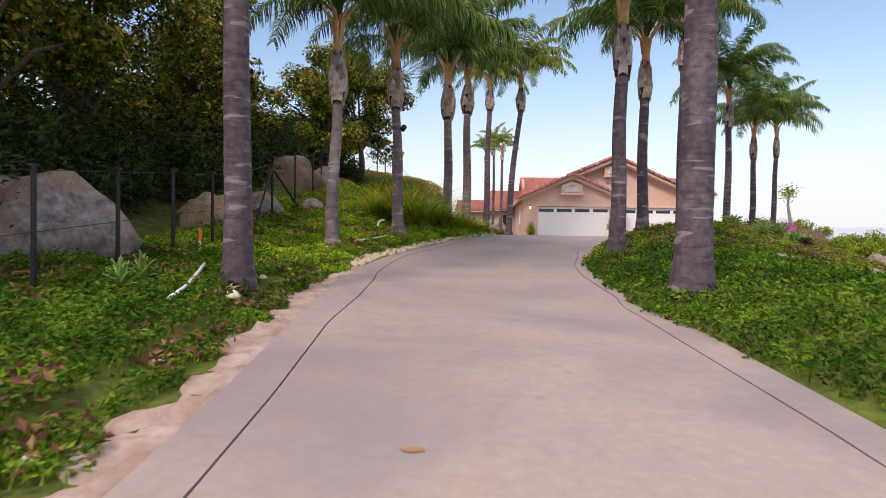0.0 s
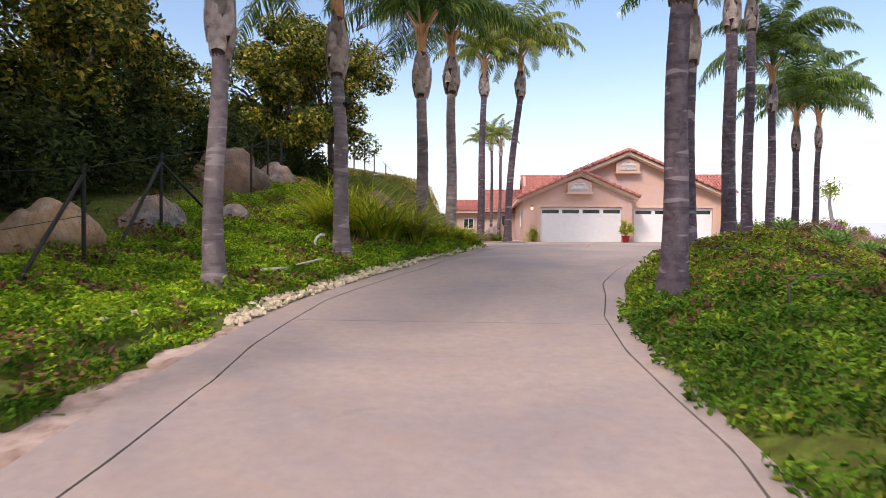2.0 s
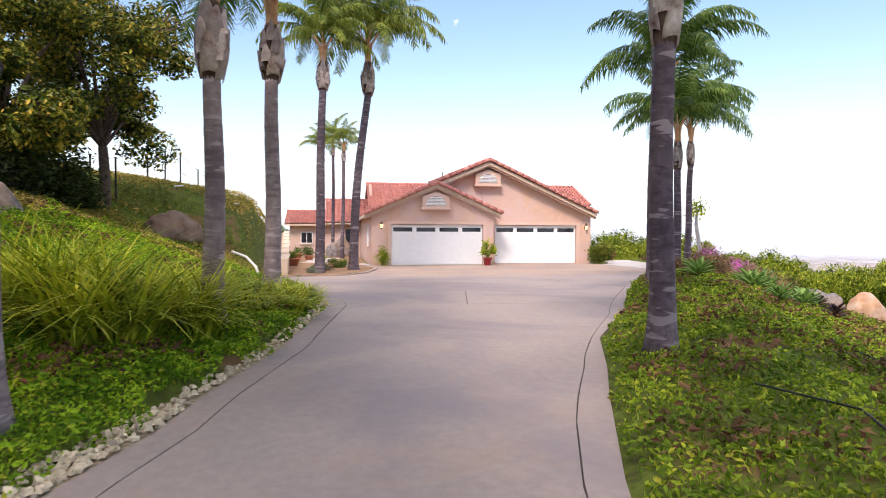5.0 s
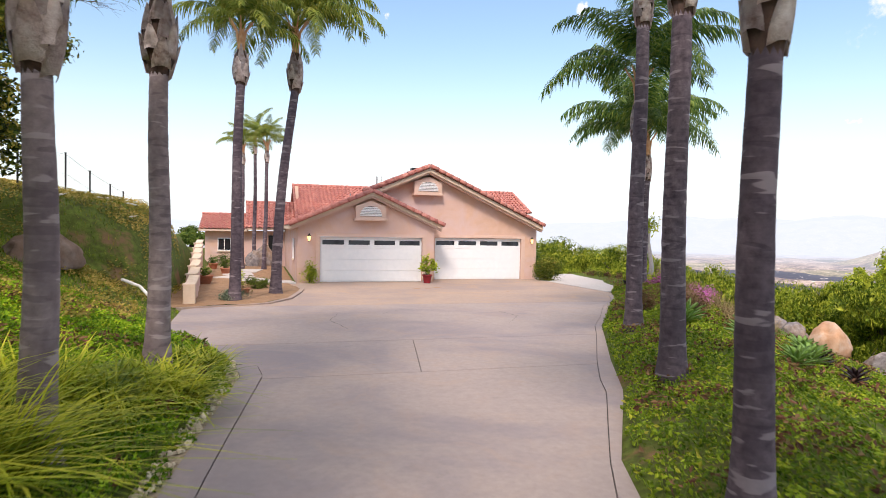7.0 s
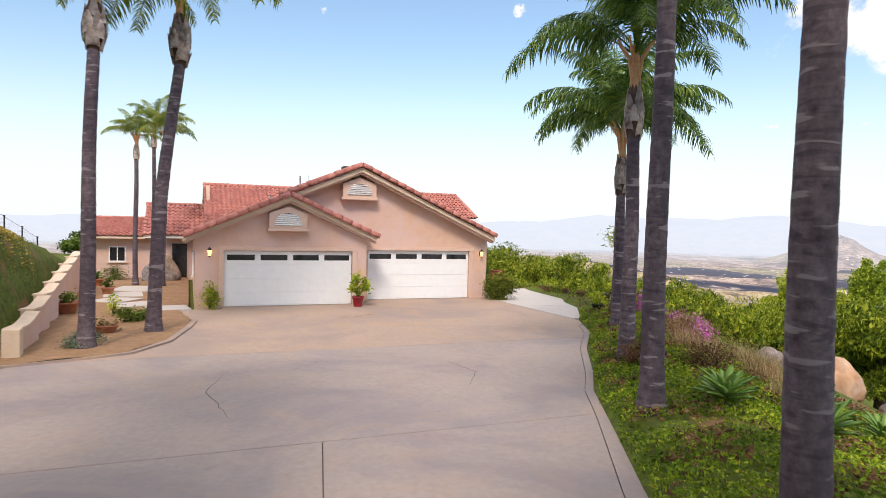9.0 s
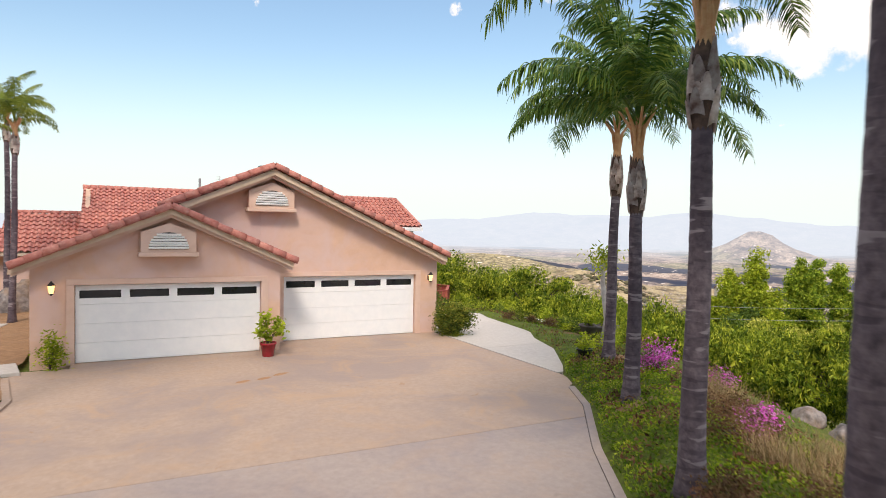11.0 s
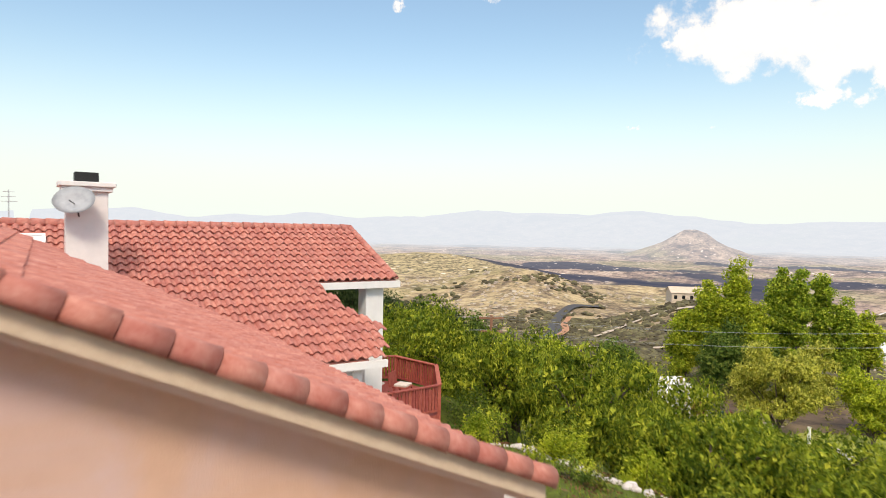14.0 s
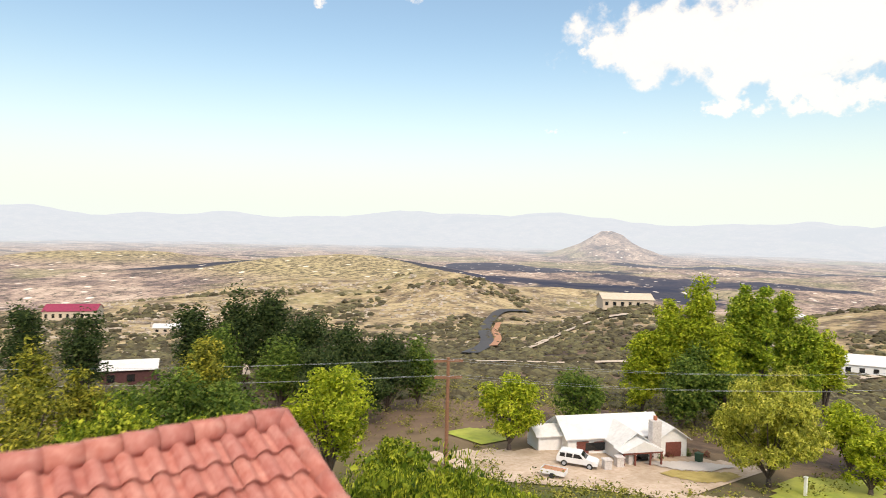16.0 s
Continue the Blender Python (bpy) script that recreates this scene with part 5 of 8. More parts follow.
def ground_cover():
    rng = np.random.default_rng(5)
    left = lambda x, y: (off_left(x, y) > np.interp(y, [0, 12, 14.2, 16, 21, 24], [0.5, 0.36, 0.18, 0.26, 0.22, 0.12]) + 0.22 * uneven(x, y, 0.5)) & ((y < 37.3) | (x < -0.9)) 
    right = lambda x, y: (off_right(x, y) > 0.02 - np.interp(y, [7, 9.5, 15, 18], [0.0, 0.16, 0.14, 0.0]) + 0.10 * (uneven(x, y, 0.4) + 0.4)) & (uneven(x, y, 1.2, 6) > -0.75)
    for name, region, n, leaf, mat, label in (
        ("ground_cover_plants", (-6.2, 2, 0, 15, lambda x, y: left(x, y) & (x > -5.0 + 1.1 * uneven(x, y, 1.4, 2)) & (y < 13.5 + 1.4 * uneven(x, y, 0.9, 4))), 140000, 0.07, M_COVER_SHADE, "leafy weeds with tree shade put into their colour"),
        ("ground_cover_plants", (-6.2, 2, 12, 34, lambda x, y: left(x, y) & (x > -5.0 + 1.1 * uneven(x, y, 1.4, 2)) & (y > 13.2 + 1.4 * uneven(x, y, 0.9, 4))), 190000, 0.072, M_COVER, "low leafy weeds and ground cover on the bank"),
        ("ground_cover_plants", (3, 10.5, 1, 18.5, lambda x, y: right(x, y) & (x < 7.6 + 1.8 * uneven(x, y, 1.6, 3)) & (y < 17 + 1.2 * uneven(x, y, 1.2, 1))), 110000, 0.075, M_COVER_SHADE, "dense green weeds beside the driveway"),
        ("ground_cover_plants", (3, 18, 16.5, 44, right), 210000, 0.075, M_COVER_R, "low succulent ground cover on the bank"),
    ):
        p = scatter(rng, n, region)
        lump = 0.5 + 0.5 * uneven(p[:, 0], p[:, 1], 0.45, 2)
        p[:, 2] += 0.03 + rng.uniform(0.0, 0.19, len(p)) * (0.3 + lump ** 1.5)
        p[:, 2] = np.where((off_right(p[:, 0], p[:, 1]) < 0.05) & (p[:, 0] > 2), np.maximum(p[:, 2], profile(p[:, 1]) + rng.uniform(0, 0.12, len(p))), p[:, 2])
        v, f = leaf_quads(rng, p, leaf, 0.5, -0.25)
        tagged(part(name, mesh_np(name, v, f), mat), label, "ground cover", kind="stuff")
    for region, n, h, mat, label in (
        ((-5.5, 2, 2, 38, left), 42000, 0.17, M_GRASS, "green grass and weeds on the bank"),
        ((2.5, 16, 2, 44, right), 30000, 0.15, M_GRASS, "green grass on the bank"),
        ((16, 36, 36, 70, lambda x, y: (off_right(x, y) > 0.05) & (off_right(x, y) < 7) & (uneven(x, y, 1.5, 3) > -0.6)), 42000, 0.13, M_GRASS, "thin grass beside the walkway"),
        ((-14, -2, 22, 52, lambda x, y: off_left(x, y) > 1.0), 40000, 0.15, M_BANKGRASS, "yellowing grass on the steep bank"),
    ):
        p = scatter(rng, n, region)
        v, f = blades(rng, p, h, 0.018, 0.6, 2)
        tagged(part("grass", mesh_np("grass", v, f), mat), label, "grass", kind="stuff")


M_BANKGRASS = leaf_mat("bank_grass", [(0.0, (0.06, 0.12, 0.008)), (0.5, (0.15, 0.22, 0.014)), (0.8, (0.30, 0.29, 0.03)), (1.0, (0.38, 0.26, 0.06))])
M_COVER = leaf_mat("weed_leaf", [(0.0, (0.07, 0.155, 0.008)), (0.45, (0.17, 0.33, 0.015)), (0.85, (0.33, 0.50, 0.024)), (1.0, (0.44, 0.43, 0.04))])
# darker copy of weed_leaf; shade near the driveway's start put into its colour
M_COVER_SHADE = leaf_mat("shaded_weed_leaf", [(0.0, (0.03, 0.08, 0.006)), (0.45, (0.065, 0.155, 0.01)), (0.85, (0.13, 0.26, 0.016)), (1.0, (0.20, 0.20, 0.025))])
M_COVER_R = leaf_mat("succulent_leaf", [(0.0, (0.07, 0.13, 0.01)), (0.5, (0.17, 0.27, 0.018)), (0.85, (0.29, 0.38, 0.025)), (1.0, (0.36, 0.33, 0.04))])
ground_cover()

# tall arching clumps beside the drive
for x, y, r, h, n, s in ((-0.95, 22.2, 0.55, 1.9, 620, 1), (-0.2, 23.2, 0.4, 1.5, 340, 2), (-1.9, 23.0, 0.55, 1.7, 380, 3), (0.75, 26.3, 0.55, 0.85, 500, 4), (0.2, 25.4, 0.5, 0.9, 420, 5), (1.1, 28.0, 0.4, 0.6, 320, 6), (-0.6, 25.6, 0.6, 0.95, 380, 7)):
    grass_clump(x, y, r, h, M_TALLGRASS, s, n, "tall yellow-green arching grass clump beside the driveway", 0.055, 1.2)

# a tree past the wing
DARK_FAR = "dark rounded tree behind the house wing"
tree(-3.3, 74.0, 3.1, (1.9, 1.9, 1.7), 0.4, M_LEAF_MID, 90, 5000, 0.2, DARK_FAR, n_clumps=22, clump=0.32)

# trees behind the fence; the first is unseen, added to shade the near bank
row_trees = {}
DARK = "dense dark broadleaf tree behind the fence"
for x, y, top, crown, lift, s in (
    (-8.4, 2.6, 8.5, (3.2, 3.2, 3.6), 0.8, 11), (-8.2, 7.5, 8.5, (3.2, 3.2, 3.6), 1.0, 1), (-7.6, 12.5, 9.0, (3.2, 3.0, 3.8), 1.2, 2), (-8.6, 17.5, 9.2, (3.4, 3.2, 3.8), 1.4, 3),
    (-8.4, 22.4, 9.2, (2.7, 2.6, 3.8), 0.8, 4), (-8.5, 25.6, 8.8, (2.3, 2.4, 3.4), 1.2, 5), (-5.2, 35.2, 10.2, (3.1, 2.8, 3.3), 1.6, 6), (-6.2, 31.2, 9.8, (2.6, 2.6, 3.6), 1.2, 10), (-12.5, 14, 8.0, (3.4, 3.4, 3.0), 1.5, 7),
):
    row_trees[s] = tree(x, y, top, crown, lift, M_LEAF_DARK, s, 9000 if s == 7 else 20000, 0.15, DARK, n_clumps=38, clump=0.25, aspect=0.5, group="trees behind the fence")

def bare_twigs(tr, origin, way, seed):
    """A spray of leafless branchlets growing out of a crown."""
    rnd = random.Random(seed)
    bm = bmesh.new()

    def grow(p, d, ln, r, depth):
        q = p + d * ln * 0.5 + Vector((rnd.uniform(-1, 1), rnd.uniform(-1, 1), rnd.uniform(-1, 1))) * ln * 0.06
        e = p + d * ln + Vector((0, 0, 0.04 * ln))
        tube([p, q, e], [r, r * 0.8, r * 0.55], 4, bm, False)
        if depth:
            for k in range(3):
                turn = Vector((rnd.uniform(-1, 1), rnd.uniform(-1, 1), rnd.uniform(-0.8, 0.9)))
                grow(q.lerp(e, rnd.uniform(0.1, 1.0)), (d + turn * 0.6).normalized(), ln * rnd.uniform(0.5, 0.75), r * 0.55, depth - 1)

    for k in range(7):
        turn = Vector((rnd.uniform(-1, 1), rnd.uniform(-1, 1), rnd.uniform(-0.7, 1.0)))
        grow(Vector(origin), (Vector(way) + turn * 0.55).normalized(), rnd.uniform(1.1, 1.7), 0.022, 3)
    part("bare_twigs", bm, M_BARK, tr, "leafless grey-brown twigs")


bare_twigs(row_trees[6], (1.6, -0.6, 5.4), (0.9, 0.1, 0.25), 5)
bare_twigs(row_trees[6], (1.2, -0.4, 6.8), (0.7, 0.0, 0.6), 6)

# near-black leaves put the shade under the trees into their colour
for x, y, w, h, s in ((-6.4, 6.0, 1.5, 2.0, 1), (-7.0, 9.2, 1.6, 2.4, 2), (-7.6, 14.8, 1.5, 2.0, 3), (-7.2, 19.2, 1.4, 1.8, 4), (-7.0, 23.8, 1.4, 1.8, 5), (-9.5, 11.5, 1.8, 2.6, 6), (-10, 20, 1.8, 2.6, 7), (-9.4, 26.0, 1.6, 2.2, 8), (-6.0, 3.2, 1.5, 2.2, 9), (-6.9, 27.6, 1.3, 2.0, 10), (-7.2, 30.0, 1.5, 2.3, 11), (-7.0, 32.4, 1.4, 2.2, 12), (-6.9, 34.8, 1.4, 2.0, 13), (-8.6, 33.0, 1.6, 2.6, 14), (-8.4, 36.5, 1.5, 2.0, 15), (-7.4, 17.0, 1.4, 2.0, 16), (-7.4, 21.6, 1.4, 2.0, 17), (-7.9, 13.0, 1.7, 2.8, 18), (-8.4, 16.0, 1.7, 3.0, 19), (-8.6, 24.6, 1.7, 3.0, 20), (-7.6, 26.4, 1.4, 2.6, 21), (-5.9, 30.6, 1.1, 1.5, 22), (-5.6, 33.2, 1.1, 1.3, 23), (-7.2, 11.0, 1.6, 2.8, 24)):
    shrub(x, y, (w, w, h), M_LEAF_DEEP, 500 + s, 2600, 0.2, "dense understorey bush behind the fence, tree shade in its colour")


def patches():
    """Browned plants and litter between the green, in patches."""
    rng = np.random.default_rng(15)
    for region, n, mat, label in (
        ((-5.5, 1.5, 3, 34, lambda x, y: (off_left(x, y) > 0.3) & (waves(x, y, 0.9, 8) > 0.22)), 34000, M_BROWNLEAF, "browned weeds between green ones on the bank"),
        ((3.5, 19, 14, 42, lambda x, y: (off_right(x, y) > 0.2) & (waves(x, y, 0.8, 9) > 0.12)), 60000, M_BROWNLEAF, "dull red-brown ground cover on the bank"),
        ((-10, -0.8, 29, 48, lambda x, y: (off_left(x, y) > 0.6) & (waves(x, y, 1.3, 5) > -0.15)), 42000, M_OCHRE, "ochre dried weeds on the steep bank"),
    ):
        p = scatter(rng, n, region)
        p[:, 2] += rng.uniform(0.06, 0.22, len(p))
        v, f = leaf_quads(rng, p, 0.10, 0.5, -0.2)
        tagged(part("brown_weeds", mesh_np("brown_weeds", v, f), mat), label, "ground cover", kind="stuff")


M_OCHRE = leaf_mat("ochre_leaf", [(0.0, (0.20, 0.17, 0.035)), (0.5, (0.36, 0.30, 0.06)), (1.0, (0.48, 0.36, 0.10))])
M_BROWNLEAF = leaf_mat("browned_leaf", [(0.0, (0.08, 0.04, 0.025)), (0.5, (0.19, 0.09, 0.05)), (1.0, (0.26, 0.17, 0.07))])
patches()

# ---- rocks ----
def rock(x, y, size, seed, label, name="boulder", turn=0, mat=None, z=None, sub=4, rough=0.16):
    bm = bmesh.new()
    bmesh.ops.create_icosphere(bm, subdivisions=sub, radius=1.0)
    off = Vector((seed * 3.7, seed * 1.3, seed * 2.1))
    for v in bm.verts:
        n = v.co.normalized()
        crack = abs(noise.noise(n * 1.7 + off * 1.3))
        k = 1 + 0.30 * noise.noise(n * 0.9 + off) + rough * noise.noise(n * 2.3 + off) + 0.07 * noise.noise(n * 6 + off) - 0.10 * max(0, 0.12 - crack) / 0.12
        v.co = n * k
        for ax in ((0.8, 0.3, 0.5), (-0.6, 0.5, 0.6), (-0.2, -0.9, 0.4), (0.3, -0.7, 0.65)):
            d = Vector(ax).normalized()
            over = v.co.dot(d) - 0.86
            if over > 0:
                v.co -= d * over * 0.75
        v.co.z = max(v.co.z, -0.35)
    bmesh.ops.scale(bm, vec=size, verts=bm.verts)
    z0 = float(land(x, y)) if z is None else z
    ob = part(name, bm, mat or M_ROCK, m=Matrix.Translation((x, y, z0 + size[2] * 0.1)) @ pose(0, 0, 0, 0, 0, turn), smooth=True)
    return tagged(ob, label, "rock")


M_ROCK_BROWN = mottled("brown_granite", [(0.3, (0.07, 0.048, 0.04)), (0.5, (0.15, 0.11, 0.09)), (0.72, (0.24, 0.19, 0.165))], 2.5, 0.9, 12, 0.7, big=(0.7, 0.5, (0.28, 0.15, 0.08)))
M_ROCK_OCHRE = mottled("ochre_granite", [(0.3, (0.10, 0.085, 0.08)), (0.5, (0.30, 0.22, 0.15)), (0.72, (0.46, 0.40, 0.36))], 3.5, 0.9, 9, 1.0, big=(0.9, 0.6, (0.48, 0.25, 0.09)))
M_ROCK_ORANGE = mottled("orange_granite", [(0.3, (0.36, 0.17, 0.08)), (0.5, (0.48, 0.27, 0.15)), (0.72, (0.55, 0.40, 0.30))], 2.0, 0.9, 12, 0.7, big=(1.0, 0.4, (0.5, 0.45, 0.42)))
rock(-6.2, 12.6, (1.6, 1.4, 1.2), 1, "large rounded grey granite boulder behind the fence", turn=20)
rock(-5.42, 17.6, (0.8, 0.7, 0.7), 2, "grey and ochre granite boulder on the bank", turn=40, mat=M_ROCK_OCHRE)
rock(-5.0, 20.2, (0.8, 0.75, 0.8), 3, "rounded grey granite boulder on the bank", turn=70, z=float(land(-5.0, 20.2)) - 0.36)
rock(-6.0, 26.6, (1.15, 1.0, 1.25), 4, "tall brown granite boulder under the trees", turn=15, mat=M_ROCK_BROWN, z=float(land(-6.0, 26.6)) - 0.3)
rock(-5.3, 28.6, (0.8, 0.7, 0.8), 5, "pale grey boulder beside a taller one", turn=100, z=float(land(-5.3, 28.6)) - 0.25)
rock(-4.0, 21.8, (0.45, 0.35, 0.3), 6, "small grey rock in the grass")
rock(-3.4, 35.9, (0.95, 0.7, 0.7), 7, "flat brown-grey rock on the grassy bank", turn=30, mat=M_ROCK_BROWN)
rock(6.6, 14.6, (0.75, 0.35, 0.16), 9, "low flat grey rock in the ground cover", turn=-25)
rock(9.9, 17.5, (0.9, 0.4, 0.3), 10, "flat grey rock on the bank", turn=10)
rock(22.6, 35.9, (0.8, 0.75, 0.85), 11, "big orange granite boulder below the bank", turn=30, mat=M_ROCK_ORANGE)
rock(21.8, 36.8, (0.55, 0.45, 0.42), 12, "grey boulder beside an orange one")
rock(23.2, 34.4, (0.75, 0.5, 0.75), 13, "pale granite boulder below the bank", turn=60)
rock(2.2, 60.0, (0.9, 0.8, 1.25), 14, "tall grey boulder in the courtyard", z=0.05)
rock(22.2, 38.2, (0.5, 0.4, 0.4), 15, "pale rock below the bank")


def cobble_run():
    """Broken pale stones along the foot of the bank."""
    rnd = random.Random(8)
    run = thing("stone_edging", "loose pale cobbles along the driveway edge", "stones")
    meshes = []
    for s in range(5):
        bm = bmesh.new()
        bmesh.ops.create_icosphere(bm, subdivisions=1, radius=1)
        for v in bm.verts:
            v.co *= 1 + 0.35 * noise.noise(v.co * 1.3 + Vector((s * 5, 0, 0)))
        me = bm_mesh("stone", bm)
        me.materials.append(M_COBBLE)
        meshes.append(me)
    for k in range(298):
        y = rnd.uniform(15.0, 20.3) if k < 255 else rnd.uniform(20.3, 29.2)
        wide = 0.5 * min(1, (y - 14.6) / 1.2) * min(1, max(0.3, (21 - y) / 2))
        x = edge_l(y) - 0.03 - rnd.uniform(0.0, wide)
        r = rnd.uniform(0.02, 0.044)
        part("stone", meshes[k % 5], None, run, m=Matrix.Translation((x, y, float(profile(y)) + 0.01 + 0.06 * rnd.random() + r * 0.2)) @ pose(0, 0, 0, rnd.uniform(0, 360), rnd.uniform(0, 360), 0) @ Matrix.Diagonal((r * 1.4, r, r * 0.65, 1)))


M_COBBLE = mottled("cobble", [(0.3, (0.42, 0.33, 0.22)), (0.7, (0.66, 0.56, 0.42))], 6, 0.9, 25, 0.4, random_ob=0.4)
cobble_run()


def small_cobbles():
    """The rest of the stones, too many and small to pick apart."""
    rng = np.random.default_rng(18)
    n = 1300
    y = np.concatenate([rng.uniform(14.8, 20.5, 1000), rng.uniform(20.5, 29.2, 300)])
    wide = 0.56 * np.clip((y - 14.4) / 1.2, 0, 1) * np.clip((21.5 - y) / 2, 0.4, 1)
    x = np.interp(y, LEFT_Y, LEFT_X) - 0.02 - rng.uniform(0, 1, n) * wide
    v0 = np.array([(-1, -0.6, -0.4), (1, -0.8, -0.4), (0.9, 0.8, -0.4), (-0.8, 0.9, -0.4), (-0.6, -0.4, 0.5), (0.6, -0.5, 0.6), (0.5, 0.6, 0.5), (-0.5, 0.5, 0.65)])
    f0 = np.array([(0, 1, 5, 4), (1, 2, 6, 5), (2, 3, 7, 6), (3, 0, 4, 7), (4, 5, 6, 7)])
    a = rng.uniform(0, 6.28, n)
    rot = np.stack([np.stack([np.cos(a), -np.sin(a)], 1), np.stack([np.sin(a), np.cos(a)], 1)], 1)
    w = v0[None] * rng.uniform(0.016, 0.042, (n, 1, 1)) * rng.uniform(0.7, 1.3, (n, 8, 3))
    w[:, :, :2] = np.einsum("nij,nkj->nki", rot, w[:, :, :2])
    v = w + np.stack([x, y, profile(y) + rng.uniform(0.01, 0.06, n)], 1)[:, None]
    f = (f0[None] + 8 * np.arange(n)[:, None, None]).reshape(-1, 4)
    tagged(part("small_cobbles", mesh_np("small_cobbles", v.reshape(-1, 3), f), M_COBBLE), "small cream broken stones beside the driveway", "stones", kind="stuff")


small_cobbles()


def gravel_bed():
    """Sandy gravel under and between the cobbles."""
    me = strip(lambda v: edge_l(v) - 0.62 * min(1, (v - 14.2) / 1.5) * float(np.interp(v, [14, 20, 21.5, 29], [1, 1, 0.45, 0.4])), lambda v: edge_l(v) - 0.003, 14.4, 29.0, -0.004, 0.2, 5)
    tagged(part("gravel_bed", me, M_SAND), "sandy gravel under the cobbles beside the driveway", "gravel", kind="structure")


M_SAND = mottled("sandy_gravel", [(0.3, (0.20, 0.14, 0.09)), (0.5, (0.36, 0.28, 0.19)), (0.7, (0.52, 0.43, 0.32))], 16, 0.95, 22, 0.9)
gravel_bed()


def footing():
    """The rough old concrete footing that sticks out beside the slab."""
    rng = np.random.default_rng(3)
    ys = np.arange(1.0, 15.6, 0.12)
    rows = 7
    out = 0.50 + 0.12 * np.sin(ys * 2.3) + 0.10 * np.sin(ys * 5.1 + 1) + rng.normal(size=len(ys)) * 0.03
    out *= np.clip((15.6 - ys) / 2.5, 0.15, 1)
    v = []
    for y, w in zip(ys, out):
        for k in range(rows):
            s = k / (rows - 1)
            rise = rng.normal() * 0.012 + 0.022 * np.sin(y * 9 + k)
            v.append((edge_l(y) + 0.04 - s * (w + 0.04), y, profile(y) - 0.03 if k == 0 else profile(y) + 0.002 - 0.04 * s - (0.14 if k == rows - 1 else 0) + rise))
    idx = np.arange(len(v)).reshape(len(ys), rows)
    f = np.stack([idx[:-1, :-1], idx[1:, :-1], idx[1:, 1:], idx[:-1, 1:]], -1).reshape(-1, 4)
    tagged(part("kerb_footing", mesh_np("kerb_footing", np.array(v), f, True), M_FOOT), "rough crumbling concrete footing beside the slab", "kerb", kind="structure")


M_FOOT = mottled("old_footing", [(0.3, (0.24, 0.16, 0.13)), (0.5, (0.40, 0.30, 0.26)), (0.7, (0.48, 0.38, 0.34))], 5, 0.95, 18, 0.7, big=(1.5, 0.5, (0.25, 0.15, 0.10)))
footing()


# ---- fence ----
def fence(points, height, label, gap=2.2):
    fn = thing("fence", label, "fence")
    total = []
    for (x0, y0), (x1, y1) in zip(points, points[1:]):
        n = max(1, round(math.hypot(x1 - x0, y1 - y0) / gap))
        total += [(x0 + (x1 - x0) * i / n, y0 + (y1 - y0) * i / n) for i in range(n)]
    total.append(points[-1])
    tops = []
    for x, y in total:
        z = float(land(x, y))
        bm = tube([(x, y, z - 0.2), (x, y, z + height)], [0.032, 0.032], 8)
        box(x - 0.04, y - 0.04, z + height, x + 0.04, y + 0.04, z + height + 0.03, 0, bm)
        part("post", bm, M_IRON, fn)
        tops.append(Vector((x, y, z)))
    for a, c in zip(tops, tops[1:]):
        for h in (0.03, height * 0.5, height - 0.04):
            part("rail_wire", tube([a + Vector((0, 0, h)), c + Vector((0, 0, h))], [0.006, 0.006], 4), M_IRON, fn)
        bm = bmesh.new()
        d = c - a
        n = int(d.length / 0.16)
        for k in range(n):
            p = a + d * k / n
            q = a + d * (k + 1) / n
            for s in range(6):
                z0, z1 = height * s / 6, height * (s + 1) / 6
                lo, hi = (p, q) if s % 2 else (q, p)
                e = (Vector((0, 0, z1)) + hi) - (Vector((0, 0, z0)) + lo)
                w = Vector((0.0013, 0, 0))
                v = [bm.verts.new(t) for t in (lo + Vector((0, 0, z0)) - w, lo + Vector((0, 0, z0)) + w, hi + Vector((0, 0, z1)) + w, hi + Vector((0, 0, z1)) - w)]
                bm.faces.new(v)
        part("wire_mesh", bm, M_IRON, fn)
    return fn


fence([(-3.7, 4.5), (-3.7, 9.4), (-4.0, 13.2), (-4.2, 16.8), (-4.4, 19.4), (-4.7, 22.4), (-5.0, 25.5), (-5.3, 29.0), (-5.6, 33), (-5.4, 37), (-5.2, 40), (-4.9, 44), (-4.4, 49), (-3.9, 55), (-3.6, 60)], 1.5, "black post and wire mesh fence along the bank")
for x, y, dx, dy in ((-4.2, 16.8, 0.25, -1.7), (-4.4, 19.4, 0.2, 1.9), (-4.4, 19.4, 0.1, -1.6)):
    z = float(land(x, y))
    br = tube([(x, y, z + 1.35), (x + dx, y + dy, float(land(x + dx, y + dy)) + 0.05)], [0.03, 0.03], 8)
    tagged(part("fence_brace", br, M_IRON), "black slanting brace against a fence post", "fence brace")


def board_fence():
    """A grey board fence at the top of the slope, and a rail fence beside it."""
    fn = thing("board_fence", "weathered grey board fence on the upper terrace", "fence")
    rnd = random.Random(4)
    M_BOARD = mottled("grey_board", [(0.3, (0.12, 0.10, 0.10)), (0.7, (0.24, 0.21, 0.20))], 8, 0.9, 20, 0.4, random_ob=0.2)
    for k in range(90):
        y = 14 + k * 0.16
        x = -12.2 - 0.04 * k * 0.16
        z = float(land(x, y))
        part("board", box(x - 0.012, y, z, x + 0.012, y + 0.14, z + 1.6 + rnd.uniform(-0.02, 0.02)), M_BOARD, fn)


board_fence()


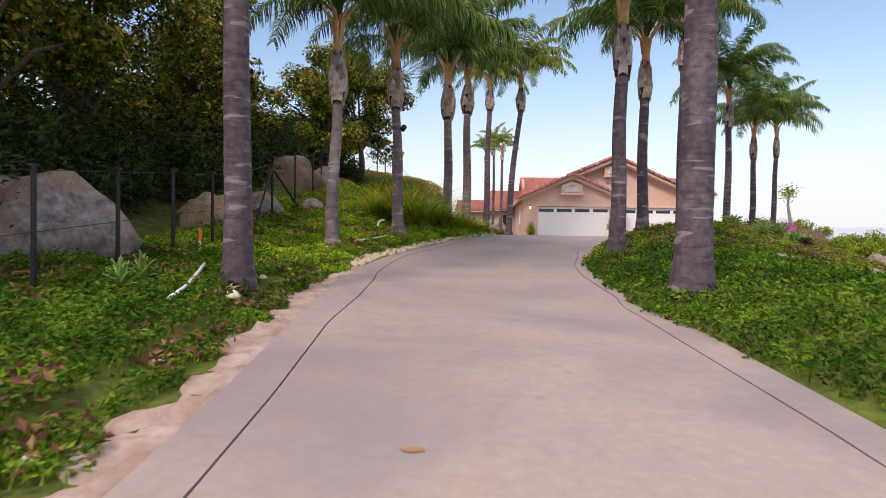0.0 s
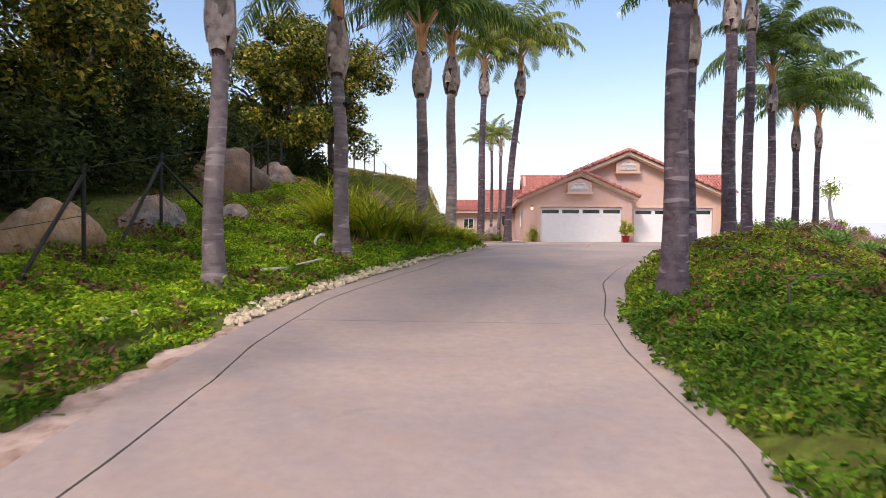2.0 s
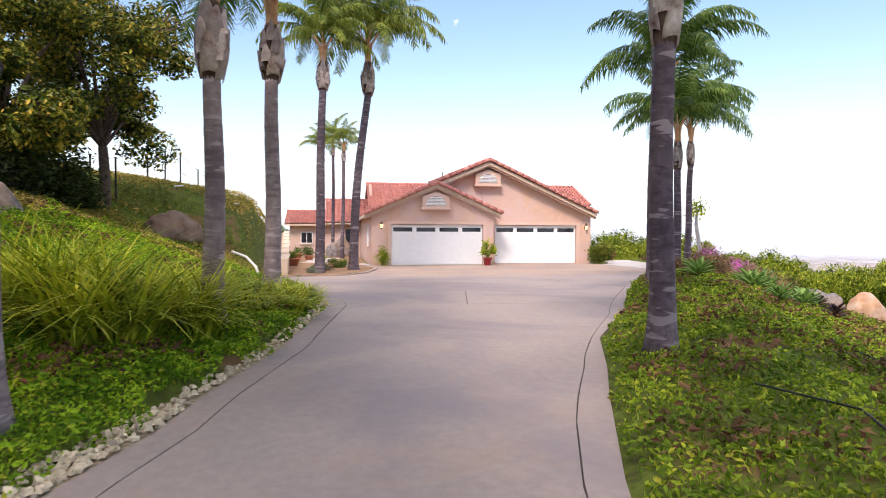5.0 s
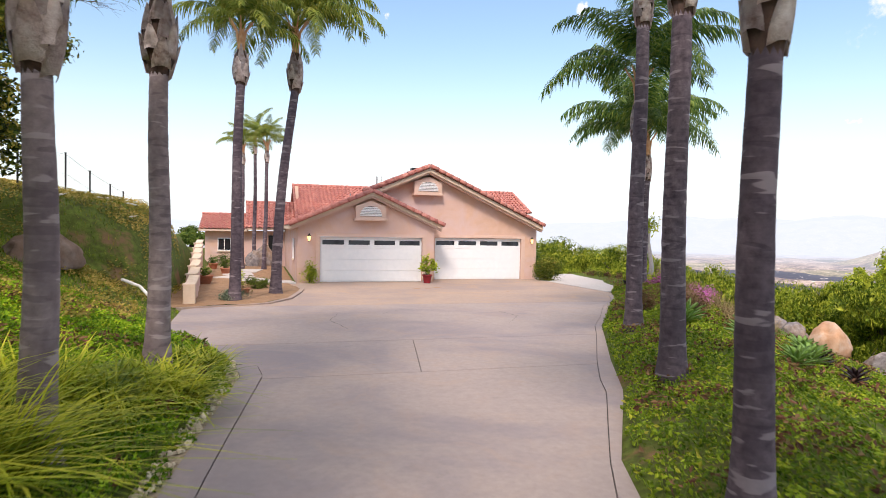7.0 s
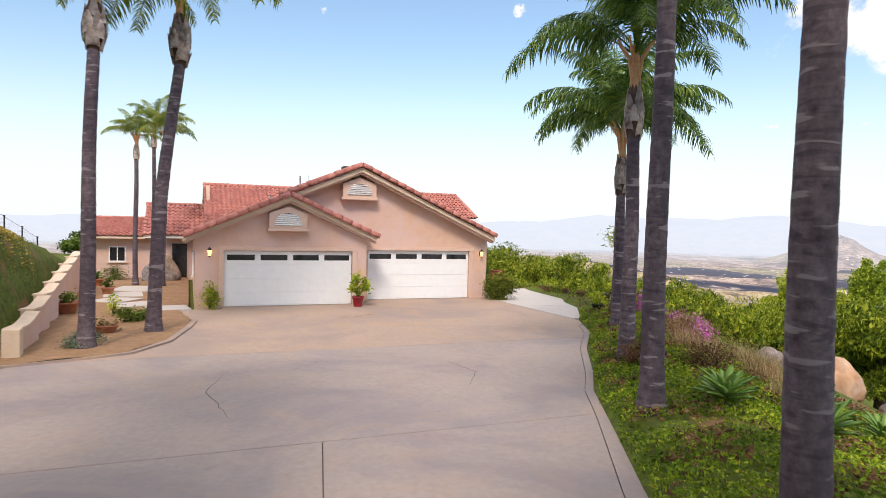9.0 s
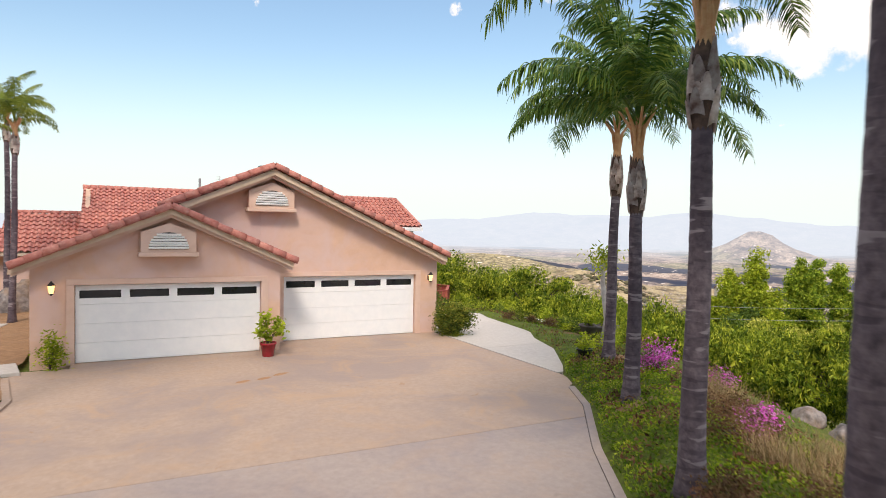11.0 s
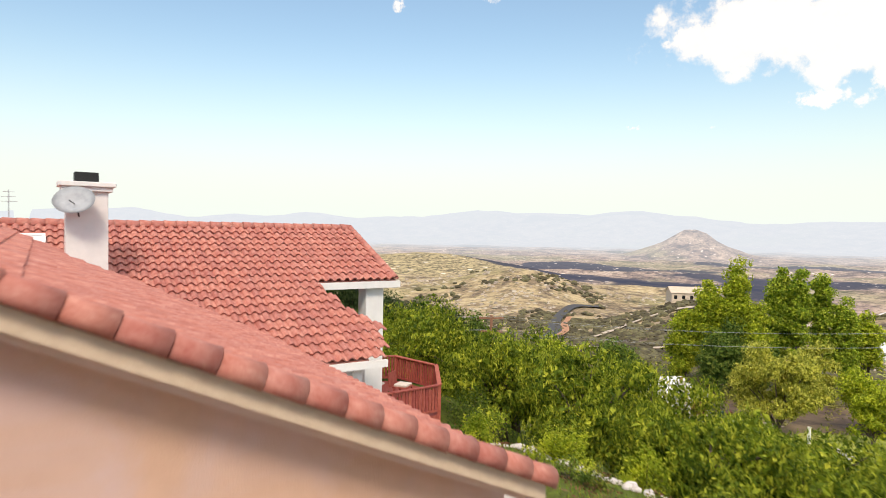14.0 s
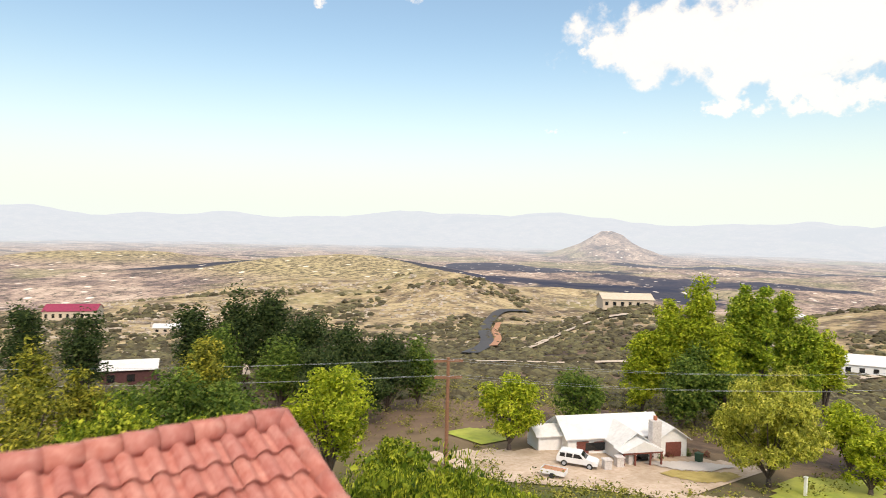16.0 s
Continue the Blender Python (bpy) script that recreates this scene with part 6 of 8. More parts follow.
# ---- courtyard beside the garage ----
M_SOIL = mottled("bare_soil", [(0.3, (0.22, 0.125, 0.065)), (0.7, (0.35, 0.21, 0.115))], 6, 0.95, 25, 0.6, big=(1.2, 0.4, (0.22, 0.13, 0.075)))
M_POT_RED = mottled("red_glaze", [(0.3, (0.26, 0.012, 0.02)), (0.7, (0.36, 0.02, 0.03))], 4, 0.25, spec=0.6)
M_POT_CLAY = mottled("terracotta", [(0.3, (0.36, 0.13, 0.07)), (0.7, (0.48, 0.20, 0.12))], 5, 0.85, 20, 0.2)


def bed():
    """The soil bed between wall, driveway and path."""
    xs, ys = np.arange(-1.3, 3.75, 0.15), np.arange(37.5, 61.8, 0.2)
    gx, gy = np.meshgrid(xs, ys)
    lim = np.interp(gy, LEFT_Y + [48, 62], [v - 0.16 for v in LEFT_X] + [3.6, 3.6])
    gx = np.minimum(gx, lim)
    gz = profile(gy) + 0.05 + 0.03 * waves(gx, gy, 0.7)
    idx = np.arange(gx.size).reshape(gx.shape)
    f = np.stack([idx[:-1, :-1], idx[:-1, 1:], idx[1:, 1:], idx[1:, :-1]], -1).reshape(-1, 4)
    tagged(part("planting_bed", mesh_np("planting_bed", np.stack([gx, gy, gz], -1).reshape(-1, 3), f, True), M_SOIL), "bare tan soil bed beside the garage", "bed", kind="structure")
    me = strip(lambda v: edge_l(v) - 0.17, lambda v: edge_l(v) - 0.002, 37.45, 46.3, 0.05, 0.12, 2, 0.3)
    tagged(part("bed_kerb", me, M_APRON), "curved concrete kerb round the soil bed", "kerb", kind="structure")


bed()
path_ob = thing("garden_path", "pale concrete path winding into the courtyard", "path", kind="structure")
for cx, cy, w, d, a in ((2.9, 47.2, 1.4, 1.3, 10), (1.7, 48.6, 1.5, 1.3, 30), (0.9, 50.2, 1.6, 1.4, 60), (1.0, 52.4, 1.5, 1.9, 5), (1.3, 55.0, 1.7, 2.2, -10)):
    part("slab", box(-w / 2, -d / 2, -0.08, w / 2, d / 2, 0.02, 0.02), M_WALKWAY, path_ob, m=Matrix.Translation((cx, cy, float(profile(cy)) + 0.07)) @ pose(0, 0, 0, 0, 0, a))


def retaining_wall():
    """A stepped stucco wall at the foot of the bank."""
    w = thing("retaining_wall", "pink stucco retaining wall sweeping up the foot of the bank", "wall", kind="structure")
    n = 7
    for k in range(n):
        y0, y1 = 38.9 + k * 2.25, 38.9 + (k + 1) * 2.25
        x = -0.05 - 1.05 * (k + 0.5) / n
        h = 0.60 + 0.165 * k
        crest = [(y0 + (y1 - y0) * q, h + 0.165 * q - 0.07 * math.sin(math.pi * q) ** 2 + 0.05 * (1 - q) ** 4) for q in np.linspace(1, 0, 9)]
        bm = prism([(y0 + 0.002, -0.2), (y1 - 0.002, -0.2)] + crest, -0.13, 0.13)
        turn = Matrix(((0, 1, 0, x), (1, 0, 0, 0), (0, 0, 1, 0), (0, 0, 0, 1)))
        part("wall_panel", bm, M_STUCCO, w, m=turn)
        bm = prism([(cy, cz + 0.001) for cy, cz in crest[::-1]] + [(cy, cz + 0.05) for cy, cz in crest], -0.17, 0.17)
        part("coping", bm, M_TRIM, w, m=turn)
    part("pier", box(-0.24, 38.6, -0.2, 0.12, 38.94, 0.72, 0.03), M_TRIM, w)


retaining_wall()


def pot(x, y, r, h, mat, label, z=None):
    z0 = float(profile(y)) + 0.04 if z is None else z
    p = thing("plant_pot", label, "plant pot", Matrix.Translation((x, y, z0)))
    part("pot", lathe([(r * 0.68, 0), (r * 0.72, 0.02), (r * 0.97, h * 0.86), (r * 1.08, h * 0.87), (r * 1.1, h), (r * 0.95, h), (r * 0.9, h * 0.9)], 20), mat, p, smooth=True)
    part("soil", lathe([(r * 0.3, h * 0.86), (r * 0.92, h * 0.9)], 16), M_SOIL, p)
    return p


def plant_in(p, mat, size, n, leaf, seed, aspect=0.6):
    rng = np.random.default_rng(seed)
    cl = clumps(rng, 12, (0, 0, size[2] * 0.55), (size[0], size[1], size[2] * 0.5), 0.3)
    bm = bmesh.new()
    for c in cl:
        tube([(0, 0, 0), tuple(c * 0.5 + np.array([0, 0, 0.05])), tuple(c)], [0.012, 0.009, 0.004], 4, bm)
    h = max(ob.bound_box[6][2] for ob in p.children)
    part("stem", bm, M_BARK, p, m=Matrix.Translation((0, 0, h - 0.06)))
    pts = np.repeat(cl, n // 12, 0) + rng.normal(size=(12 * (n // 12), 3)) * 0.09
    v, f = leaf_quads(rng, pts, leaf, aspect)
    part("leaves", mesh_np("leaves", v, f), mat, p, m=Matrix.Translation((0, 0, h - 0.06)))


M_POTLEAF = leaf_mat("pot_leaf", [(0.0, (0.20, 0.28, 0.02)), (0.5, (0.36, 0.45, 0.03)), (1.0, (0.52, 0.55, 0.06))])
p = pot(9.87, 46.85, 0.23, 0.42, M_POT_RED, "glossy dark red pot with a yellow-green leafy plant", z=0.0)
plant_in(p, M_POTLEAF, (0.42, 0.34, 0.85), 330, 0.16, 3)
tagged(p, "glossy dark red pot with a yellow-green leafy plant")
p = pot(-0.2, 46.6, 0.36, 0.38, M_POT_CLAY, "wide terracotta pot with a small plant on the soil")
plant_in(p, M_LEAF_MID, (0.25, 0.25, 0.35), 200, 0.12, 4)
p = pot(1.45, 42.0, 0.32, 0.2, M_POT_CLAY, "low woven basket of dry plants on the soil")
plant_in(p, M_DRY, (0.28, 0.28, 0.2), 160, 0.12, 5)
p = pot(0.4, 52.5, 0.26, 0.34, M_POT_CLAY, "terracotta pot with a small plant by the path")
plant_in(p, M_LEAF_MID, (0.2, 0.2, 0.4), 160, 0.12, 6)
p = pot(-0.5, 57.0, 0.26, 0.34, M_POT_CLAY, "terracotta pot with a green plant by the wing")
plant_in(p, M_LEAF_MID, (0.2, 0.2, 0.5), 160, 0.12, 7)
M_OLIVE = leaf_mat("olive_leaf", [(0.0, (0.05, 0.075, 0.012)), (0.5, (0.13, 0.17, 0.025)), (0.85, (0.26, 0.29, 0.04)), (1.0, (0.36, 0.30, 0.05))])
M_GREYLEAF = leaf_mat("grey_leaf", [(0.0, (0.10, 0.14, 0.09)), (0.5, (0.17, 0.22, 0.15)), (1.0, (0.24, 0.29, 0.2))])
shrub(1.25, 39.7, (0.55, 0.4, 0.34), M_GREYLEAF, 31, 2400, 0.06, "low grey-green mounded shrub on the soil bed", z=0.06)
shrub(2.0, 44.0, (0.5, 0.4, 0.42), M_LEAF_MID, 32, 1500, 0.09, "low dark green shrub on the soil bed", z=0.06)
shrub(4.3, 47.1, (0.5, 0.35, 0.85), M_LEAF_LIGHT, 33, 900, 0.11, "open yellow-green shrub against the garage wall", z=0.02)
shrub(16.85, 48.25, (0.8, 0.65, 1.0), M_OLIVE, 34, 6400, 0.12, "bushy green shrub at the garage corner", z=0.02)
shrub(17.9, 52.0, (0.5, 0.6, 1.3), M_LEAF_MID, 35, 1400, 0.12, "green shrub beside the garage wall", z=0.02)
shrub(1.3, 45.8, (0.3, 0.3, 0.75), M_LEAF_LIGHT, 36, 300, 0.1, "thin yellow-green shrub on the soil", z=0.06)
shrub(-0.2, 60.5, (0.8, 0.5, 0.7), M_LEAF_MID, 37, 900, 0.11, "green shrub below the wing's window", z=0.06)


# ---- lamps on the walls ----
def wall_lamp(x, y, z):
    lm = thing("wall_lamp", "black iron wall lantern with a lit amber glass", "wall lamp", Matrix.Translation((x, y, z)), "lanterns on the garage")
    part("wall_plate", box(-0.06, -0.03, -0.1, 0.06, 0.0, 0.12, 0.01), M_IRON, lm)
    part("arm", tube([(0, -0.02, 0.05), (0, -0.1, 0.16), (0, -0.16, 0.17)], [0.012, 0.012, 0.012], 6), M_IRON, lm)
    part("cap", lathe([(0.10, 0.1), (0.085, 0.12), (0.03, 0.19), (0.012, 0.22)], 12, centre=(0, -0.16, 0)), M_IRON, lm)
    part("lamp_glass", lathe([(0.05, -0.12), (0.085, 0.1)], 8, centre=(0, -0.16, 0)), M_LAMP, lm, "lit amber glass")
    part("base", lathe([(0.02, -0.17), (0.055, -0.13), (0.055, -0.118)], 8, centre=(0, -0.16, 0)), M_IRON, lm)


m_l, nt_l, b_l, _ = start_mat("lamp_glass", 0.3)
b_l.inputs["Base Color"].default_value = (0.8, 0.5, 0.2, 1)
b_l.inputs["Emission Color"].default_value = (1.0, 0.62, 0.25, 1)
b_l.inputs["Emission Strength"].default_value = 1.6
M_LAMP = m_l
wall_lamp(4.31, LY, 2.08)
wall_lamp(16.25, RY, 2.06)

# side window and wing openings
def window(x0, x1, z0, z1, m, label="white framed window with dark glass"):
    w = part("window", box(x0, -0.03, z0, x1, 0.0, z1), M_GLASS, house, label, m=m)
    for a in ((x0 - 0.05, z0 - 0.05, x1 + 0.05, z0), (x0 - 0.05, z1, x1 + 0.05, z1 + 0.05), (x0 - 0.05, z0, x0, z1), (x1, z0, x1 + 0.05, z1), ((x0 + x1) / 2 - 0.02, z0, (x0 + x1) / 2 + 0.02, z1)):
        part("window_frame", box(a[0], -0.055, a[1], a[2], -0.002, a[3]), M_WHITE, w)
    part("window_sill", box(x0 - 0.12, -0.10, z0 - 0.13, x1 + 0.12, -0.002, z0 - 0.055, 0.01), M_TRIM, w)


window(-50.9, -50.1, 1.05, 1.95, Matrix.Translation((3.776, 0, 0)) @ pose(0, 0, 0, 0, 0, -90))
window(-0.5, 0.25, 1.0, 1.75, Matrix.Translation((0, 61.996, 0)))
part("door", box(2.7, 61.95, 0.0, 3.5, 61.995, 2.0), M_GLASS, house, "dark glazed door of the wing")
part("eave_gutter", box(3.36, 47.38, EAVE_Z - 0.16, 3.46, 62, EAVE_Z - 0.02), M_TRIM, house)

# vent pipes and roof vents
for x, y, z in ((8.0, 60.5, 4.4), (8.9, 55.5, 5.2)):
    tagged(part("vent_pipe", tube([(x, y, z - 0.3), (x, y, z + 0.55)], [0.045, 0.045], 10), mottled("grey_metal", [(0.3, (0.25, 0.25, 0.26)), (0.7, (0.35, 0.35, 0.36))], 10, 0.5, metal=0.5), house), "grey metal vent pipe")
dish = thing("satellite_dish", "grey satellite dish on the chimney", "satellite dish", Matrix.Translation((12.55, 61.42, 6.2)))
M_DISH = mottled("dish_grey", [(0.3, (0.30, 0.32, 0.35)), (0.7, (0.40, 0.42, 0.45))], 6, 0.5)
bm = lathe([(0.02, 0.0), (0.2, 0.03), (0.36, 0.10), (0.37, 0.115), (0.2, 0.045), (0.02, 0.015)], 24)
bmesh.ops.scale(bm, vec=(1.3, 1.05, 1.2), verts=bm.verts)
part("dish", bm, M_DISH, dish, m=pose(0, -0.25, 0, 60, 0, -20), smooth=True)
part("mast", tube([(0.1, 0.1, -0.35), (0.02, -0.12, -0.05), (0, -0.24, 0)], [0.02, 0.02, 0.02], 8), M_IRON, dish)
part("feed_arm", tube([(0, -0.25, -0.05), (-0.15, -0.62, 0.05)], [0.012, 0.012], 6), M_IRON, dish)


# ---- right bank plants ----
aerial = thing("roof_aerial", "thin grey aerial on the tiled roof", "aerial", Matrix.Translation((11.05, 65.5, 5.5)))
part("mast", tube([(0, 0, 0), (0, 0, 1.13)], [0.016, 0.012], 6), M_DISH, aerial)
for k in range(3):
    part("rod", tube([(-0.22 + 0.04 * k, 0, 0.78 + 0.14 * k), (0.22 - 0.04 * k, 0, 0.78 + 0.14 * k)], [0.007, 0.007], 5), M_DISH, aerial)


def agave(x, y, r, n, seed, mat, label, up=0.5):
    rng = random.Random(seed)
    z0 = float(land(x, y))
    ag = thing("agave", label, "agave", Matrix.Translation((x, y, z0)), "agaves on the bank")
    v, f = [], []
    segs = 6
    for k in range(segs + 1):
        s = k / segs
        w = 0.13 * math.sin(math.pi * (0.12 + 0.88 * s) * 0.98) * 0.9 + 0.004
        px, pz = s * (1 - 0.12 * s), 0.34 * s - 0.22 * s * s
        v += [(px, -w, pz + 0.035), (px, 0, pz), (px, w, pz + 0.035), (px, 0, pz - 0.03)]
    for k in range(segs):
        a = 4 * k
        for i, j in ((0, 1), (1, 2), (2, 3), (3, 0)):
            f.append((a + i, a + j, a + 4 + j, a + 4 + i))
    me = mesh_np("leaf", np.array(v), np.array(f), True)
    me.materials.append(mat)
    for k in range(n):
        lift = 8 + 66 * (k / n)
        part("leaf", me, None, ag, m=pose(0, 0, 0.08 + 0.12 * k / n, 0, 0, k * 137.5) @ pose(0, 0, 0, 0, -lift * up * 1.3, 0) @ Matrix.Scale(r * rng.uniform(0.85, 1.1), 4))


M_AGAVE = mottled("agave_leaf", [(0.3, (0.13, 0.25, 0.045)), (0.7, (0.22, 0.36, 0.08))], 4, 0.5)
M_AEON = mottled("dark_rosette", [(0.3, (0.018, 0.008, 0.010)), (0.7, (0.035, 0.015, 0.016))], 4, 0.4)
for x, y, r, s in ((11.5, 29.7, 0.6, 1), (12.3, 28.6, 0.65, 2), (13.3, 29.6, 0.6, 3), (13.0, 27.6, 0.5, 4), (14.2, 29.0, 0.5, 5), (11.4, 26.4, 0.45, 6)):
    agave(x, y, r, 30, s, M_AGAVE, "bright green agave rosette on the bank")
for x, y in ((13.6, 27.9), (12.9, 26.5)):
    agave(x, y, 0.35, 26, 9, M_AEON, "nearly black succulent rosette on the bank")
for x, y, r, h, n, s in ((14.6, 33.6, 0.6, 0.8, 700, 11), (15.8, 32.4, 0.7, 0.9, 800, 12), (16.8, 34.0, 0.6, 0.8, 600, 13), (17.4, 36.6, 0.7, 0.8, 700, 14), (18.8, 38.2, 0.6, 0.7, 600, 15), (13.9, 30.4, 0.5, 0.6, 400, 16)):
    grass_clump(x, y, r, h, M_DRY, s, n, "dry straw-coloured feathery grass on the bank", 0.012, 0.5)
M_FLOWER = leaf_mat("magenta_petal", [(0.0, (0.50, 0.04, 0.36)), (0.5, (0.70, 0.10, 0.52)), (1.0, (0.78, 0.36, 0.68))], 0.6)
M_RUST = leaf_mat("rust_leaf", [(0.0, (0.10, 0.05, 0.03)), (0.5, (0.19, 0.10, 0.05)), (1.0, (0.24, 0.17, 0.07))])
for x, y, sz, s in ((13.6, 32.2, (0.7, 0.7, 0.6), 41), (15.0, 34.6, (0.9, 0.8, 0.7), 42), (16.4, 36.2, (0.8, 0.8, 0.6), 43), (12.6, 33.0, (0.6, 0.5, 0.5), 44)):
    shrub(x, y, sz, M_RUST, s, 1800, 0.07, "rust-brown drying shrub on the bank")
for x, y, sz, s in ((16.2, 35.4, (0.6, 0.5, 0.45), 51), (17.9, 39.5, (0.8, 0.7, 0.5), 52), (18.9, 38.7, (0.8, 0.6, 0.45), 53)):
    shrub(x, y, sz, M_LEAF_MID, s, 900, 0.07, "low green mat with magenta flowers")
    fl = shrub(x, y, (sz[0], sz[1], sz[2] * 1.25), M_FLOWER, s + 100, 1500, 0.075, "mat of magenta daisy flowers", "flower_patch")
for x, y in ((8.4, 17.0), (9.6, 20.0), (10.8, 23.0)):
    shrub(x, y, (0.7, 0.5, 0.2), M_RUST, int(x * 10), 900, 0.05, "dull red ground cover patch on the bank")

# stump, pots and a young tree beside the walkway
p = pot(21.6, 46.3, 0.36, 0.45, mottled("grey_pot", [(0.3, (0.10, 0.08, 0.08)), (0.7, (0.18, 0.15, 0.14))], 5, 0.8), "dark grey planter beside the walkway", z=float(land(21.6, 46.3)))
plant_in(p, M_LEAF_LIGHT, (0.4, 0.4, 0.6), 300, 0.12, 8)
p = pot(21.2, 44.9, 0.4, 0.55, bpy.data.materials["grey_pot"], "large dark grey planter beside the walkway", z=float(land(21.2, 44.9)))
plant_in(p, M_LEAF_LIGHT, (0.45, 0.45, 0.7), 300, 0.12, 9)
p = pot(17.95, 42.2, 0.22, 0.28, bpy.data.materials["black_iron"], "small black nursery pot with a green plant", z=float(land(17.95, 42.2)))
plant_in(p, M_LEAF_LIGHT, (0.3, 0.3, 0.5), 260, 0.1, 10)

tr_ob = tagged(part("young_tree", tube([(20.2, 43.9, float(land(20.2, 43.9)) - 0.1), (20.3, 43.9, 1.0), (20.15, 44.0, 2.2), (20.2, 44.0, 3.0)], [0.17, 0.11, 0.08, 0.05], 9), M_BARKPALE, smooth=True), "slim young tree with pale bark and a thin crown", "tree")
rng_y = np.random.default_rng(77)
v_y, f_y = leaf_quads(rng_y, np.array([20.2, 44.0, 3.0]) + rng_y.normal(size=(260, 3)) * np.array([0.25, 0.25, 0.22]), 0.22, 0.3, 0.9)
part("crown", mesh_np("crown", v_y, f_y), M_LEAF_LIGHT, tr_ob)
for x, y, s in ((21.6, 47.5, 1), (22.4, 49.0, 2), (22.9, 47.0, 3), (19.6, 43.0, 4)):
    shrub(x, y, (0.5, 0.5, 0.5), M_LEAF_MID if s % 2 else M_LEAF_LIGHT, 300 + s, 500, 0.1, "small garden shrub beside the walkway")
# white rock edging along the far side of the lawn strip
edging = thing("rock_edging", "row of pale rocks along the lawn strip", "stones")
rnd = random.Random(6)
bm = bmesh.new()
bmesh.ops.create_icosphere(bm, subdivisions=2, radius=1)
for v in bm.verts:
    v.co *= 1 + 0.3 * noise.noise(v.co * 1.4)
edge_me = bm_mesh("stone", bm)
edge_me.materials.append(mottled("pale_rock", [(0.3, (0.45, 0.40, 0.38)), (0.7, (0.66, 0.62, 0.60))], 4, 0.9, 14, 0.4))
for k in range(110):
    s = k / 109
    x, y = 24.0 - 0.4 * s + 1.2 * s ** 3 + rnd.uniform(-0.15, 0.15), 51.0 + 15 * s + rnd.uniform(-0.1, 0.1)
    r = rnd.uniform(0.06, 0.13)
    part("stone", edge_me, None, edging, m=Matrix.Translation((x, y, float(land(x, y)) + r * 0.3)) @ pose(0, 0, 0, 0, 0, rnd.uniform(0, 360)) @ Matrix.Diagonal((r * 1.4, r, r * 0.8, 1)))

# ---- pepper trees below the bank ----
PEPPER = "drooping feathery pepper tree below the house"
for k, (x, y, top, r) in enumerate(PEPPERS):
    tree(x, y, top, (r, r, r * 0.75), 1.0, M_PEPPER, 60 + k, 13000, 0.21, PEPPER, n_clumps=44, clump=0.33, droop=1.6, trunk_r=0.2, aspect=0.22, group="pepper trees below the house")


# ---- pipes, stakes and small things on the banks ----
M_PVC = mottled("white_pvc", [(0.3, (0.70, 0.70, 0.69)), (0.7, (0.80, 0.80, 0.79))], 8, 0.45, big=(3, 0.4, (0.5, 0.45, 0.38)))


def hose(points, radius, mat, label, category="pipe", lift=0.04):
    """A pipe that follows plan points (x, y, height over the land)."""
    pts = [(x, y, float(land(x, y)) + h + lift) for x, y, h in points]
    tagged(part(category.replace(" ", "_"), tube(pts, [radius] * len(pts), 8), mat, smooth=True), label, category)


hose([(-2.0, 9.2, 0.1), (-2.2, 10.0, 0.1), (-2.5, 11.0, 0.12), (-2.75, 11.7, 0.12)], 0.024, M_PVC, "white irrigation pipe lying in the weeds")
hose([(-1.75, 17.4, 0.1), (-1.47, 17.9, 0.1)], 0.022, M_PVC, "short white pipe end beside the cobbles")
hose([(-1.45, 18.3, 0.09), (-1.3, 18.6, 0.1), (-1.18, 18.9, 0.09)], 0.014, M_PVC, "thin white hose in the grass", "hose")
hose([(-1.6, 20.0, 0.0), (-1.61, 20.02, 0.13), (-1.58, 20.06, 0.22), (-1.52, 20.12, 0.28), (-1.45, 20.16, 0.29)], 0.026, M_PVC, "curved white pipe sticking out of the grass")
hose([(-0.6, 35.8, 0.0), (-0.75, 36.0, 0.3), (-1.1, 36.3, 0.45), (-1.6, 36.6, 0.35)], 0.045, M_PVC, "white drain pipe bending out of the bank")
for x, y, dx, dy in ((-3.2, 41.0, 0.25, 0.9), (-3.0, 42.6, 0.2, 0.6), (-2.4, 41.6, 0.25, 0.8), (-4.0, 39.0, 0.2, 0.8), (-2.0, 40.0, 0.1, 0.5)):
    hose([(x, y, 0.1), (x + dx, y + dy, 0.1)], 0.03, M_PVC, "short white pipe across the grassy bank")
for pts in (((4.6, 13.9), (4.9, 14.6), (5.6, 15.6), (6.4, 16.2)), ((7.4, 18.6), (8.0, 19.6), (8.2, 20.8)), ((9.6, 21.0), (10.6, 21.9), (11.2, 23.4)), ((5.6, 17.4), (5.9, 18.3), (5.7, 19.3))):
    hose([(x, y, 0.12 + 0.05 * (k % 2)) for k, (x, y) in enumerate(pts)], 0.011, M_IRON, "thin black drip line over the ground cover", "drip line")
M_ORANGE = mottled("orange_plastic", [(0.3, (0.75, 0.14, 0.03)), (0.7, (0.85, 0.20, 0.05))], 6, 0.5)
for x, y, h in ((-2.86, 18.1, 0.42), (-3.7, 13.6, 0.45)):
    z = float(land(x, y))
    st = tagged(part("marker_stake", box(x - 0.02, y - 0.012, z - 0.1, x + 0.02, y + 0.012, z + h * 0.55, 0.003), M_PVC), "short pale marker stake with an orange top", "stake")
    part("stake_top", box(x - 0.026, y - 0.018, z + h * 0.55, x + 0.026, y + 0.018, z + h, 0.005), M_ORANGE, st)
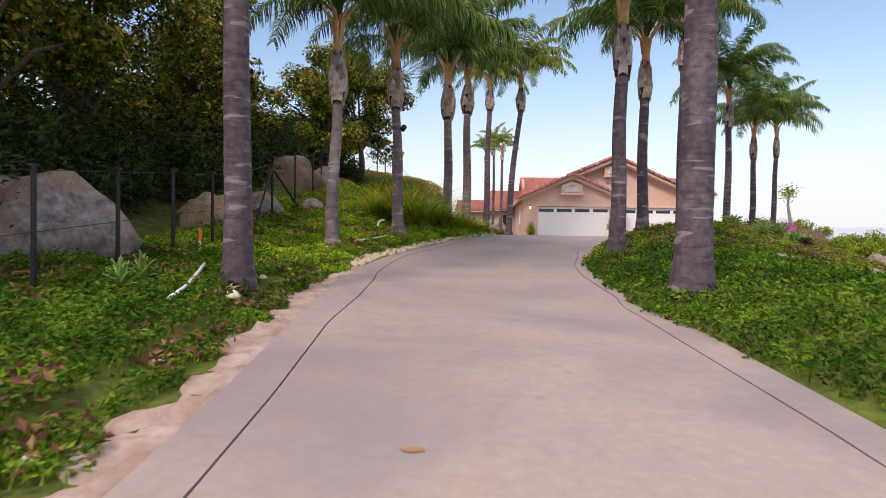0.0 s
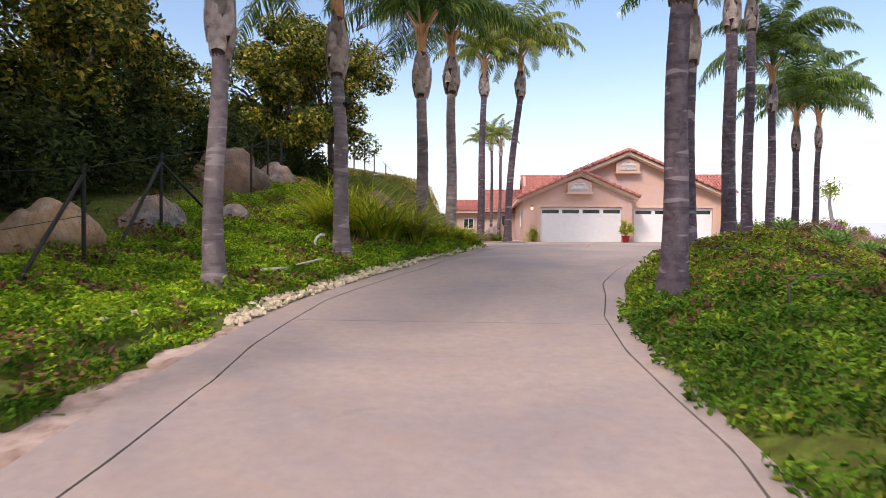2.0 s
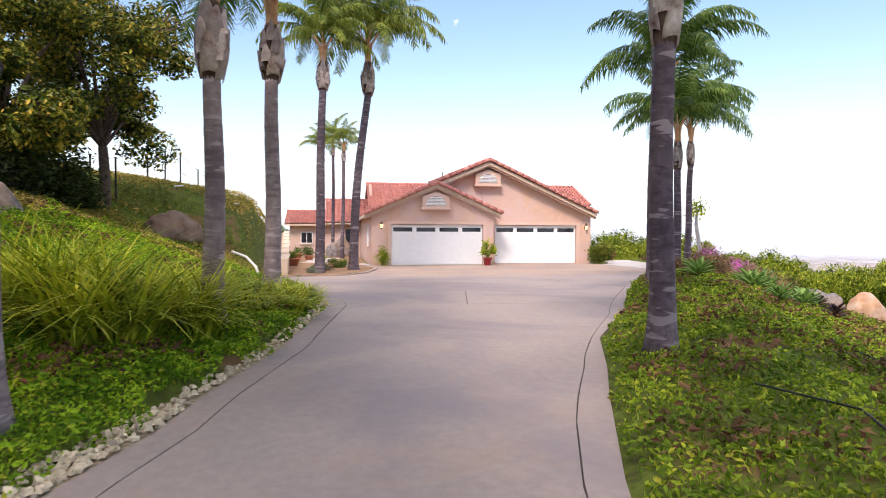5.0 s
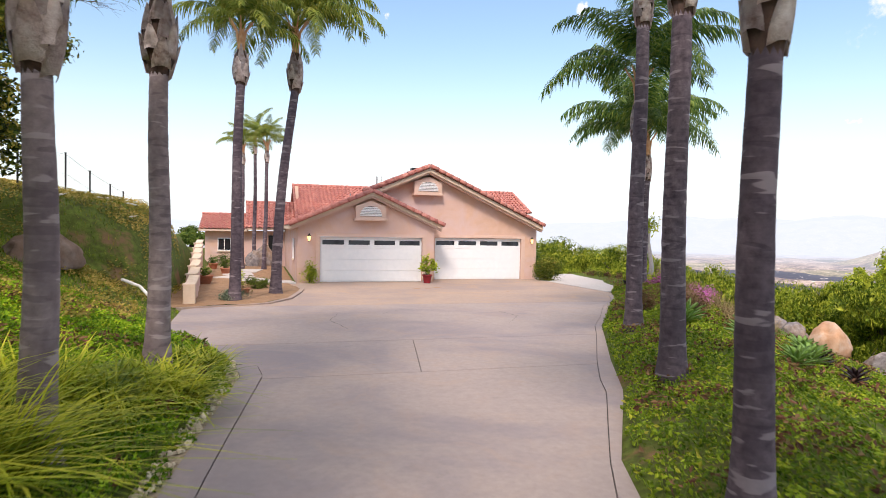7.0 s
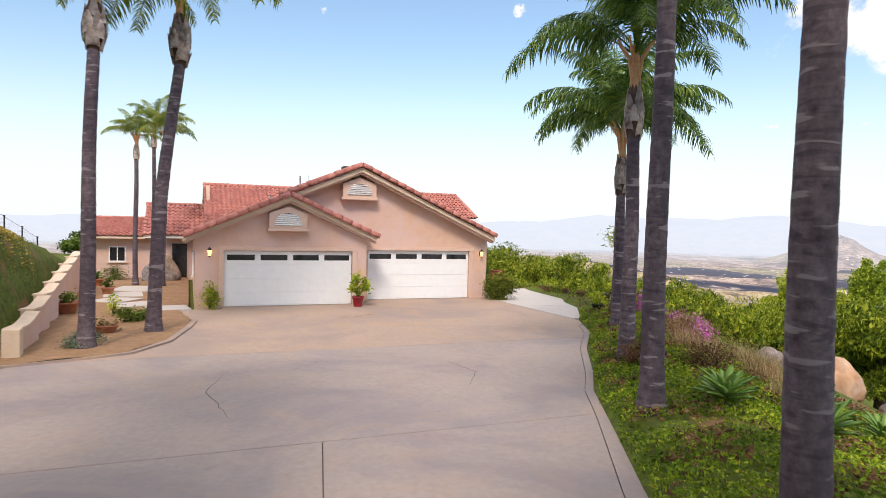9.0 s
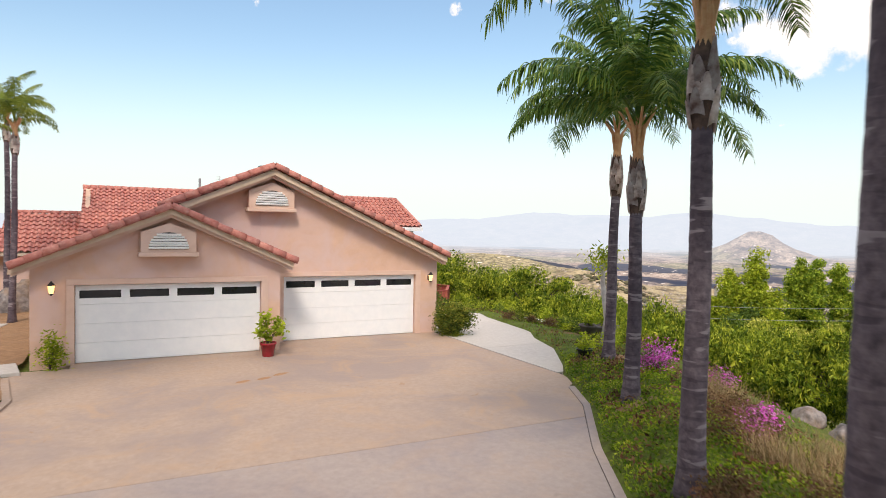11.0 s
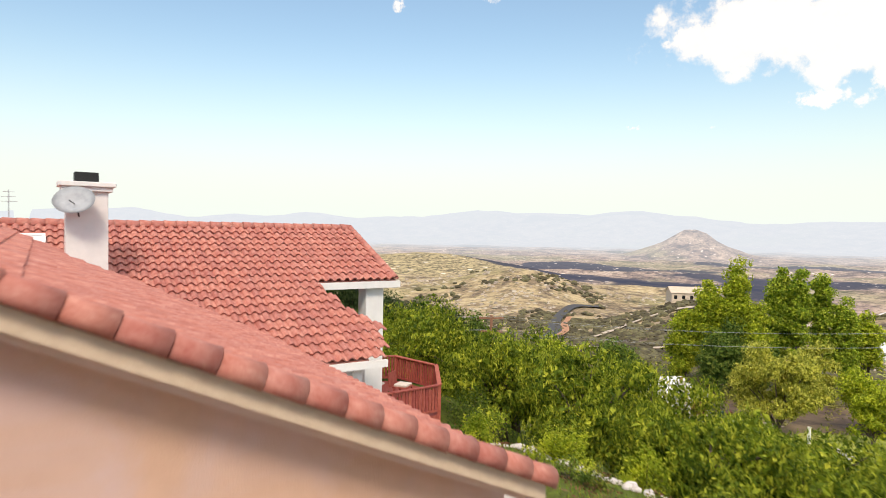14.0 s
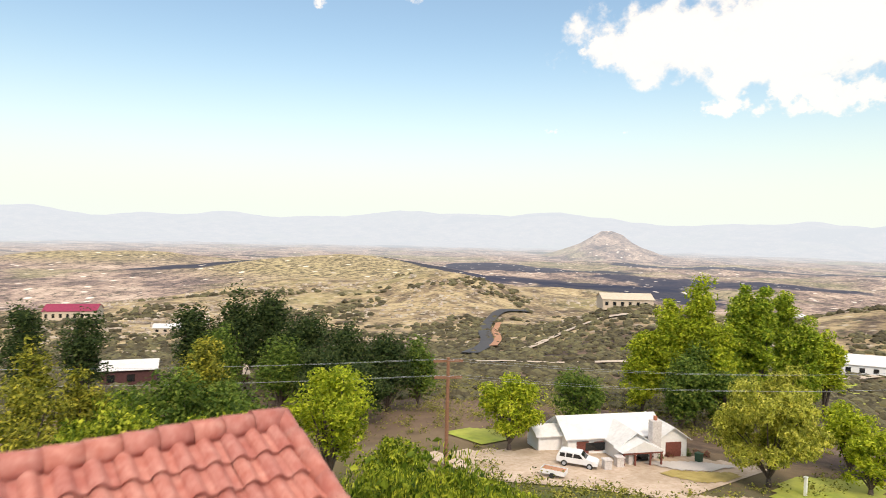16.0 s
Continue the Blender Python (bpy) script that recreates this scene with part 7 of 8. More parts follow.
# flood light on a trunk
fl = thing("flood_light", "small black flood light strapped to a palm trunk", "flood light", Matrix.Translation((-0.96, 19.64, 2.92)))
part("bracket", box(-0.06, -0.02, -0.03, 0.06, 0.02, 0.03, 0.005), M_IRON, fl)
part("housing", lathe([(0.03, -0.09), (0.06, -0.08), (0.075, 0.05), (0.078, 0.06), (0.06, 0.06)], 14), M_IRON, fl, m=pose(0.1, -0.06, 0.0, 60, 0, 30), smooth=True)
# bright rosettes, ferns and loose stones in the weeds
for x, y, r, s in ((-2.9, 9.8, 0.32, 21), (-3.1, 10.6, 0.3, 22)):
    agave(x, y, r, 16, s, M_AGAVE, "strap-leaved green plant in the weeds", 0.8)
M_PALESTONE = bpy.data.materials["pale_rock"]
rnd = random.Random(33)
for k in range(16):
    y = rnd.uniform(4.5, 15)
    x = edge_l(y) - rnd.uniform(0.5, 1.3)
    r = rnd.uniform(0.04, 0.09)
    rock(x, y, (r * 1.3, r, r * 0.8), 40 + k, "small rounded pale stone in the weeds", "stone", rnd.uniform(0, 180), M_COBBLE, z=float(land(x, y)) + 0.06, sub=2)
# soil rings round the right-hand trunks and a bare patch in the cover
for x, y, r in ((18.1, 41.3, 0.7), (15.4, 37.7, 0.5)):
    n = 20
    v = [(x, y, float(land(x, y)) + 0.07)]
    for k in range(n):
        a = k * 2 * math.pi / n
        q = r * (1 + 0.2 * math.sin(3 * a + x))
        v.append((x + q * math.cos(a), y + q * math.sin(a), float(land(x + q * math.cos(a), y + q * math.sin(a))) + 0.03))
    f = [(0, 1 + k, 1 + (k + 1) % n) for k in range(n)]
    tagged(part("soil_patch", mesh_np("soil_patch", np.array(v), np.array(f), True), M_SOIL), "bare brown soil between the plants", "soil", kind="structure")

# ---- deck behind the house ----
M_REDWOOD = mottled("red_stain", [(0.3, (0.28, 0.055, 0.04)), (0.7, (0.42, 0.11, 0.08))], 8, 0.75, 20, 0.3, random_ob=0.12)
deck = thing("deck", "red-stained timber deck with slatted railing", "deck")
corners = [(19.35, 62.15), (21.9, 62.0), (23.9, 62.2), (25.5, 65.0), (24.9, 67.4), (22.2, 68.2)]
DZ = -0.95
bm = bmesh.new()
top = [bm.verts.new((x, y, DZ)) for x, y in [(18.75, 62.15)] + corners + [(18.75, 68.2)]]
low = [bm.verts.new((v.co.x, v.co.y, DZ - 0.2)) for v in top]
bm.faces.new(top)
bm.faces.new(low[::-1])
for i in range(len(top)):
    bm.faces.new((top[i], low[i], low[(i + 1) % len(top)], top[(i + 1) % len(top)]))
part("deck_floor", bm, M_REDWOOD, deck)
board_me = bm_mesh("skirt_board", box(0.004, -0.05, -1.5, 0.136, -0.02, -0.01))
board_me.materials.append(M_REDWOOD)
for (x0, y0), (x1, y1) in zip(corners, corners[1:]):
    a, c = Vector((x0, y0, DZ)), Vector((x1, y1, DZ))
    d = c - a
    ang = math.degrees(math.atan2(d.y, d.x))
    m = Matrix.Translation(a) @ pose(0, 0, 0, 0, 0, ang)
    part("post", box(-0.06, -0.06, -2.2, 0.06, 0.06, 1.12, 0.01), M_REDWOOD, deck, m=m)
    part("hand_rail", box(0, -0.08, 1.05, d.length, 0.08, 1.10, 0.008), M_REDWOOD, deck, m=m)
    part("rail", box(0, -0.025, 0.12, d.length, 0.025, 0.2), M_REDWOOD, deck, m=m)
    n = int(d.length / 0.14)
    me = bm_mesh("baluster", box(-0.045, -0.02, 0.2, 0.045, 0.02, 1.05))
    me.materials.append(M_REDWOOD)
    for k in range(n):
        part("skirt_board", board_me, None, deck, m=m @ Matrix.Translation((d.length * k / n, 0, 0)))
    for k in range(1, n):
        part("baluster", me, None, deck, m=m @ Matrix.Translation((d.length * k / n, 0, 0)))
p = pot(22.6, 63.2, 0.22, 0.3, M_POT_CLAY, "terracotta pot with green plant on the deck", z=DZ)
plant_in(p, M_LEAF_MID, (0.25, 0.25, 0.4), 200, 0.12, 21)
M_CUSHION = mottled("pale_cushion", [(0.3, (0.60, 0.52, 0.46)), (0.7, (0.72, 0.64, 0.58))], 8, 0.9)
chair = thing("deck_chair", "red timber deck chair with a pale cushion", "chair", Matrix.Translation((23.9, 64.9, DZ)) @ pose(0, 0, 0, 0, 0, 35))
for lx in (-0.28, 0.28):
    for ly in (-0.26, 0.26):
        part("leg", box(lx - 0.03, ly - 0.03, 0, lx + 0.03, ly + 0.03, 0.4, 0.006), M_REDWOOD, chair)
part("seat", box(-0.33, -0.3, 0.4, 0.33, 0.32, 0.45, 0.01), M_REDWOOD, chair)
part("cushion", box(-0.29, -0.27, 0.452, 0.29, 0.27, 0.54, 0.03), M_CUSHION, chair, "pale cushion")
part("backrest", box(-0.33, 0.3, 0.45, 0.33, 0.35, 1.0, 0.015), M_REDWOOD, chair, m=pose(0, 0.05, 0, -8))
side = thing("side_table", "low round side table on the deck", "table", Matrix.Translation((23.1, 65.6, DZ)))
part("tabletop", lathe([(0.30, 0.46), (0.32, 0.47), (0.32, 0.49), (0.30, 0.50)], 18), M_CUSHION, side)
part("pedestal", lathe([(0.16, 0.0), (0.15, 0.03), (0.04, 0.06), (0.04, 0.46)], 12), M_IRON, side)
M_BLUE = mottled("blue_print", [(0.3, (0.04, 0.16, 0.5)), (0.7, (0.08, 0.25, 0.6))], 6, 0.5)
M_SKYGLASS = mottled("milky_acrylic", [(0.3, (0.6, 0.63, 0.66)), (0.7, (0.68, 0.7, 0.72))], 3, 0.2)
sign = tagged(part("wall_panel", box(17.9, 58.86, 0.35, 18.5, 58.896, 1.05, 0.01), M_WHITE, house), "small white and blue panel on the wall")
part("print", box(18.0, 58.845, 0.45, 18.4, 58.857, 0.9), M_BLUE, sign)
part("downpipe", tube([(18.95, 58.8, -1.5), (18.95, 58.8, 1.8), (18.9, 58.5, 1.95)], [0.04, 0.04, 0.04], 8), M_WHITEWALL, house)
sky_m = Matrix.Translation((11.45, 63.95, main_z(63.95) + 0.12)) @ pose(0, 0, 0, math.degrees(math.atan2(MZ1 - MZ0, MY1 - MY0)))
bm = bmesh.new()
for b in ((-0.5, -0.6, -0.1, 0.5, -0.52, 0.12), (-0.5, 0.52, -0.1, 0.5, 0.6, 0.12), (-0.5, -0.52, -0.1, -0.42, 0.52, 0.12), (0.42, -0.52, -0.1, 0.5, 0.52, 0.12)):
    box(*b, 0.0, bm)
skylight = part("skylight", bm, M_WHITE, house, "white framed skylight in the roof", m=sky_m)
part("pane", box(-0.42, -0.52, 0.05, 0.42, 0.52, 0.08), M_SKYGLASS, skylight, "milky acrylic pane")

# ---- the neighbour's house below ----
def gable_block(parent, x0, y0, x1, y1, z0, eave, ridge, wall_mat, roof_mat, over=0.5, along="x"):
    """Walls under a two-sided roof; the ridge runs along x or y of the block."""
    part("wall", box(x0, y0, z0, x1, y1, eave, 0.02), wall_mat, parent)
    if along == "x":
        ym = (y0 + y1) / 2
        part("wall", prism([(y0, eave), (y1, eave), (ym, ridge - 0.1)], x0 + 0.01, x1 - 0.01), wall_mat, parent, m=Matrix(((0, 1, 0, 0), (1, 0, 0, 0), (0, 0, 1, 0), (0, 0, 0, 1))))
        for ya, s in ((y0 - over, 1), (y1 + over, -1)):
            drop = over * (ridge - eave) / abs(ym - y0)
            part("roof", slab_between((x0 - over, ya, eave - drop + 0.1), (x1 + over, ya, eave - drop + 0.1), (x1 + over, ym, ridge + 0.1), (x0 - over, ym, ridge + 0.1), 0.14), roof_mat, parent)
    else:
        xm = (x0 + x1) / 2
        part("wall", prism([(x0, eave), (x1, eave), (xm, ridge - 0.1)], y0 + 0.01, y1 - 0.01), wall_mat, parent)
        for xa in (x0 - over, x1 + over):
            drop = over * (ridge - eave) / abs(xm - x0)
            part("roof", slab_between((xa, y0 - over, eave - drop + 0.1), (xm, y0 - over, ridge + 0.1), (xm, y1 + over, ridge + 0.1), (xa, y1 + over, eave - drop + 0.1), 0.14), roof_mat, parent)


M_WROOF = mottled("white_roofing", [(0.3, (0.60, 0.60, 0.60)), (0.7, (0.74, 0.73, 0.72))], 2, 0.8, 8, 0.2, big=(0.4, 0.4, (0.5, 0.48, 0.46)))
M_WOODRED = mottled("brown_door", [(0.3, (0.12, 0.035, 0.025)), (0.7, (0.22, 0.07, 0.05))], 6, 0.7)
M_GRAVEL = mottled("dirt_yard", [(0.3, (0.46, 0.34, 0.25)), (0.7, (0.62, 0.51, 0.42))], 1.5, 0.95, 12, 0.5, big=(0.15, 0.5, (0.28, 0.20, 0.12)))


def local(px, depth):
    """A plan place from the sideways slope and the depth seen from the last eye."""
    fx, fy, rx, ry = 0.635, 0.773, 0.773, -0.635
    s = (px - 784) / 1128 * depth
    return 18.25 + fx * depth + rx * s, 58.03 + fy * depth + ry * s


hx, hy = local(1095, 90)
nb = thing("bungalow", "white bungalow with pale low gabled roofs in the valley", "house", Matrix.Translation((hx, hy, float(land(hx, hy)) - 0.2)) @ pose(0, 0, 0, 0, 0, -39 + 12))
gable_block(nb, -7.5, -1.5, 7.0, 5.5, 0, 3.0, 4.9, M_WHITEWALL, M_WROOF)
gable_block(nb, -1.8, -5.2, 3.0, 0.5, 0, 2.9, 4.5, M_WHITEWALL, M_WROOF, along="y")
gable_block(nb, 5.0, -3.5, 9.5, 3.5, 0, 2.9, 4.4, M_WHITEWALL, M_WROOF, along="y")
gable_block(nb, -11.0, 0.5, -6.5, 5.0, 0, 2.8, 3.6, M_WHITEWALL, M_WROOF, along="x")
for x0, x1, y, z0, z1 in ((-6.2, -4.4, -1.56, 0.3, 2.3), (-3.6, -2.2, -1.56, 0.9, 2.2), (-0.6, 1.8, -5.26, 0.1, 2.3), (6.2, 8.6, -3.56, 0.1, 2.3)):
    part("door", box(x0, y, z0, x1, y + 0.05, z1), M_WOODRED, nb, "red-brown timber door")
part("chimney", box(3.6, -4.4, 0, 5.0, -3.2, 5.6, 0.1), M_PALESTONE, nb, "pale fieldstone chimney")
part("chimney_pot", box(4.1, -4.0, 5.6, 4.5, -3.6, 6.2, 0.05), M_POT_CLAY, nb)
for x0, x1 in ((-5.2, -2.0), (3.1, 3.5)):
    part("window", box(x0 if x1 - x0 < 1 else x0 + 0.3, -1.6, 1.0, x1, -1.56, 2.1), M_GLASS, nb, "dark window")
# the porch: red posts, a beam and a small gable before a dark sheet
porch = part("porch", prism([(-2.6, 2.6), (3.7, 2.6), (0.55, 4.0)], -7.6, -5.0), M_WROOF, nb, "pale gabled porch roof")
part("beam", box(-2.3, -7.5, 2.35, 3.4, -7.3, 2.6, 0.02), M_WOODRED, porch, "red-brown beam")
for px_ in (-2.2, -0.6, 1.6, 3.2):
    part("post", box(px_ - 0.11, -7.5, 0, px_ + 0.11, -7.28, 2.4, 0.02), M_WOODRED, porch, "red-brown post")
# dark glass sheet stands in for the shaded recess of the porch
part("entry", box(-1.4, -5.32, 0.05, 2.6, -5.27, 2.3), M_GLASS, nb, "dark sheet for the shaded porch opening")
ring = []
for k in range(28):
    a = k * 2 * math.pi / 28
    px_, py_ = local(1070 + 300 * math.cos(a) * (1 + 0.15 * math.sin(3 * a)), 80 + 11 * math.sin(a) * (1 + 0.12 * math.sin(5 * a + 1)))
    ring.append((px_, py_))


def draped(name, outline, mat, lift, label, category, cell=2.0):
    """A patch that lies on the land inside an outline."""
    xs = np.array([p_[0] for p_ in outline])
    ys = np.array([p_[1] for p_ in outline])
    gx, gy = np.meshgrid(np.arange(xs.min(), xs.max() + cell, cell), np.arange(ys.min(), ys.max() + cell, cell))
    inside = np.zeros(gx.shape, bool)
    j = len(xs) - 1
    for i in range(len(xs)):
        hit_ = ((ys[i] > gy) != (ys[j] > gy)) & (gx < (xs[j] - xs[i]) * (gy - ys[i]) / (ys[j] - ys[i] + 1e-12) + xs[i])
        inside ^= hit_
        j = i
    idx = np.arange(gx.size).reshape(gx.shape)
    f = np.stack([idx[:-1, :-1], idx[:-1, 1:], idx[1:, 1:], idx[1:, :-1]], -1).reshape(-1, 4)
    f = f[inside.ravel()[f].sum(1) >= 3]
    v, f = trim(np.stack([gx, gy, land(gx, gy) + lift], -1).reshape(-1, 3), f)
    return tagged(part(name, mesh_np(name, v, f, True), mat), label, category, kind="structure")


draped("yard", ring, M_GRAVEL, 0.12, "pale dirt yard round the bungalow", "yard", 1.5)


M_DRYLAWN = mottled("dry_lawn", [(0.3, (0.26, 0.20, 0.06)), (0.7, (0.42, 0.33, 0.12))], 0.8, 0.95, 6, 0.4)
M_LIDGREEN = mottled("bin_plastic", [(0.3, (0.02, 0.06, 0.035)), (0.7, (0.035, 0.09, 0.05))], 3, 0.5)
M_REDLEAF = leaf_mat("red_leaf", [(0.0, (0.14, 0.04, 0.035)), (0.5, (0.24, 0.08, 0.06)), (1.0, (0.20, 0.18, 0.05))])
M_LAWN = mottled("valley_grass", [(0.3, (0.22, 0.30, 0.03)), (0.7, (0.42, 0.46, 0.06))], 0.6, 0.95, 6, 0.4, big=(0.05, 0.5, (0.34, 0.30, 0.12)))
for px_, dep, w_, d_ in ((1500, 170, 110, 26), (1490, 72, 110, 12), (860, 96, 60, 5)):
    draped("grass_patch", [local(px_ + w_ * math.cos(k * 0.35), dep + d_ * math.sin(k * 0.35) * (1 + 0.2 * math.sin(k))) for k in range(18)], M_LAWN, 0.17, "fresh green grass in the valley", "grass", 0.8)
draped("yard", [local(1300 + 130 * math.cos(k * 0.35), 67 + 6 * math.sin(k * 0.35) * (1 + 0.2 * math.sin(k))) for k in range(18)], M_GRAVEL, 0.15, "pale dirt drive below the bungalow", "yard", 0.6)
# pale path, piers, bin, post and white boulders in the yard
draped("path", [local(1235 + (75 + 22 * math.sin(k)) * math.cos(k * 0.35), 83.5 + 2.2 * math.sin(k * 0.35)) for k in range(18)], M_WALKWAY, 0.22, "pale concrete path before the bungalow", "path", 0.45)
draped("grass_patch", [local(1255 + 75 * math.cos(k * 0.35), 79.5 + 2.4 * math.sin(k * 0.35) * (1 + 0.3 * math.sin(k))) for k in range(18)], M_DRYLAWN, 0.19, "dry olive grass patch in the dirt yard", "grass", 0.45)
for px_, dep in ((1108, 82.0), (1086, 80.5), (1128, 83.5)):
    x, y = local(px_, dep)
    pier = thing("stone_pier", "squat pale fieldstone gate pier in the yard", "pier", Matrix.Translation((x, y, float(land(x, y)))) @ pose(0, 0, 0, 0, 0, -30), "stone piers in the yard")
    part("shaft", box(-0.5, -0.5, -0.2, 0.5, 0.5, 1.3, 0.08), M_PALESTONE, pier)
    part("cap", box(-0.58, -0.58, 1.3, 0.58, 0.58, 1.45, 0.04), M_PALESTONE, pier)
x, y = local(1250, 86)
wb = thing("wheelie_bin", "dark green plastic wheeled bin in the yard", "bin", Matrix.Translation((x, y, float(land(x, y)) + 0.2)))
part("bin_body", prism([(-0.34, 0), (0.34, 0), (0.42, 1.05), (-0.42, 1.05)], -0.4, 0.4), M_LIDGREEN, wb)
part("lid", box(-0.46, -0.46, 1.05, 0.46, 0.46, 1.15, 0.03), M_LIDGREEN, wb)
for k, (px_, dep, r) in enumerate(((1470, 71, 1.0), (1486, 70, 1.2), (1502, 70.5, 0.9), (1520, 69, 1.1), (1478, 68, 0.8), (1508, 67.5, 0.9), (1535, 68, 1.0))):
    x, y = local(px_, dep)
    rock(x, y, (r, r * 0.8, r * 0.8), 70 + k, "white rounded boulder beside the yard", turn=40 * k, mat=M_PALESTONE, sub=3)
x, y = local(1443, 74)
gp = thing("gate_post", "white square post at the end of the yard", "post", Matrix.Translation((x, y, float(land(x, y)))))
part("shaft", box(-0.16, -0.16, -0.2, 0.16, 0.16, 2.3, 0.02), M_WHITE, gp)
part("cap", box(-0.22, -0.22, 2.3, 0.22, 0.22, 2.42, 0.02), M_WHITE, gp)
for k in range(9):
    x, y = local(1128 + 17 * k, 88.2 - 1.7 * math.sin(k * 0.7))
    shrub(x, y, (0.7, 0.7, 0.8), M_REDLEAF if k % 3 else M_LEAF_MID, 640 + k, 300, 0.2, "low red-leaved shrub before the bungalow" if k % 3 else "low green shrub before the bungalow")


def ribbon(name, pts, width, mat, lift, label, category):
    """A road that follows the land along a smooth line of plan points."""
    pts = [np.array(p_, float) for p_ in pts]
    line = []
    for i in range(len(pts) - 1):
        p0, p1, p2, p3 = pts[max(i - 1, 0)], pts[i], pts[i + 1], pts[min(i + 2, len(pts) - 1)]
        for t in np.linspace(0, 1, 14, endpoint=False):
            line.append(0.5 * (2 * p1 + (p2 - p0) * t + (2 * p0 - 5 * p1 + 4 * p2 - p3) * t * t + (3 * p1 - p0 - 3 * p2 + p3) * t ** 3))
    line = np.array(line + [pts[-1]])
    d = np.gradient(line, axis=0)
    d /= np.linalg.norm(d, axis=1)[:, None]
    n = np.stack([-d[:, 1], d[:, 0]], 1)
    cols = [line + n * width * s for s in (-0.5, 0, 0.5)]
    zmid = land(line[:, 0], line[:, 1])
    v = np.concatenate([np.stack([c[:, 0], c[:, 1], np.maximum(land(c[:, 0], c[:, 1]), zmid - 1) + lift], 1) for c in cols])
    k = len(line)
    f = np.concatenate([np.stack([np.arange(k - 1) + a * k, np.arange(1, k) + a * k, np.arange(1, k) + (a + 1) * k, np.arange(k - 1) + (a + 1) * k], 1) for a in (0, 1)])
    return tagged(part(name, mesh_np(name, v, f, True), mat), label, category, kind="structure")


M_ASPHALT = mottled("asphalt", [(0.3, (0.045, 0.045, 0.05)), (0.7, (0.07, 0.07, 0.078))], 3, 0.9)
M_DIRTROAD = mottled("dirt_track", [(0.3, (0.42, 0.34, 0.27)), (0.7, (0.55, 0.46, 0.38))], 1, 0.95)
M_CUT = mottled("road_cut", [(0.3, (0.34, 0.16, 0.09)), (0.7, (0.46, 0.25, 0.15))], 0.5, 0.95)


def polar(az, dist):
    return 18 + dist * math.sin(radians(az)), 58 + dist * math.cos(radians(az))


ribbon("road", [polar(a, d) for a, d in ROAD], 6.5, M_ASPHALT, 1.4, "dark asphalt road bending over a hill", "road")
ribbon("road_cut", [polar(a + 0.95, d * 1.005) for a, d in ROAD[1:-2]], 3.5, M_CUT, 1.6, "orange earth cut beside the road", "bank")
ribbon("dirt_track", [polar(a, d) for a, d in ((47, 250), (50, 285), (53, 300), (56, 300))], 5, M_DIRTROAD, 0.8, "pale dirt track on the hillside", "track")
ribbon("dirt_track", [polar(a, d) for a, d in ((40, 190), (45, 200), (51, 195), (58, 205))], 4, M_DIRTROAD, 0.8, "pale dirt track on the hillside", "track")
ribbon("dirt_track", [polar(a, d) for a, d in ((62, 330), (68, 300), (76, 290), (84, 285))], 6, M_DIRTROAD, 0.8, "pale dirt track on the hillside", "track")
ribbon("dirt_track", [polar(a, d) for a, d in ((66, 190), (70, 215), (74, 250))], 3, M_DIRTROAD, 0.8, "pale dirt track on the hillside", "track")


def vehicle(px, depth, turn):
    x, y = local(px, depth)
    car = thing("car", "white sport utility vehicle parked in the dirt yard", "car", Matrix.Translation((x, y, float(land(x, y)) + 0.14)) @ pose(0, 0, 0, 0, 0, turn))
    body = [(-2.6, 0.45), (-2.65, 0.95), (-2.55, 1.1), (-2.35, 1.75), (-2.1, 1.88), (0.45, 1.86), (1.15, 1.2), (2.3, 1.08), (2.6, 0.9), (2.65, 0.45)]
    bm = prism(body, -0.95, 0.95)
    bmesh.ops.bevel(bm, geom=list(bm.edges), offset=0.06, segments=2, affect="EDGES")
    part("body", bm, M_CARWHITE, car, smooth=False)
    for y0 in (-0.962, 0.952):
        for x0, x1, t0, t1 in ((-2.2, -1.5, 0, 0), (-1.4, -0.55, 0, 0), (-0.45, 0.35, 0, 0.45)):
            part("window", prism([(x0, 1.2), (x1 + t1, 1.2), (x1, 1.72), (x0 + 0.08, 1.72)], y0, y0 + 0.01), M_GLASS, car)
    part("windscreen", prism([(0.50, 1.80), (1.14, 1.22), (1.17, 1.24), (0.53, 1.82)], -0.8, 0.8), M_GLASS, car)
    for wx in (-1.6, 1.65):
        for wy in (-0.92, 0.92):
            wheel = part("wheel", lathe([(0.2, -0.12), (0.38, -0.12), (0.4, 0), (0.38, 0.12), (0.2, 0.12)], 18), M_TYRE, car, m=Matrix.Translation((wx, wy, 0.38)) @ pose(0, 0, 0, 90))
            part("rim", lathe([(0.05, -0.13), (0.24, -0.125), (0.24, 0.125), (0.05, 0.13)], 14), M_DISH, wheel)


M_CARWHITE = mottled("car_paint", [(0.3, (0.70, 0.71, 0.73)), (0.7, (0.76, 0.77, 0.78))], 2, 0.25, spec=0.5)
M_TYRE = mottled("tyre", [(0.3, (0.015, 0.015, 0.015)), (0.7, (0.03, 0.03, 0.03))], 10, 0.85)
vehicle(1034, 81.5, -62)
x, y = local(992, 76.5)
trl = thing("trailer", "small white utility trailer with a rusty load", "trailer", Matrix.Translation((x, y, float(land(x, y)) + 0.14)) @ pose(0, 0, 0, 0, 0, -66))
bm = box(-1.5, -0.8, 0.45, 1.5, 0.8, 0.55)
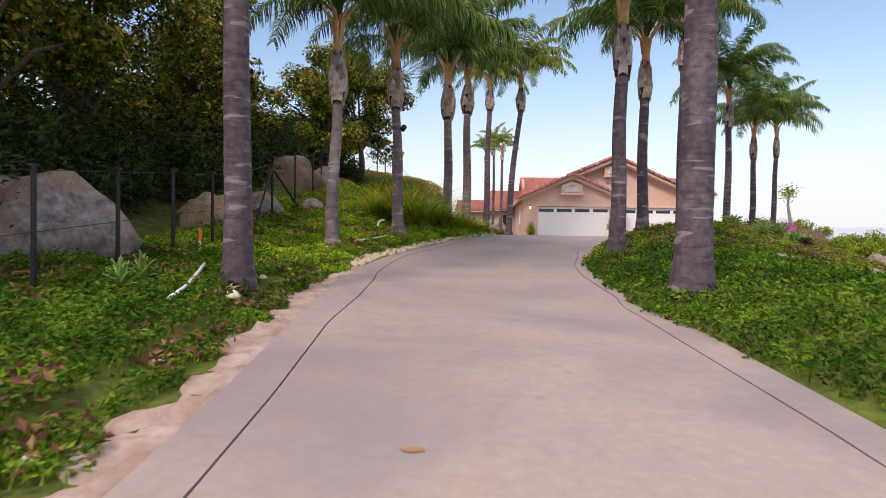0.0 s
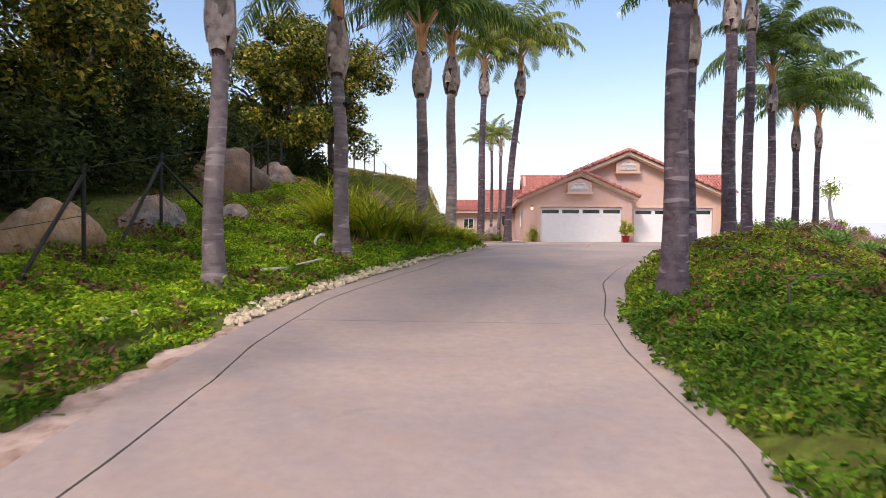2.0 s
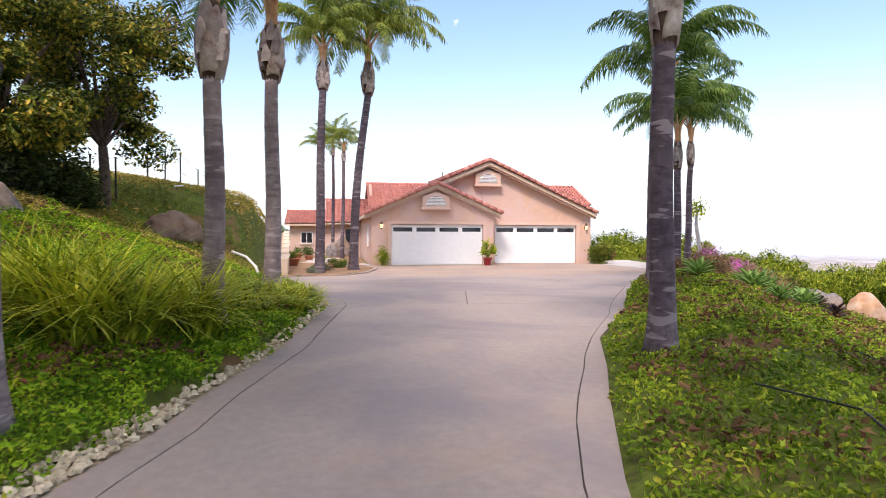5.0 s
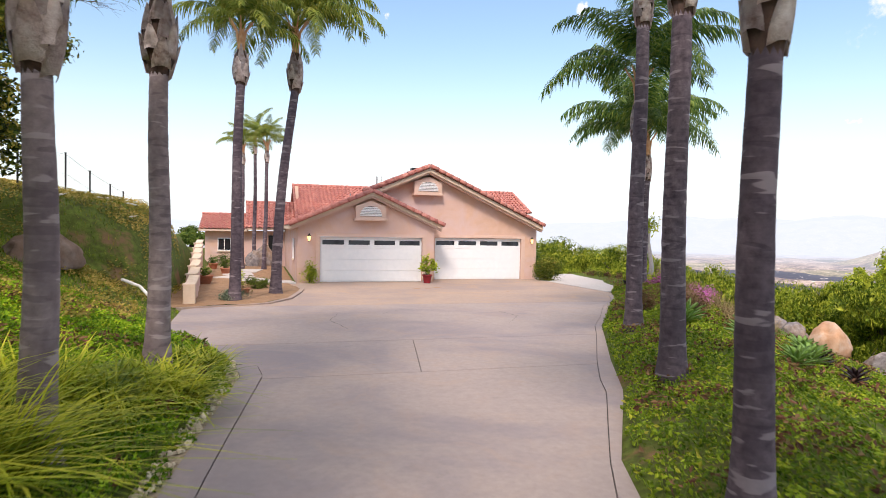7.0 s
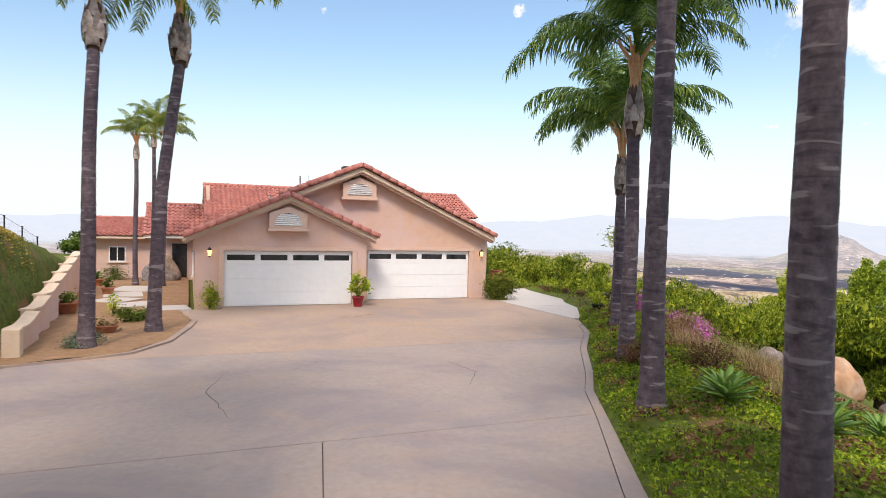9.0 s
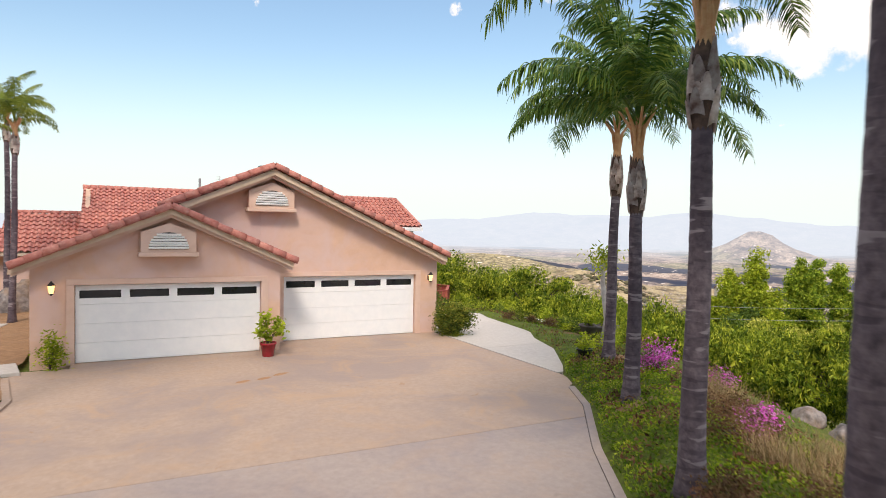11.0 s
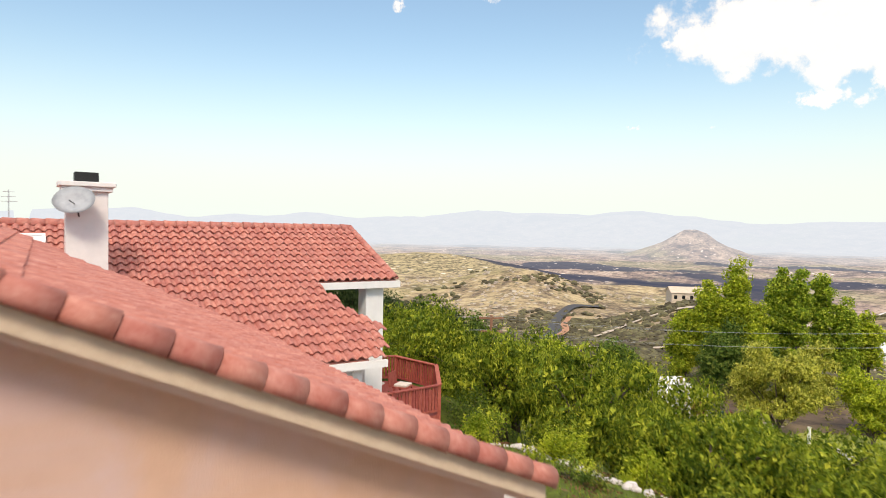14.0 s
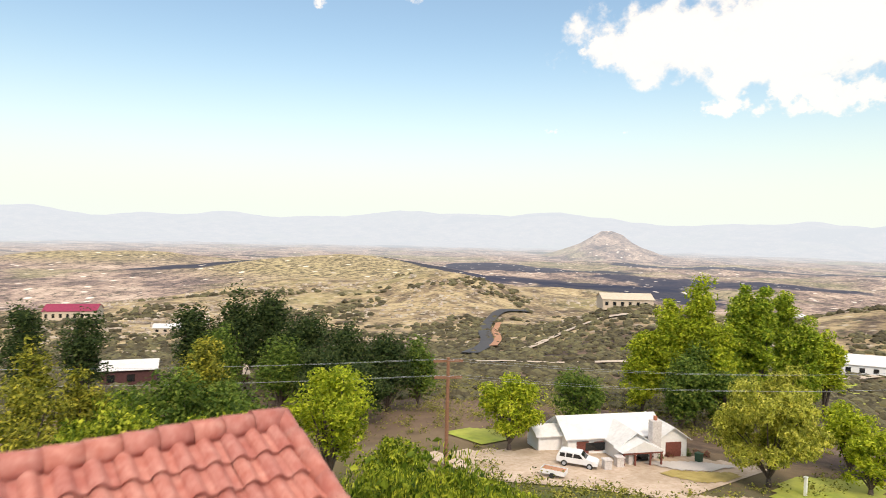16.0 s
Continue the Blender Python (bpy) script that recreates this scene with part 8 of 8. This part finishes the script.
for b in ((-1.5, -0.8, 0.55, 1.5, -0.74, 1.0), (-1.5, 0.74, 0.55, 1.5, 0.8, 1.0), (-1.5, -0.74, 0.55, -1.44, 0.74, 1.0), (1.44, -0.74, 0.55, 1.5, 0.74, 1.0)):
    box(*b, 0, bm)
part("bed", bm, M_CARWHITE, trl)
part("load", box(-1.4, -0.7, 0.56, 1.4, 0.7, 0.95, 0.15), M_CUT, trl)
for wy in (-0.9, 0.9):
    part("wheel", lathe([(0.1, -0.09), (0.33, -0.09), (0.33, 0.09), (0.1, 0.09)], 14), M_TYRE, trl, m=Matrix.Translation((0, wy, 0.33)) @ pose(0, 0, 0, 90))


# ---- power line ----
def pole(x, y, top, turn):
    z0 = float(land(x, y)) - 0.5
    pl = thing("utility_pole", "brown timber utility pole with two crossarms", "utility pole", Matrix.Translation((x, y, z0)) @ pose(0, 0, 0, 0, 0, turn))
    h = top - z0
    part("pole", tube([(0, 0, 0), (0, 0, h)], [0.24, 0.18], 10), M_POLE, pl)
    for z, w in ((h - 0.35, 1.6), (h - 2.1, 1.5)):
        part("crossarm", box(-w, -0.1, z - 0.13, w, 0.1, z + 0.13, 0.01), M_POLE, pl)
        for k in (-1, -0.4, 0.4, 1):
            part("insulator", lathe([(0.05, 0.07), (0.06, 0.14), (0.03, 0.24)], 8, centre=(k * w * 0.92, 0, z)), M_DISH, pl)
    return Matrix.Translation((x, y, z0)) @ pose(0, 0, 0, 0, 0, turn), h


M_POLE = mottled("pole_timber", [(0.3, (0.20, 0.09, 0.05)), (0.7, (0.32, 0.16, 0.10))], 6, 0.9, 15, 0.5)
px0, py0 = local(798, 67.4)
pm0, ph0 = pole(px0, py0, -5.6, -30)
ends = []
for (a, d, top, turn) in ((-20, 120, -6, -30), (84, 95, -4.5, -30)):
    ex, ey = polar(a, d)
    ends.append(pole(ex, ey, top, turn))
for (m1, h1) in ends:
    for z, w in ((0.35, 1.6), (2.1, 1.5)):
        for k in (-0.92, 0.92):
            a, c = pm0 @ Vector((k * w, 0, ph0 - z + 0.24)), m1 @ Vector((k * w, 0, h1 - z + 0.24))
            pts = [a.lerp(c, s) - Vector((0, 0, 6.0 * 0.5 * 4 * s * (1 - s) * 0.5)) for s in np.linspace(0, 1, 15)]
            tagged(part("power_line", tube(pts, [0.012] * 15, 4, caps=False), M_DISH), "thin grey power line between poles", "cable")

# ---- far houses ----
def far_house(px, depth, w, d, h, turn, wall, roof_m, label, name="house"):
    x, y = local(px, depth)
    ob = thing(name, label, "house", Matrix.Translation((x, y, float(land(x, y)) - 0.6)) @ pose(0, 0, 0, 0, 0, turn))
    gable_block(ob, -w / 2, -d / 2, w / 2, d / 2, 0, h, h + d * 0.2, wall, roof_m)
    for k in range(int(w / 4)):
        x0 = -w / 2 + 1.2 + k * 4
        part("window", box(x0, -d / 2 - 0.03, h * 0.4, x0 + 1.6, -d / 2 + 0.01, h * 0.75), M_GLASS, ob)
    return ob


M_PALEROOF = mottled("pale_tile", [(0.3, (0.50, 0.40, 0.30)), (0.7, (0.62, 0.52, 0.42))], 1, 0.85)
M_WINE = mottled("wine_roof", [(0.3, (0.22, 0.02, 0.06)), (0.7, (0.32, 0.04, 0.09))], 1, 0.8)
M_DARKWOOD = mottled("dark_boards", [(0.3, (0.07, 0.03, 0.03)), (0.7, (0.12, 0.05, 0.05))], 3, 0.85)
far_house(1108, 330, 26, 13, 5.5, -39, M_PALEROOF, M_PALEROOF, "large cream house on a rocky ridge")
far_house(1520, 215, 26, 12, 4.5, -60, M_WHITEWALL, M_WROOF, "white house on the far slope")
far_house(232, 142, 11, 7, 4.6, -20, M_DARKWOOD, M_WROOF, "dark timber barn with a white metal roof", "barn")
far_house(390, 140, 11, 7, 3.4, -10, M_DARKWOOD, M_PALEROOF, "brown house among trees")
far_house(130, 400, 30, 17, 7, -25, M_PALEROOF, M_WINE, "house with a wine-red metal roof")
for k, (px_, dep, w) in enumerate(((300, 330, 14), (345, 380, 16), (1180, 360, 14), (1420, 420, 16), (1480, 520, 18), (1330, 620, 20))):
    far_house(px_, dep, w, w * 0.55, 3.6, -30 + 15 * k, M_WHITEWALL if k % 2 else M_PALEROOF, M_PALEROOF if k % 3 else M_WROOF, "pale house far down the valley")

# ---- valley trees ----
M_POPLAR = leaf_mat("poplar_leaf", [(0.0, (0.14, 0.23, 0.025)), (0.5, (0.29, 0.40, 0.035)), (1.0, (0.50, 0.54, 0.07))], 0.55, 0.45)
M_OLIVEGOLD = leaf_mat("olive_gold_leaf", [(0.0, (0.09, 0.10, 0.015)), (0.5, (0.22, 0.23, 0.03)), (1.0, (0.44, 0.40, 0.05))])
M_WILLOW = leaf_mat("willow_leaf", [(0.0, (0.20, 0.22, 0.035)), (0.5, (0.44, 0.46, 0.07)), (1.0, (0.64, 0.62, 0.13))], 0.55, 0.45)
for k, (px_, dep, top, rx, rz, mat, n) in enumerate(VALLEY):
    x, y = local(px_, dep)
    mats = {"d": M_LEAF_DEEP, "m": M_LEAF_MID, "l": M_LEAF_LIGHT, "g": M_POPLAR, "p": M_PEPPER, "w": M_WILLOW, "o": M_OLIVEGOLD}
    base = float(land(x, y))
    rz = max(rz, (top - base) * 0.45) if rz < 6 else rz
    tree(x, y, top, (rx, rx, rz), max(0.3, (top - base) - (2.1 if rz < 6 else 2.6) * rz), mats[mat], 200 + k, int(n * 0.72), 0.18 + 0.0036 * dep, {"d": "dark evergreen tree on the slope below", "m": "green tree on the slope below", "l": "tall yellow-green poplar in the valley" if rz > 6 else "yellow-green rounded tree in the valley", "g": "tall fresh green poplar in the valley", "p": "drooping pepper tree in the valley", "w": "weeping yellow-green tree beside the bungalow", "o": "olive-gold broadleaf tree below the house"}[mat], n_clumps=36 if rz < 6 else 70, clump=0.30 if rz < 6 else 0.36, droop=1.2 if mat in "pw" else 0.1, trunk_r=0.3, taper=0.0 if rz < 6 else 0.55, group="trees in the valley")


def chaparral():
    """Dark scrub over the hills of the middle distance."""
    rng = np.random.default_rng(12)
    n = 19000
    az, d = np.radians(rng.uniform(-6, 86, n)), 125 * np.exp(rng.uniform(0, 1, n) * 1.65)
    x, y = 18 + d * np.sin(az), 58 + d * np.cos(az)
    ok = waves(x, y, 55, 2) + 0.4 * waves(x, y, 17, 7) > np.interp(d, [150, 260, 330, 420], [-1.2, -1.1, -0.3, 0.25])
    x, y, d = x[ok], y[ok], d[ok]
    v0 = np.array([(-1, 0, 0), (0, -1, 0), (1, 0, 0), (0, 1, 0), (0.1, 0.1, 1.0), (-0.6, -0.6, 0.65), (0.65, -0.55, 0.7), (0.6, 0.6, 0.6), (-0.6, 0.55, 0.7)])
    f0 = np.array([(0, 1, 5), (1, 6, 5), (1, 2, 6), (2, 7, 6), (2, 3, 7), (3, 8, 7), (3, 0, 8), (0, 5, 8), (5, 6, 4), (6, 7, 4), (7, 8, 4), (8, 5, 4)])
    size = rng.uniform(0.7, 2.2, (len(x), 1, 1)) * (0.6 + d[:, None, None] / 500)
    base = np.stack([x, y, land(x, y) - 0.3], 1)[:, None]
    v = base + v0[None] * size * rng.uniform(0.7, 1.3, (len(x), 9, 3)) * np.array([1, 1, 0.8])
    f = (f0[None] + 9 * np.arange(len(x))[:, None, None]).reshape(-1, 3)
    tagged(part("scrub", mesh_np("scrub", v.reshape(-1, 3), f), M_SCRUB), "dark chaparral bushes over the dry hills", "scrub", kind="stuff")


M_SCRUB = mottled("scrub_leaf", [(0.3, (0.045, 0.042, 0.03)), (0.7, (0.14, 0.12, 0.055))], 0.8, 0.95, 3, 0.8, island=0.4)
chaparral()


def outcrops():
    """Pale granite boulders over the near hills."""
    rng = np.random.default_rng(14)
    n = 5000
    az, d = np.radians(rng.uniform(5, 80, n)), 240 * np.exp(rng.uniform(0, 1, n) * 1.0)
    x, y = 18 + d * np.sin(az), 58 + d * np.cos(az)
    ok = waves(x, y, 70, 5) + 0.5 * waves(x, y, 22, 3) > 0.1
    x, y, d = x[ok], y[ok], d[ok]
    v0 = np.array([(-1, -0.6, 0), (1, -0.8, 0), (0.9, 0.8, 0), (-0.8, 0.9, 0), (-0.6, -0.4, 0.8), (0.6, -0.5, 0.9), (0.5, 0.6, 0.7), (-0.5, 0.5, 1.0)])
    f0 = np.array([(0, 1, 5, 4), (1, 2, 6, 5), (2, 3, 7, 6), (3, 0, 4, 7), (4, 5, 6, 7)])
    size = rng.uniform(0.4, 1.5, (len(x), 1, 1)) * (0.5 + d[:, None, None] / 700)
    base = np.stack([x, y, land(x, y) - 0.3], 1)[:, None]
    v = base + v0[None] * size * rng.uniform(0.6, 1.4, (len(x), 8, 3))
    f = (f0[None] + 8 * np.arange(len(x))[:, None, None]).reshape(-1, 4)
    tagged(part("rock_outcrops", mesh_np("rock_outcrops", v.reshape(-1, 3), f), M_OUTCROP), "pale granite outcrops on the dry hills", "rocks", kind="stuff")


M_OUTCROP = mottled("outcrop", [(0.3, (0.34, 0.28, 0.22)), (0.7, (0.50, 0.43, 0.36))], 0.6, 0.95, 2, 0.5, island=0.2)
outcrops()

# pots, shrubs and small things round the lower terrace beside the deck
for k, (x, y, w, h) in enumerate(((22.8, 58.2, 0.7, 0.9), (24.2, 59.6, 0.8, 1.2), (25.2, 61.4, 0.9, 1.4), (24.0, 56.0, 0.7, 0.9), (25.6, 57.6, 0.9, 1.3), (26.2, 63.5, 1.0, 1.6), (25.4, 54.2, 0.8, 1.1), (25.0, 51.6, 0.8, 1.0), (23.2, 60.8, 0.5, 0.8))):
    shrub(x, y, (w, w, h), (M_LEAF_LIGHT, M_PEPPER, M_LEAF_MID)[k % 3], 700 + k, 1300, 0.13, ("yellow-green garden shrub below the deck", "feathery green shrub below the deck", "rounded green shrub below the deck")[k % 3])
for k, (x, y, r, h) in enumerate(((20.6, 58.6, 0.26, 0.36), (21.2, 59.3, 0.3, 0.42), (21.7, 58.1, 0.22, 0.3), (20.2, 60.3, 0.28, 0.4), (22.2, 60.2, 0.26, 0.34))):
    q = pot(x, y, r, h, M_POT_CLAY, "terracotta pot with a leafy plant on the terrace", z=float(land(x, y)) + 0.16)
    plant_in(q, M_LEAF_LIGHT if k % 2 else M_LEAF_MID, (0.3, 0.3, 0.6), 240, 0.13, 40 + k)

# small plants and soil beside the walkway
rnd = random.Random(91)
for k in range(26):
    y = rnd.uniform(41.5, 57)
    x = edge_r(y) + rnd.uniform(0.5, 3.4)
    w = rnd.uniform(0.2, 0.5)
    kind = rnd.randrange(4)
    shrub(x, y, (w, w, w * rnd.uniform(0.7, 1.5)), (M_LEAF_MID, M_LEAF_LIGHT, M_RUST, M_OLIVE)[kind], 900 + k, 420, 0.085, ("small green garden plant beside the walkway", "small yellow-green garden plant beside the walkway", "small browning plant beside the walkway", "small olive-green plant beside the walkway")[kind])
# browned weeds between the grass of the strip
rng_s = np.random.default_rng(52)
p_s = scatter(rng_s, 26000, (16, 28, 40, 64, lambda x, y: (off_right(x, y) > 0.1) & (off_right(x, y) < 5) & (waves(x, y, 0.9, 3) > 0.1)))
p_s[:, 2] += rng_s.uniform(0.03, 0.14, len(p_s))
v_s, f_s = leaf_quads(rng_s, p_s, 0.08, 0.5, -0.2)
tagged(part("brown_weeds", mesh_np("brown_weeds", v_s, f_s), M_BROWNLEAF), "browned weeds and litter beside the walkway", "ground cover", kind="stuff")


def near_scrub():
    """Low leafy bushes over the slope below the house."""
    rng = np.random.default_rng(27)
    n = 620
    az, d = np.radians(rng.uniform(-5, 84, n)), rng.uniform(48, 150, n)
    x, y = 18 + d * np.sin(az), 58 + d * np.cos(az)
    clear = np.hypot(x - hx, y - hy) > 17  # the bungalow's yard is bare
    x, y = x[clear], y[clear]
    # a denser belt of bushes past the yard
    belt = [local(rng.uniform(480, 1500), rng.uniform(100, 150)) for k in range(420)]
    x, y = np.append(x, [float(b[0]) for b in belt]), np.append(y, [float(b[1]) for b in belt])
    n, per = len(x), 55
    size = rng.uniform(0.5, 1.7, n) + 0.5 * (np.arange(n) >= n - 420)
    c = np.stack([x, y, land(x, y) + size * 0.45], 1)
    pts = np.repeat(c, per, 0) + rng.normal(size=(n * per, 3)) * np.repeat(size, per)[:, None] * np.array([0.5, 0.5, 0.34])
    v, f = leaf_quads(rng, pts, 0.34, 0.5, 0.1)
    tagged(part("slope_bushes", mesh_np("slope_bushes", v, f), M_SLOPE), "low olive-green bushes on the slope below", "bushes", kind="stuff")


M_SLOPE = leaf_mat("slope_leaf", [(0.0, (0.08, 0.085, 0.02)), (0.5, (0.22, 0.23, 0.045)), (1.0, (0.42, 0.40, 0.09))])
near_scrub()

# rust marks on the apron
M_RUSTMARK = mottled("rust_mark", [(0.3, (0.30, 0.15, 0.07)), (0.7, (0.38, 0.22, 0.12))], 9, 0.85)
for x, y, w, d, a in STAINS:
    n = 14
    v = [(w * math.cos(k * 2 * math.pi / n) * (1 + 0.25 * math.sin(3 * k)), d * math.sin(k * 2 * math.pi / n), 0) for k in range(n)]
    bm = bmesh.new()
    bm.faces.new([bm.verts.new(q) for q in v])
    tagged(part("rust_stain", bm, M_RUSTMARK, m=Matrix.Translation((x, y, float(profile(y)) + 0.004)) @ pose(0, 0, 0, 0, 0, a)), "flat orange-brown rust stain on the concrete", "stain", kind="structure")
